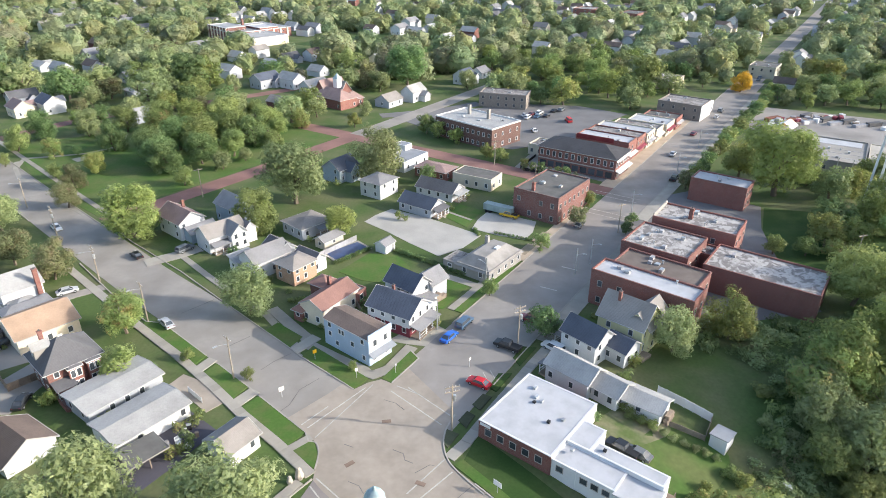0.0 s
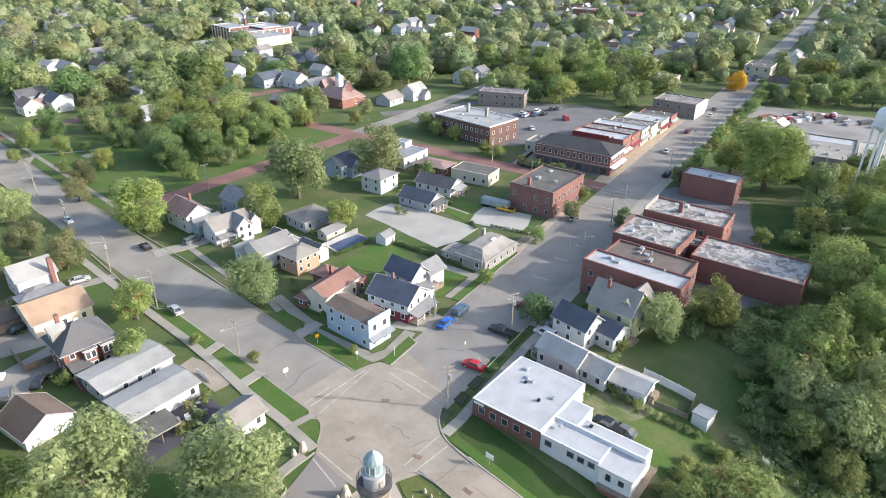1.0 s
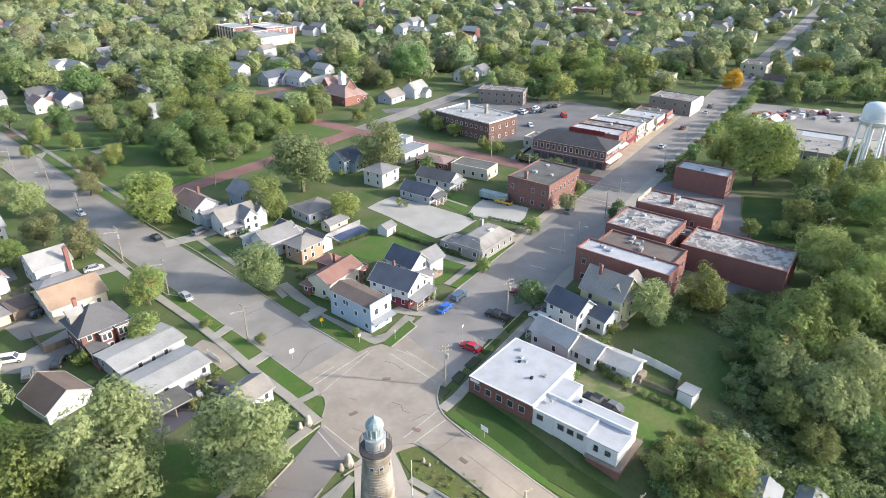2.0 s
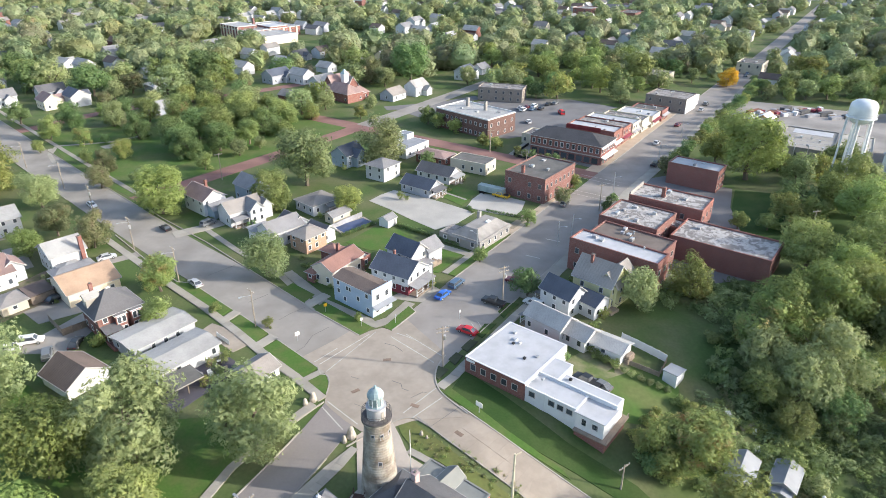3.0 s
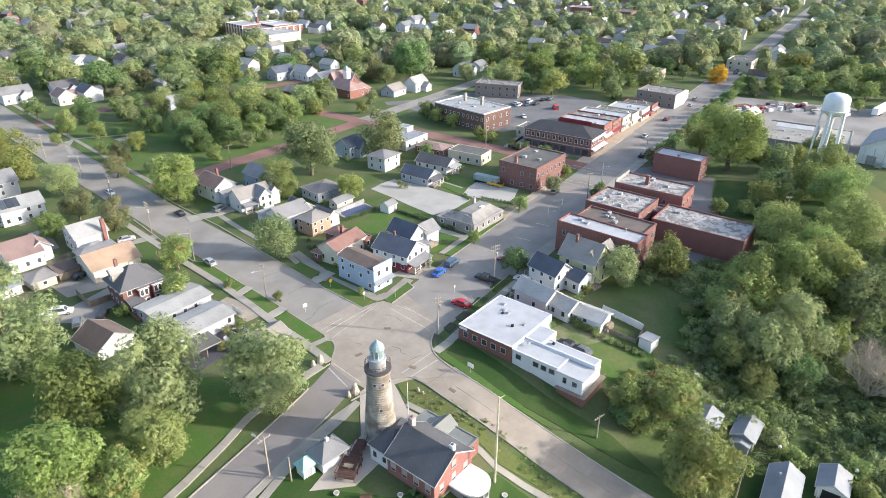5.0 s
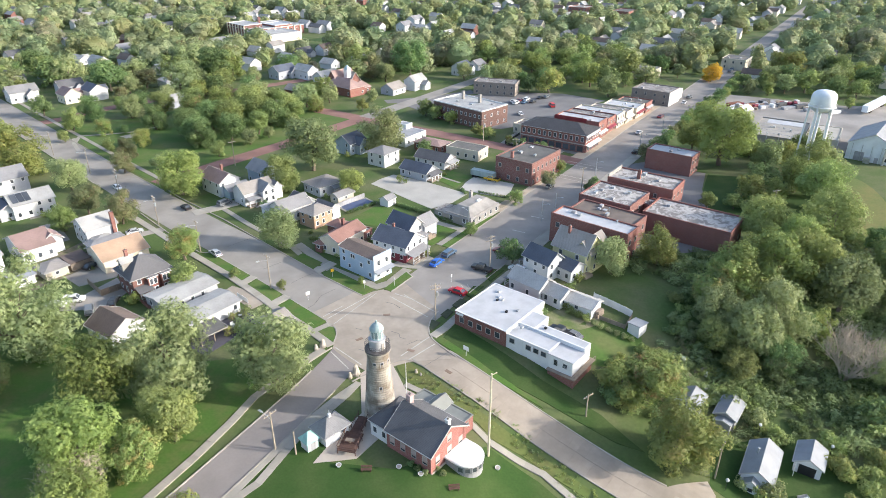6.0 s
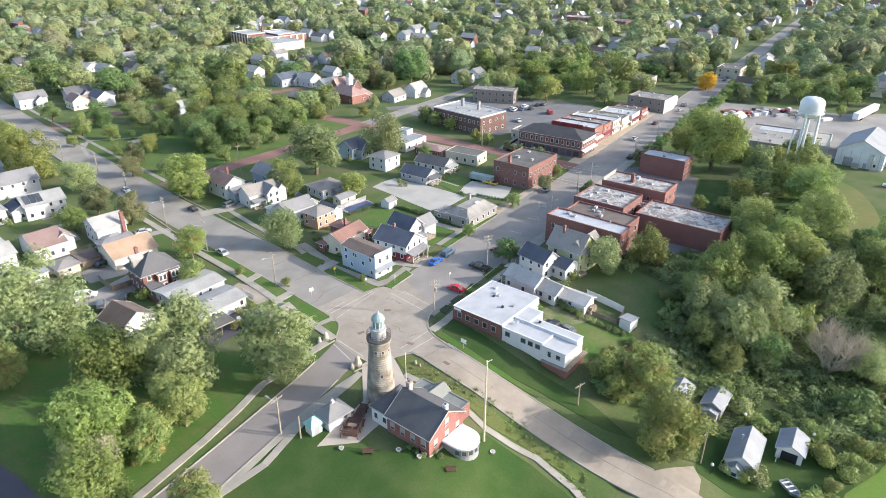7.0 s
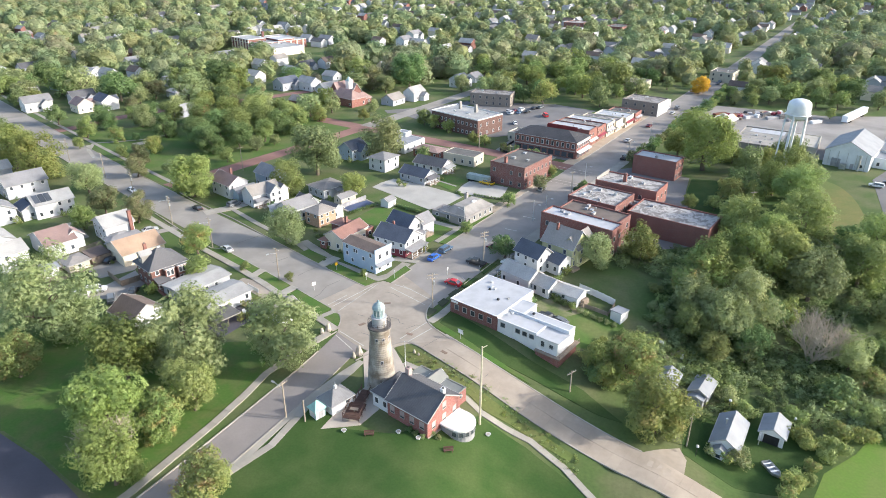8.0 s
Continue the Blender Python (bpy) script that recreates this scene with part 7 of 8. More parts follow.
chimney(b, 3.4, 0.2, 5.4, 7.9, BLIND, 0.9)
chimney(b, -5.3, 0.6, 6, 7.5, PLAINWHITE, 0.7)
b = house(15.3, -9.0, -36, "white round-ended pilot house with a flat white roof", "building", "pilot_house", None, 4)
out = [(-2.4, -2.9), (0.6, -2.9)] + [(0.6 + 2.9 * math.sin(radians(a)), -2.9 * math.cos(radians(a))) for a in range(15, 180, 15)] + [(0.6, 2.9), (-2.4, 2.9)]
part("wall", Shape().slab([(p[0] * 0.94, p[1] * 0.94) for p in out], -2.2, 1.9), GREYPAINT, b, "grey curved wall")
part("roof", Shape().slab(out, 1.9, 2.2).slab([(p[0] * 0.93, p[1] * 0.93) for p in out], 2.2, 2.26), mat("chalky_white_roof", (0.80, 0.79, 0.78), 0.8, 2.0, 0.12, 0.5, 0.12, 0.05), b, "chalky white flat roof")
for a in range(-75, 90, 25):
    window(b, 0.56 + 2.73 * math.cos(radians(a)), 2.73 * math.sin(radians(a)), 1.1, a, 0.8, 0.9, GREYPAINT)
b = house(-8.0, -5.2, 50, "small pale blue-grey hut with a grey hipped roof", "hut", "hut", None, 3)
block(b, 0, 0, 0, 4.9, 3.8, 2.6, 1.6, "hip", PLAINWHITE, G["grey"], (2, 1), 1, over=0.4, seed=133)
part("weathervane", Shape().box(0, 0, 4.2, 0.5, 0.5, 0.6).bar((0, 0, 4.8), (0, 0, 5.6), 0.06), TRIM, b)
b = house(-11.0, -8.2, 48, "small white kiosk with a teal pointed roof", "kiosk", "kiosk", None, 2)
part("wall", Shape().box(0, 0, -0.2, 2.1, 2.1, 2.3), PLAINWHITE, b)
part("roof", Shape().add([(-1.4, -1.4, 2.0), (1.4, -1.4, 2.0), (1.4, 1.4, 2.0), (-1.4, 1.4, 2.0), (-0.12, 0, 3.5), (0.12, 0, 3.5)], [(3, 2, 1, 0), (0, 1, 5, 4), (1, 2, 5), (2, 3, 4, 5), (3, 0, 4)]), TEAL, b)
part("corner_trim", Shape().box(-1.06, -1.06, -0.2, 0.12, 0.12, 2.2).box(1.06, -1.06, -0.2, 0.12, 0.12, 2.2), TEAL, b)
door(b, 0, -1.06, 0, -90, GREYPAINT)
tagged(part("flagpole", Shape().lathe([(0.09, 0), (0.05, 8.6)], 8), TRIM, None, "", pose(4.2, 4.8, 0)), "white flagpole beside the lighthouse", "flagpole")
tagged(part("mast", Shape().lathe([(0.22, 0), (0.14, 17.6)], 10).bar((0, 0, 17.3), (0.9, 0.5, 17.5), 0.12), PALEPOLE, None, "", pose(19.4, -6.4, height(19.4, -6.4))), "tall pale wooden mast on the lawn", "mast")


# ---- vehicles, poles and small things ----
CARMESH = {}


def car_shapes(kind):
    if kind in CARMESH:
        return CARMESH[kind]
    L, W = {"sedan": (4.6, 1.8), "suv": (4.9, 1.95), "pickup": (5.6, 2.0), "van": (5.2, 2.0)}[kind]
    prof = {"sedan": [(-L / 2, 0.35), (L / 2, 0.35), (L / 2, 0.72), (L / 2 - 0.9, 0.92), (-L / 2 + 0.7, 0.98), (-L / 2, 0.85)],
            "suv": [(-L / 2, 0.4), (L / 2, 0.4), (L / 2, 0.85), (L / 2 - 1.0, 1.05), (-L / 2 + 0.1, 1.08), (-L / 2, 0.95)],
            "pickup": [(-L / 2, 0.45), (L / 2, 0.45), (L / 2, 0.95), (L / 2 - 1.1, 1.1), (-L / 2, 1.1)],
            "van": [(-L / 2, 0.4), (L / 2, 0.4), (L / 2, 0.9), (L / 2 - 0.8, 1.15), (-L / 2, 1.15)]}[kind]
    cab = {"sedan": [(-1.75, 0.95), (1.25, 0.9), (0.55, 1.42), (-1.05, 1.42)], "suv": [(-2.35, 1.05), (1.3, 1.03), (0.7, 1.72), (-2.15, 1.72)],
           "pickup": [(-0.7, 1.08), (1.6, 1.08), (1.0, 1.75), (-0.55, 1.75)], "van": [(-2.6, 1.12), (1.8, 1.12), (1.1, 1.95), (-2.5, 1.95)]}[kind]

    def loft(p, w0, w1):
        n, s = len(p), Shape()
        z0, z1 = min(q[1] for q in p), max(q[1] for q in p)
        wid = lambda z: w0 + (w1 - w0) * (z - z0) / (z1 - z0)
        s.add([(x, -wid(z) / 2, z) for x, z in p] + [(x, wid(z) / 2, z) for x, z in p], [tuple(range(n)), tuple(range(n, 2 * n))[::-1]] + [(i, n + i, n + (i + 1) % n, (i + 1) % n) for i in range(n)])
        return s

    body = loft(prof, W, W - 0.12)
    top = [q for q in cab if q[1] > 1.3]
    roof = Shape().box((top[0][0] + top[1][0]) / 2, 0, top[0][1] - 0.02, abs(top[0][0] - top[1][0]) + 0.06, W - 0.5, 0.06)
    for x, z in ((cab[0], cab[3]), (cab[1], cab[2])):
        for sy in (-1, 1):
            roof.bar((x[0], sy * (W - 0.22) / 2, x[1]), (z[0], sy * (W - 0.52) / 2, z[1]), 0.1)
    wheel = Shape()
    n = 14
    wheel.add([(0.34 * math.cos(2 * math.pi * i / n), d, 0.34 + 0.34 * math.sin(2 * math.pi * i / n)) for d in (-0.11, 0.11) for i in range(n)],
              [tuple(range(n)), tuple(range(n, 2 * n))[::-1]] + [(i, n + i, n + (i + 1) % n, (i + 1) % n) for i in range(n)])
    rim = Shape().add([(0.2 * math.cos(2 * math.pi * i / n), d, 0.34 + 0.2 * math.sin(2 * math.pi * i / n)) for d in (-0.13, 0.13) for i in range(n)],
                      [tuple(range(n)), tuple(range(n, 2 * n))[::-1]] + [(i, n + i, n + (i + 1) % n, (i + 1) % n) for i in range(n)])
    bed = Shape().box(-1.75, 0, 0.85, 1.9, W - 0.35, 0.27) if kind == "pickup" else None
    CARMESH[kind] = (L, W, body.mesh("body", CAR["red"]), loft(cab, W - 0.14, W - 0.5).mesh("cabin_glass", GLASS), roof.mesh("roof", CAR["red"]), wheel.mesh("wheel", RUBBER), rim.mesh("rim", STEEL),
                     Shape().box(L / 2 - 0.02, 0, 0.62, 0.08, 0.35, 0.14).mesh("headlight", TRIM), Shape().box(-L / 2 + 0.02, 0, 0.7, 0.08, 0.3, 0.16).mesh("tail_light", CAR["maroon"]), bed.mesh("cargo_bed", BLACKMETAL) if bed else None)
    return CARMESH[kind]


def car(x, y, ang, colour="grey", kind="sedan", where="parked at the kerb", lift=0.1):
    L, W, body, glass, roof, wheel, rim, front, back, bed = car_shapes(kind)
    ob = thing("car" if kind != "pickup" else "pickup_truck", x, y, ang, height(x, y) + lift, colour + " " + {"suv": "sport utility car", "pickup": "pickup truck", "sedan": "saloon car", "van": "van"}[kind] + " " + where, "car")
    for nm, me in (("body", body), ("roof", roof)):
        o = part(nm, me, None, ob)
        o.material_slots[0].link = "OBJECT"
        o.material_slots[0].material = CAR[colour]
    part("cabin_glass", glass, None, ob)
    if bed:
        part("cargo_bed", bed, None, ob)
    for sx in (-1, 1):
        for sy in (-1, 1):
            w2 = part("wheel", wheel, None, ob, "", pose(sx * L * 0.31, sy * (W / 2 - 0.08), 0))
            if y < 130:
                part("rim", rim, None, w2)
    for sy in (-0.62, 0.62):
        part("headlight", front, None, ob, "", pose(0, sy, 0))
        part("tail_light", back, None, ob, "", pose(0, sy, 0))
    return ob


for x, y, a, c, k in ((12.4, 44.6, 149, "red", "sedan"), (6.4, 59.2, 59, "blue", "sedan"), (9.4, 64.6, 60, "steel", "suv"), (18.2, 56.6, 150, "black", "pickup"), (23.6, 66.6, 150, "maroon", "suv"), (41.0, 116.6, 60, "grey", "sedan"), (84.6, 182.2, 59, "silver", "sedan"),
                      (100, 209, 59, "maroon", "sedan"), (123.6, 247.4, 59, "grey", "suv"), (118, 236, 59, "silver", "sedan"), (167, 316, 59, "grey", "sedan"), (170, 322, 59, "steel", "sedan"), (174, 331, 59, "white", "sedan"), (54, 104, 59, "black", "suv"), (78, 156, 59, "black", "pickup")):
    car(x, y, a, c, k, "parked along the main street")
for x, y, a, c, k in ((-74, 91.6, 138, "black", "sedan"), (-53.2, 61.2, 138, "silver", "sedan"), (-103.8, 106.9, 318, "white", "sedan"), (-63.2, 95.8, 60, "grey", "suv")):
    car(x, y, a, c, k, "on the west street")
for x, y, a, c, k in ((-77.6, 35.6, 20, "white", "suv"), (-67.9, 35.3, 100, "black", "sedan"), (-71.5, 31.3, 120, "grey", "suv"), (-82.6, 52.4, 70, "black", "sedan"), (-81.4, 73.2, 40, "silver", "sedan"), (-80.4, 32.8, 20, "white", "sedan"), (35.6, 29.6, 140, "black", "pickup"), (27.3, 56.5, 140, "white", "suv"), (38, 29, 140, "grey", "sedan")):
    car(x, y, a, c, k, "parked behind a house", 0.08)
for k in range(14):
    x, y = ((18 + 4.2 * k, 224 + 1.6 * k) if k < 7 else (30 + 3.5 * (k - 7), 232 + 2.0 * (k - 7)))
    if k % 4 != 3:
        car(x, y, 60 + 3 * (k % 3), ("black", "grey", "silver", "maroon", "white", "steel")[k % 6], ("sedan", "suv", "sedan")[k % 3], "in the parking lot", 0.08)
car(52, 226, 100, "red", "van", "in the parking lot", 0.08)
car(21.6, 122.2, 150, "yellow", "pickup", "on the gravel lot", 0.08)
car(36, 210, 100, "white", "sedan", "in the parking lot", 0.08)
for k in range(9):
    car(163 + 7 * (k % 5), 128 + 4 * (k % 5) - 17 * (k // 5), 147, ("white", "grey", "silver", "black")[k % 4], "suv" if k % 3 == 0 else "sedan", "in the factory parking lot", 0.08)
b = thing("trailer", 18.6, 124.6, 150, None, "teal box trailer parked beside the gravel lot", "trailer")
part("body", Shape().box(0, 0, 0.9, 9.0, 2.4, 1.9), mat("teal_paint", (0.30, 0.37, 0.37), 0.5, 3, 0.2, 0.5), b)
for k in (-3, 2.6, 3.6):
    part("wheel", Shape().box(k, 0, 0, 0.8, 2.2, 0.95), RUBBER, b)
b = thing("trailer", 207, 231, 46, None, "long white freight trailer in the factory yard", "trailer")
part("body", Shape().box(0, 0, 1.1, 30, 2.6, 3.0), TANK, b)
for k in (-10, -8, 8, 10):
    part("wheel", Shape().box(k, 0, 0, 1.0, 2.4, 1.1), RUBBER, b)
for k in range(26):
    rk = random.Random(k)
    x = 136 + rk.uniform(0, 40)
    y = 228 + 0.18 * (x - 136) + rk.uniform(-6, 6)
    ob = thing("crate", x, y, rk.uniform(0, 90), None, ("rusty", "grey", "pale", "dark")[k % 4] + " stacked crate in the factory yard", "crate", "crates in the yard")
    part("box", Shape().box(0, 0, 0, rk.uniform(1.5, 5), rk.uniform(1.2, 2.4), rk.uniform(0.8, 2.0)), (MAROON, GREYPAINT, TRIM, WOOD)[k % 4], ob)
    part("pallet", Shape().box(0, 0, 0, 1.4, 1.2, 0.14), WOOD, ob)


def pole(x, y, ang, h=9.5, arms=1, lamp=True, label="weathered wooden utility pole", metal=False, reach=2.2):
    ob = thing("utility_pole" if arms else "street_lamp", x, y, ang, None, label, "utility pole" if arms else "street lamp")
    part("post", Shape().lathe([(0.17, -0.3), (0.11, h)], 8), STEEL if metal else POLEWOOD, ob)
    for k in range(arms):
        part("crossarm", Shape().box(0, 0, h - 0.6 - 0.9 * k, 2.6, 0.12, 0.14), POLEWOOD, ob)
        for i in (-1.15, -0.55, 0.55, 1.15):
            part("insulator", Shape().box(i, 0, h - 0.46 - 0.9 * k, 0.1, 0.1, 0.22), STEEL, ob)
    if lamp:
        part("lamp_arm", Shape().bar((0, 0, h - 1.6), (0, -reach, h - 1.0), 0.08), STEEL, ob)
        part("lamp_head", Shape().box(0, -reach - 0.3, h - 1.12, 0.35, 0.8, 0.18), STEEL, ob)
    if arms > 1:
        part("transformer", Shape().lathe([(0.28, h - 3.2), (0.28, h - 2.2)], 10, 0.4, 0), STEEL, ob)
    return ob


for x, y, a, h, n, l in ((7.8, 32.4, 20, 9.6, 2, False), (20.2, 56.8, 30, 10, 2, False), (-33.2, 44.2, -40, 9.5, 1, True), (-77, 79, -40, 9.5, 2, True), (-100, 101, -40, 9.5, 2, False), (-58, 62.8, -40, 9.5, 1, True), (30.6, 143, 0, 9, 1, False), (18.6, 168, 0, 9, 1, False),
                         (51, 112.6, 30, 9, 1, False), (-72.5, 132.4, 40, 9.5, 1, False), (-16.7, -9.2, -122, 8.2, 1, True), (38.1, 6.9, 40, 5.4, 1, False), (59.6, -3.7, 50, 8, 1, False), (-121, 121, -40, 9.5, 1, True), (-146, 140, -40, 9.5, 1, True), (106, 96, 20, 9, 1, False)):
    pole(x, y, a, h, n, l)
for x, y, a in ((14.2, 82.5, -120), (80.8, 162.6, 60), (40.5, 94, 60), (3.8, 62.5, -120), (58, 128, 60), (97, 192, 60), (36, 88.5, 60)):
    pole(x, y, a, 7, 0, True, "grey metal street lamp at the kerb", True, 1.6)
tagged(part("post", Shape().lathe([(0.16, 0), (0.14, 5.0)], 8), POLEWOOD, None, "", pose(-12.9, -10.1, 0)), "short bare wooden post on the lawn", "post")
tagged(part("post", Shape().lathe([(0.15, 0), (0.12, 7.0)], 8), POLEWOOD, None, "", pose(103, 92, height(103, 92), 6, 8, 0)), "leaning grey wooden pole in the clearing", "post")

# rocks, signs, benches and planters
rock = Shape()
rr = random.Random(3)
rock.lathe([(0.75, -0.1), (0.85, 0.5), (0.6, 1.2), (0.45, 1.9), (0.15, 2.3)], 9)
rock.v = [(x * rr.uniform(0.85, 1.15), y * rr.uniform(0.85, 1.15), z * rr.uniform(0.92, 1.08)) for x, y, z in rock.v]
rm = rock.mesh("boulder", ROCK)
for x, y, s in ((-6.6, 11.9, 1.0), (-7.6, 10.8, 0.6), (-15.2, 20.9, 0.85), (-16.4, 19.8, 0.6), (5.2, 13.2, 0.4), (6.2, 12.4, 0.3)):
    tagged(part("boulder", rm, None, None, "", pose(x, y, height(x, y), 0, 0, 40 * s) @ Matrix.Scale(s, 4)), "upright pale boulder at the street corner", "boulder")
for x, y, a, w2, h, c, lab in ((15.0, 19.3, -40, 1.5, 1.0, TRIM, "white sign board standing on the lawn"), (-19.4, 50.9, 40, 0.8, 0.8, CAR["yellow"], "yellow street sign on a post"), (-22.8, 39.4, 40, 1.0, 0.9, TRIM, "white street sign at the kerb"), (-10.4, 45.6, 30, 0.5, 0.7, TRIM, "white street sign at the corner"),
                               (10.6, 50.0, 60, 0.5, 0.6, TRIM, "white street sign at the kerb"), (-3.3, 47.4, 60, 0.5, 0.7, GREYPAINT, "grey street sign at the corner")):
    ob = thing("sign", x, y, a, None, lab, "sign")
    part("post", Shape().box(0, 0, 0, 0.09, 0.09, 2.0), STEEL, ob)
    part("board", Shape().box(0, -0.07, 2.0 - h / 2, w2, 0.05, h), c, ob)


def bench(x, y, ang, material, label):
    ob = thing("bench", x, y, ang, height(x, y) + 0.07, label, "bench")
    for k in range(3):
        part("slat", Shape().box(0, -0.2 + 0.2 * k, 0.45, 1.8, 0.16, 0.06), material, ob)
    for sx in (-0.7, 0.7):
        part("leg", Shape().box(sx, 0, 0, 0.1, 0.5, 0.45), material, ob)
    part("backrest", Shape().box(0, 0.32, 0.6, 1.8, 0.06, 0.4), material, ob)


bench(13.9, -15.2, 10, DECKWOOD, "dark reddish-brown wooden bench on the lawn")
bench(-0.5, -13.2, 5, DECKWOOD, "brown wooden bench on the lawn")
for x, y in ((-5.2, -12.4), (4.7, -12.2), (8.4, -13.4), (21.0, -8.6)):
    ob = thing("planter", x, y, 0, height(x, y) + 0.07, "round white planter on the lawn", "planter")
    part("bowl", Shape().lathe([(0.3, 0), (0.42, 0.35), (0.48, 0.4), (0.4, 0.4), (0.34, 0.33)], 16), TRIM, ob)
    part("soil", Shape().lathe([(0.3, 0.2), (0.38, 0.37)], 12), ROCK, ob)
b = thing("deck", -3.7, -5.2, -9, 0.1, "dark brown wooden deck and ramp beside the museum", "deck")
for k in range(24):
    part("plank", Shape().box(0, 4.6 - 0.4 * k, 0.75 if k > 11 else 0.75 - 0.05 * (11 - k), 1.9 if k < 12 else 3.2, 0.36, 0.06), DECKWOOD, b)
for sx in (-1.25, 1.25):
    for k in range(6):
        part("rail_post", Shape().box(sx * (0.74 if k < 3 else 1.24), 4.4 - 1.8 * k, 0, 0.1, 0.1, 1.8), DECKWOOD, b)
    part("handrail", Shape().bar((sx * 0.74, 4.5, 1.3), (sx * 0.74, -0.2, 1.8), 0.1).bar((sx * 1.24, -0.2, 1.8), (sx * 1.24, -4.8, 1.8), 0.1), DECKWOOD, b)
part("end_rail", Shape().bar((-1.55, -4.8, 1.8), (1.55, -4.8, 1.8), 0.1).bar((-1.55, -4.8, 1.3), (1.55, -4.8, 1.3), 0.08), DECKWOOD, b)
part("table", Shape().box(0, -2.6, 1.4, 1.6, 0.8, 0.06).box(0, -2.6, 0.8, 0.2, 0.2, 0.6), WOOD, b)
b = thing("pool", -21.4, 97.8, 45, 0.1, "blue covered swimming pool with a pale paved edge", "pool")
part("edge", Shape().box(0, 0, -0.1, 11.4, 6.2, 0.2), WALK, b)
part("water", Shape().box(0, 0, -0.05, 10.0, 4.8, 0.2), POOL, b, "dark blue pool cover")


def fence(pts, h, material, label, spacing=1.8):
    ob = thing("fence", pts[0][0], pts[0][1], 0, 0, label, "fence")
    ob.location = (0, 0, 0)
    for (x0, y0), (x1, y1) in zip(pts, pts[1:]):
        n = max(1, round(math.hypot(x1 - x0, y1 - y0) / spacing))
        for i in range(n):
            a, c = (x0 + (x1 - x0) * i / n, y0 + (y1 - y0) * i / n), (x0 + (x1 - x0) * (i + 1) / n, y0 + (y1 - y0) * (i + 1) / n)
            part("panel", Shape().add([(*a, height(*a) + 0.1), (*c, height(*c) + 0.1), (*c, height(*c) + h), (*a, height(*a) + h)] + [(a[0] + 0.05, a[1] + 0.03, height(*a) + 0.1), (c[0] + 0.05, c[1] + 0.03, height(*c) + 0.1), (c[0] + 0.05, c[1] + 0.03, height(*c) + h), (a[0] + 0.05, a[1] + 0.03, height(*a) + h)],
                                      [(0, 1, 2, 3), (7, 6, 5, 4), (0, 4, 5, 1), (1, 5, 6, 2), (2, 6, 7, 3), (3, 7, 4, 0)]), material, ob)
            part("post", Shape().box(a[0], a[1], height(*a) - 0.2, 0.14, 0.14, h + 0.3), material, ob)
    return ob


fence([(44.7, 43.8), (52.6, 37.8)], 1.9, PLAINWHITE, "long white board fence behind the garage")
fence([(52.6, 37.8), (50.2, 33.6), (44.8, 36.0)], 1.2, WOOD, "grey wooden yard fence")
fence([(-14.5, 62.5), (-17.2, 59.8)], 1.6, WOOD, "brown board fence between the houses")
fence([(-9.8, 60.8), (-15, 72.0)], 1.6, WOOD, "brown board fence between the houses")
fence([(-27.8, 93.4), (-20, 104.2)], 1.7, GREYPAINT, "grey board fence beside the pool")
fence([(-66.5, 45.5), (-72.5, 38.5), (-79, 44)], 1.7, WOOD, "brown board fence behind the house")
fence([(-40, 40.0), (-36.5, 37.2)], 1.2, PLAINWHITE, "white picket fence beside the house")
for k in range(20):
    shrub(-8.6 + 0.92 * k, 98.4 - 0.62 * k, 0.95, "dark", 0.9, " in the hedge beside the gravel lot")
for k in range(14):
    shrub(11.6 + 0.25 * k + (0.9 * k if k > 4 else 0), 113.2 - 1.0 * k + (0.5 * k if k > 4 else 0), 0.7, "dark", 0.8, " in the hedge between the lots")
b = thing("boat", 74.4, -7.7, -75, None, "small open aluminium boat lying on the grass", "boat")
part("hull", Shape().add([(-1.9, -0.8, 0.2), (1.2, -0.8, 0.2), (2.2, 0, 0.25), (1.2, 0.8, 0.2), (-1.9, 0.8, 0.2), (-1.9, -0.95, 0.85), (1.3, -0.95, 0.9), (2.6, 0, 1.0), (1.3, 0.95, 0.9), (-1.9, 0.95, 0.85)],
                         [(4, 3, 2, 1, 0), (0, 1, 6, 5), (1, 2, 7, 6), (2, 3, 8, 7), (3, 4, 9, 8), (4, 0, 5, 9)]), STEEL, b)
for k in (-1.2, -0.2, 0.8):
    part("thwart", Shape().box(k, 0, 0.7, 0.3, 1.7, 0.06), TRIM, b)
for x, y in ((72.4, 9.8), (83.6, 4.6), (60.6, -6.2)):
    ob = thing("globe_lamp", x, y, 0, None, "white globe garden lamp on a thin post", "lamp")
    part("post", Shape().lathe([(0.06, 0), (0.05, 2.2)], 6), BLACKMETAL, ob)
    part("globe", Shape().lathe([(0.05, 2.2), (0.25, 2.3), (0.33, 2.5), (0.25, 2.72), (0.05, 2.82)], 12), TRIM, ob, smooth=True)
for k in range(8):
    rk = random.Random(60 + k)
    ob = thing("yard_clutter", 66 + rk.uniform(-5, 5), 24 + rk.uniform(-8, 6), rk.uniform(0, 90), None, "pale weathered piece of yard clutter", "clutter")
    part("board", Shape().box(0, 0, 0, rk.uniform(0.8, 1.8), rk.uniform(0.5, 1.0), rk.uniform(0.3, 0.8)), TRIM if k % 2 else WOOD, ob)


for a, c in (((27.5, 164.5), (34.0, 178.0)), ((28.5, 162.5), (46.5, 153.2))):
    fence([a, c], 1.1, BLACKMETAL, "dark iron railing beside the corner building", 1.6)
for k in range(7):
    x, y = 28.8 + 2.7 * k, 163.4 - 1.45 * k
    tree(x, y, 1.3 + 0.3 * (k % 3), ("brown", "green", "dark")[k % 3], True, 1.2, "small street trees", " by the street")

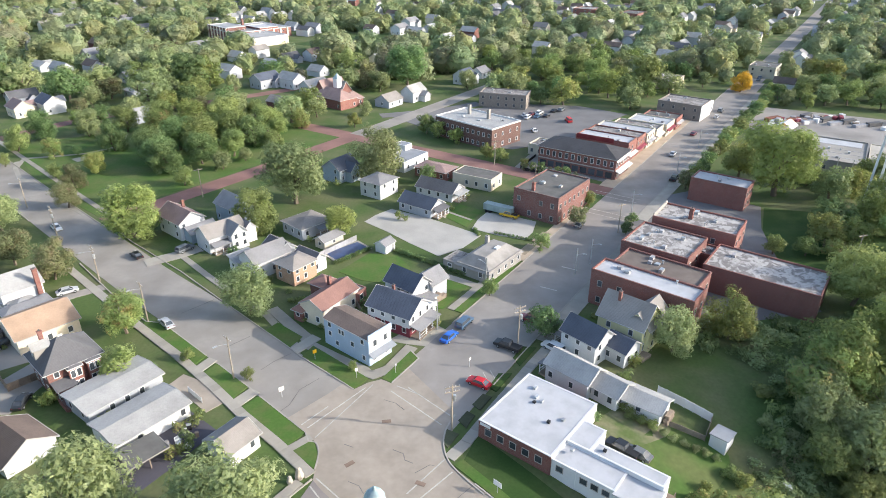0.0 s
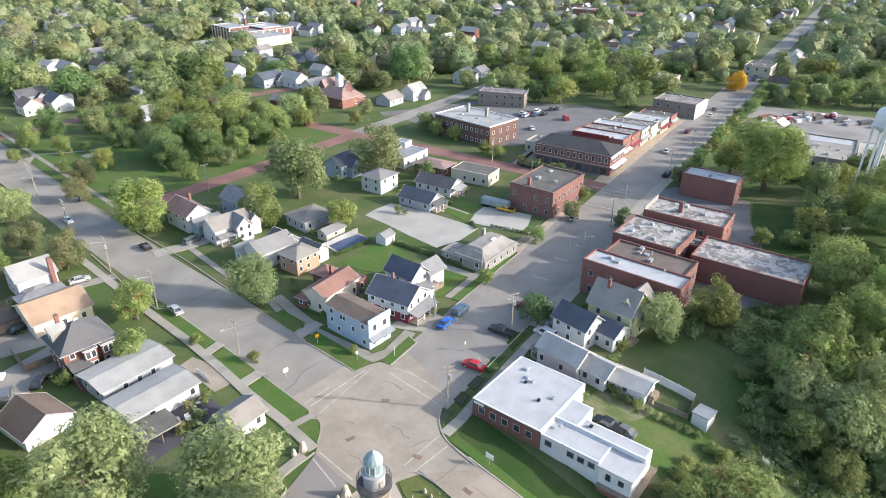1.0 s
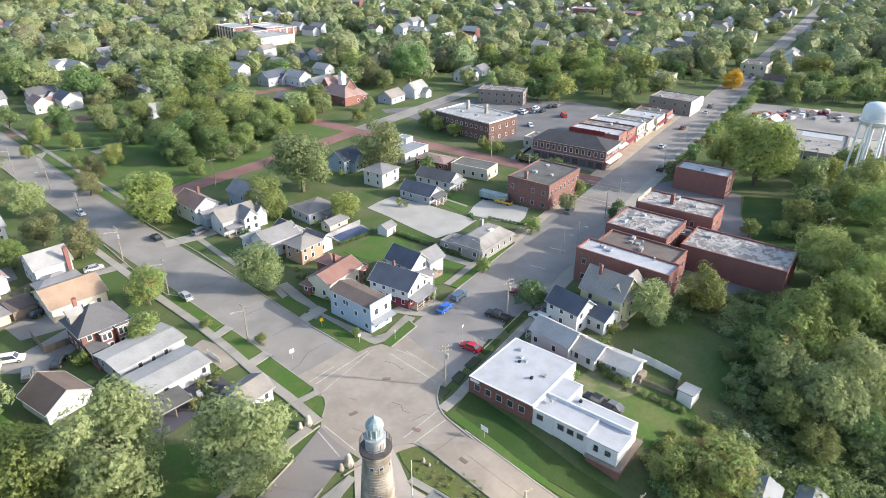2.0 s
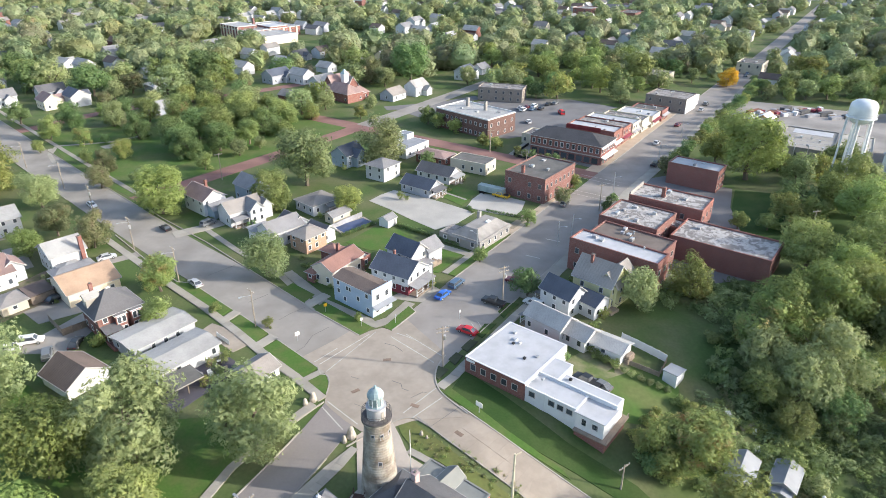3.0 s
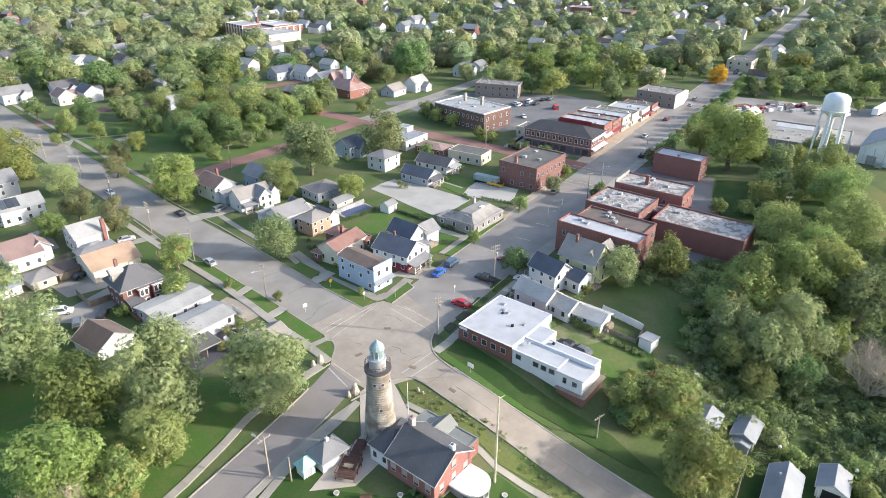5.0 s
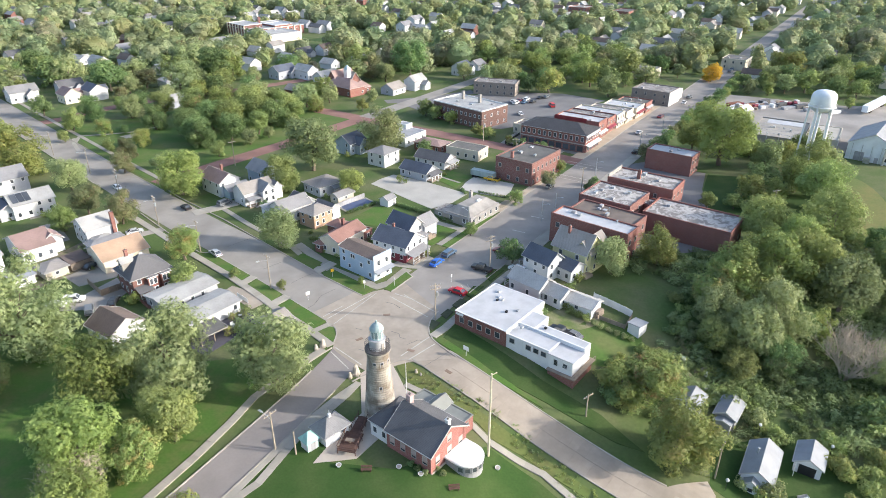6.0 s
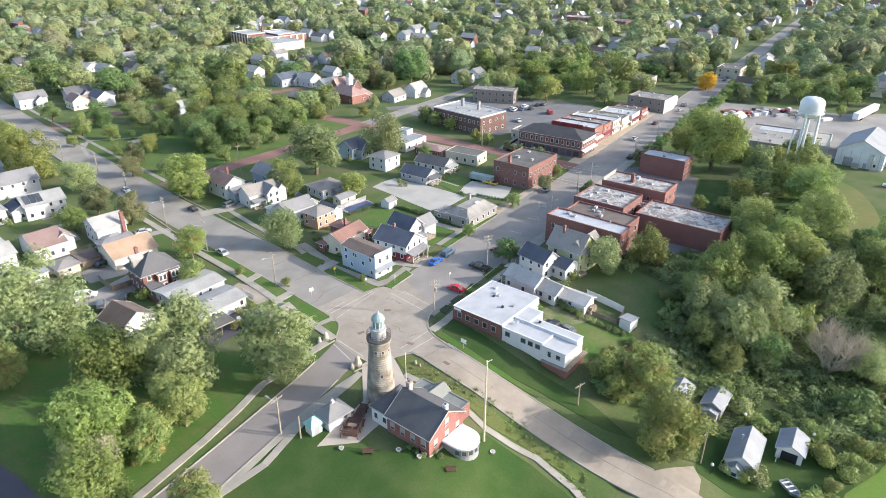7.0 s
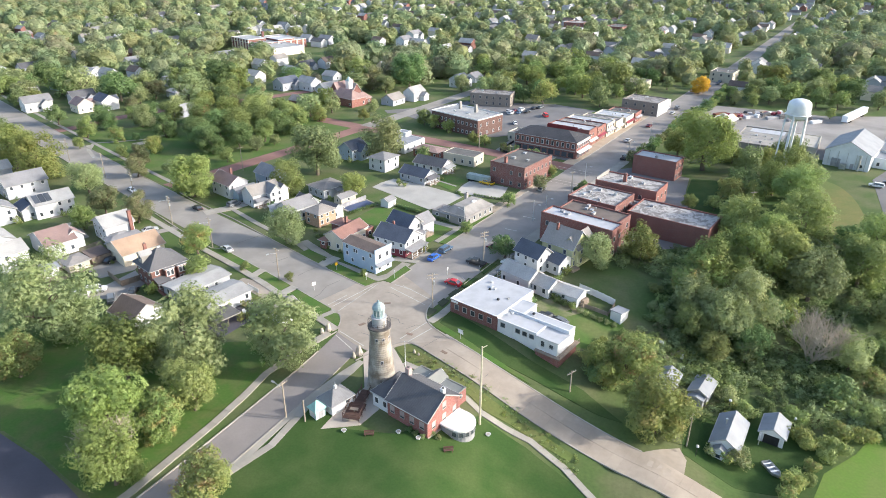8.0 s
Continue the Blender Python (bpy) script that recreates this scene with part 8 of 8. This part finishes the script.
# containers and a canopy in the factory yard
RUSTPAINT = mat("rusted_steel", (0.25, 0.105, 0.07), 0.8, 2, 0.35, 0.5)
OCHREPAINT = mat("faded_ochre_steel", (0.42, 0.24, 0.12), 0.8, 2, 0.3, 0.5)
DARKSTEEL = mat("dark_steel", (0.11, 0.11, 0.115), 0.7, 2, 0.3, 0.5)
for k, (x, y, a, L, c, lab) in enumerate(((141.3, 233.4, 30, 8, RUSTPAINT, "rusty red"), (147.4, 230.6, 40, 8, RUSTPAINT, "rusty red"), (144.6, 227.0, 35, 7, OCHREPAINT, "faded ochre"), (150.4, 234.4, 30, 7, RUSTPAINT, "rusty red"), (136, 222.4, 60, 6, TRIM, "white"), (153, 230.6, 100, 6, TRIM, "white"), (158, 239, 40, 7, DARKSTEEL, "dark"), (158, 231.4, 20, 8, GREYPAINT, "grey"), (164, 234, 35, 7, DARKSTEEL, "dark"),
                                      (166, 228.6, 20, 8, GREYPAINT, "grey"), (172, 230.6, 22, 7, DARKSTEEL, "dark"), (175, 225.4, 20, 8, GREYPAINT, "grey"), (181, 227, 20, 7, DARKSTEEL, "dark"), (184, 221.8, 24, 6, TRIM, "white"))):
    ob = thing("storage_container", x, y, a, None, lab + " steel storage container in the factory yard", "container", "containers in the yard")
    hc = (1.8, 1.4, 2.0, 1.3)[k % 4]
    part("shell", Shape().box(0, 0, -0.1, L, 2.2, hc), c, ob)
    for j in range(int(L / 0.7)):
        part("rib", Shape().box(-L / 2 + 0.35 + 0.7 * j, 0, 0.1, 0.16, 2.3, hc - 0.35), c, ob)
ob = thing("canopy", 139.7, 216.4, 50, None, "white fabric canopy tent in the factory yard", "canopy")
part("tent_roof", Shape().prism([(-3.4, 2.6), (0, 4.6), (3.4, 2.6), (3.4, 2.5), (0, 4.5), (-3.4, 2.5)], -4.2, 4.2), TRIM, ob)
for sx in (-4, 4):
    for sy in (-3.2, 3.2):
        part("pole", Shape().box(sx, sy, 0, 0.12, 0.12, 2.6), STEEL, ob)
for x, y in ((10.8, -11.9), (9.2, -13.0), (7.8, -12.3), (12.0, -12.6), (6.6, -11.4)):
    shrub(x, y, 0.7, "pale" if x > 9 else "dark", 1.0, " at the museum wall")


# ---- the far neighbourhoods ----
def inside(x, y, poly):
    hit = False
    for (x0, y0), (x1, y1) in zip(poly, poly[1:] + poly[:1]):
        if (y0 > y) != (y1 > y) and x < (x1 - x0) * (y - y0) / (y1 - y0) + x0:
            hit = not hit
    return hit


ROADS = [(resample(p, 6), w2) for p, w2 in ((MAIN, 9), (WEST, 6.5), (CROSS, 4.5), (PARKROAD, 4.2), (PARKFAR, 4), (NORTHST, 4), (BACKST, 4), (SOUTH, 4), (EAST, 4))]
road_pts = np.array([(x, y) for pts, w2 in ROADS for x, y in pts])
road_w = np.array([w2 if w2 < 8 or y < 310 else 7.5 for pts, w2 in ROADS for _, y in pts])
OPEN = [
    [(-100, 100), (-60, 80), (-25, 95), (-28, 140), (-28, 176), (-42, 208), (-62, 172), (-92, 126)],
    [(-104, 122), (-62, 82), (-25, 95), (-36, 200), (-25, 234), (30, 258), (88, 246), (135, 312), (170, 300), (122, 210), (118, 130), (86, 90), (98, 62), (62, 14), (60, -90), (-70, -90), (-120, 20), (-165, 60), (-175, 135), (-130, 140)],
    [(-100, 118), (-36, 200), (-62, 215), (-125, 200), (-168, 176), (-140, 152)],
    [(-235, 340), (-168, 400), (-120, 370), (-100, 392), (-110, 450), (-175, 450)], [(-122, 420), (-62, 470), (-18, 450), (-70, 392)],
    [(118, 172), (124, 238), (153, 286), (200, 250), (290, 256), (280, 90), (170, 66), (122, 92), (136, 130), (150, 150)], [(100, 288), (128, 284), (138, 310), (112, 318)]]
TAKE = np.array(TAKEN)


def clear(x, y, r, opens=True):
    if abs(x - 8) > 0.76 * (y + 110) + 20:
        return False
    if (np.hypot(road_pts[:, 0] - x, road_pts[:, 1] - y) < road_w + r * 0.55).any():
        return False
    if (np.hypot(TAKE[:, 0] - x, TAKE[:, 1] - y) < TAKE[:, 2] + r * 0.75).any():
        return False
    return not (opens and any(inside(x, y, p) for p in OPEN))


far = random.Random(21)
FARWALL = [WHITE, WHITE, WHITE, PLAINWHITE, WHITE, GREYSIDE, GREYSIDE, CREAM, RED]
FARROOF = [G["grey"], G["pale"], G["charcoal"], G["taupe"], G["silver"], G["brown"], G["grey"], G["pale"]]
WORD = {"white_siding": "white", "white_paint": "white", "cream_siding": "cream", "grey_siding": "grey", "tan_stucco": "tan", "red_brick": "red brick", "blue_siding": "blue"}
n_far, joined = 0, {}
for row in range(-17, 20):
    for col in range(4, 62):
        s, o = col * 16.5 + far.uniform(-3, 3), row * 36 - 47 + (16 if col % 2 else 0) * (1 if row % 2 else -1) * 0.3 + far.uniform(-2, 2)
        x, y = main(s, o)
        if y < 205 and -110 < x < 230 or y < 62 or y > 950 or far.random() > 0.60:
            continue
        if not clear(x, y, 11):
            continue
        wm, rm2 = far.choice(FARWALL), far.choice(FARROOF)
        TAKE = np.vstack([TAKE, (x, y, 6.5), (x, y - 6, 5.5)] + ([(x, y - 14, 6.0)] if far.random() < 0.4 else []))
        if n_far >= 170 or y > 520:
            L, W2, e, ri, q = far.uniform(9, 12.5) / 2, far.uniform(7, 8.5) / 2, far.choice((3.2, 4.8, 5.2)), far.uniform(2.2, 3.0), radians(59 + 90 * far.randint(0, 1))
            rot = lambda pts: [(x + math.cos(q) * p[0] - math.sin(q) * p[1], y + math.sin(q) * p[0] + math.cos(q) * p[1], p[2]) for p in pts]
            joined.setdefault(wm.name, (Shape(), wm))[0].add(rot([(-L, -W2, 0), (L, -W2, 0), (L, W2, 0), (-L, W2, 0), (-L, -W2, e), (L, -W2, e), (L, W2, e), (-L, W2, e), (-L, 0, e + ri), (L, 0, e + ri)]), [(0, 1, 5, 4), (2, 3, 7, 6), (1, 2, 6, 9, 5), (3, 0, 4, 8, 7)])
            L, W2 = L + 0.4, W2 + 0.4
            joined.setdefault(rm2.name, (Shape(), rm2))[0].add(rot([(-L, -W2, e - 0.3), (L, -W2, e - 0.3), (L, 0, e + ri + 0.1), (-L, 0, e + ri + 0.1), (L, W2, e - 0.3), (-L, W2, e - 0.3)]), [(0, 1, 2, 3), (3, 2, 4, 5)])
            continue
        ob = house(x, y, 59 + 90 * far.randint(0, 1), "%s wooden house with a %s gabled roof" % (WORD[wm.name], rm2.name.split("_")[1]), "house", "house", None, 6)
        block(ob, 0, 0, 0, far.uniform(9, 12.5), far.uniform(7, 8.5), far.choice((3.2, 4.8, 5.2)), far.uniform(2.2, 3.0), "gable", wm, rm2, (2, 1) if y < 330 else (0, 0), 1, seed=n_far, faces="sw", trims=False)
        if n_far % 3 == 0:
            block(ob, 2, -4.6, 90, 4.6, 4.6, 3.0, 1.8, "gable", wm, rm2, (0, 0), 1, trims=False)
        n_far += 1
for key, (shape, material) in joined.items():
    ob = part("far_houses", shape, material)
    tagged(ob, "distant rows of houses among the trees", "houses", "", "stuff")
TONES = ["green"] * 28 + ["pale"] * 26 + ["dark"] * 14 + ["lime"] * 6 + ["yellow"] * 16 + ["rust"] * 5 + ["brown"] * 6
crown_pts = {}
FARCROWN = [clump_crown(90 + k, 640, 0.088) for k in range(4)] + [clump_crown(95 + k, 230, 0.122) for k in range(4)]
near_n = 0
y = 30.0
while y < 1000:
    step = 10.5 if y < 230 else 13.0 if y < 420 else 14.5 if y < 650 else 18.0
    x = -0.74 * (y + 110)
    while x < 0.74 * (y + 110) + 20:
        px, py = x + far.uniform(-0.45, 0.45) * step, y + far.uniform(-0.45, 0.45) * step
        r = far.choice((3.6, 4.6, 5.4, 6.2, 7.0, 7.8)) if y < 230 else far.choice((4.6, 6.0, 7.2, 8.2, 9.2, 10.4, 11.6))
        x += step
        if far.random() < (0.16 if y < 650 else 0.08) or not clear(px, py, r * 0.62):
            continue
        tone = far.choice(TONES)
        tall = far.uniform(0.85, 1.1) if r < 7 else far.uniform(0.75, 0.95)
        if py < 300 and near_n < 150:
            tree(px, py, r, tone, True, tall, "trees of the town", " among the houses")
            near_n += 1
        else:
            a = far.uniform(0, 2 * math.pi)
            c, q = math.cos(a) * r, math.sin(a) * r
            u = FARCROWN[far.randint(0, 3) if py < 480 else far.randint(4, 7)]
            crown_pts.setdefault(tone, []).append(np.stack([u[..., 0] * c - u[..., 1] * q + px, u[..., 0] * q + u[..., 1] * c + py, u[..., 2] * r * tall - 0.2 * r], -1))
    y += step * 0.9
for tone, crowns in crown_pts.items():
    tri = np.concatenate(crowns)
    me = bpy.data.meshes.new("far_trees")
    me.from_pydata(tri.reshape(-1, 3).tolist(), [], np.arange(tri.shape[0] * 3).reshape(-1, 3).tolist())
    me.materials.append(HAZEDLEAF[tone])
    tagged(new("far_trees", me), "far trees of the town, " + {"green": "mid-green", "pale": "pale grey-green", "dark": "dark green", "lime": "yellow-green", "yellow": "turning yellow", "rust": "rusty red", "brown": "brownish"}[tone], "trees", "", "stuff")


# ---- single slabs of the concrete street and the near sidewalks ----
def slabs(bed, line, o0, o1, step, lift, material, limit=300):
    """Concrete slabs laid along a line, each a piece of its own with a recessed joint round it."""
    pts = resample(line, step)
    a, b = beside(pts, o0), beside(pts, o1)
    for k in range(min(limit, len(pts) - 1)):
        ring = [Vector((*p, 0)) for p in (a[k], a[k + 1], b[k + 1], b[k])]
        mid = sum(ring, Vector()) / 4
        s, low, top = Shape(), [], []
        for p in ring:
            q = p + (mid - p).normalized() * 0.016
            z = height(p.x, p.y) + lift + 0.004 * ((k * 7) % 3)
            low.append((q.x, q.y, z - 0.06))
            top.append((q.x, q.y, z))
        s.add(low + top, [(3, 2, 1, 0), (4, 5, 6, 7), (0, 1, 5, 4), (1, 2, 6, 5), (2, 3, 7, 6), (3, 0, 4, 7)])
        part("slab", s, material, bed)


def beds(name, x, y):
    """The laid strip of that name that passes nearest to a place."""
    return min((o for o in scene.objects if o.name.split(".")[0] == name), key=lambda o: min((v.co.x - x) ** 2 + (v.co.y - y) ** 2 for v in o.data.vertices))


east_bed = beds("road_east", 28, 3)
near_east = [p for p in resample(EAST, 1.5) if 11 < p[0] < 78]
for o0, o1 in ((-3.75, -0.02), (0.02, 3.75)):
    slabs(east_bed, near_east, o0, o1, 4.4, 0.076 + 0.035, TANROAD)
for x, y, line, w2, lift in ((-20.5, 11.5, [(-15.0, 20.0), (-20.5, 11.5), (-24.5, 4), (-26.5, -3), (-29.5, -11.5), (-36.5, -28)], 0.78, 0.197),
                            (-13.5, -5.8, [(-5.6, 9.4), (-7.3, 5.4), (-13.5, -5.8), (-17.3, -16.8), (-22.4, -23.5), (-34, -45)], 0.73, 0.207),
                            (-28.6, 34.6, [(-13.6, 21.4), (-20.5, 27.8), (-28.6, 34.6), (-36.4, 41.9), (-46.7, 50.9), (-59.5, 61.1)], 0.93, 0.222),
                            (15.7, 39.4, [(10.2, 29.6), (15.7, 39.4), (22.8, 51.6), (30.6, 64.2)], 0.98, 0.207),
                            (29, -7.6, [(19.8, -3.4), (24.2, -5.6), (29.0, -7.6), (34.8, -13.0), (39.0, -19.5), (46, -30)], 0.68, 0.207)):
    slabs(beds("sidewalk", x, y), line, -w2, w2, 1.6, lift, WALK)


# ---- garden shrubs and young trees round the houses ----
BUSH = [crown_mesh("foliage", 60 + k, 190, 0.17, 0.75, 6) for k in range(3)]
garden = random.Random(33)
for x, y, ang in HOMES:
    for k in range(garden.randint(2, 5)):
        a, d = garden.uniform(0, 2 * math.pi), garden.uniform(6.2, 9.5)
        px, py, r = x + d * math.cos(a), y + d * math.sin(a), garden.uniform(0.7, 1.9)
        if (np.hypot(road_pts[:, 0] - px, road_pts[:, 1] - py) < road_w + 1.5).any() or any(math.hypot(px - hx, py - hy) < 6.0 for hx, hy, _ in HOMES) or any(math.hypot(px - tx, py - ty) < 0.8 * tr + 0.6 for tx, ty, tr in TAKEN if tr != 7):
            continue
        if abs(px + 12) < 16 and 28 < py < 50:
            continue
        tone = garden.choice(("green", "green", "dark", "pale", "yellow", "rust"))
        ob = thing("shrub", px, py, garden.uniform(0, 360), None, {"green": "leafy green garden shrub", "dark": "dark green garden shrub", "pale": "pale green garden shrub", "yellow": "yellowing garden shrub", "rust": "reddish garden shrub"}[tone] + " beside a house", "shrub")
        ob.location.z -= 0.3 * r
        ob.scale = (r, r, r * garden.uniform(0.8, 1.2))
        c = part("foliage", garden.choice(BUSH), None, ob)
        c.material_slots[0].link = "OBJECT"
        c.material_slots[0].material = LEAF[tone]
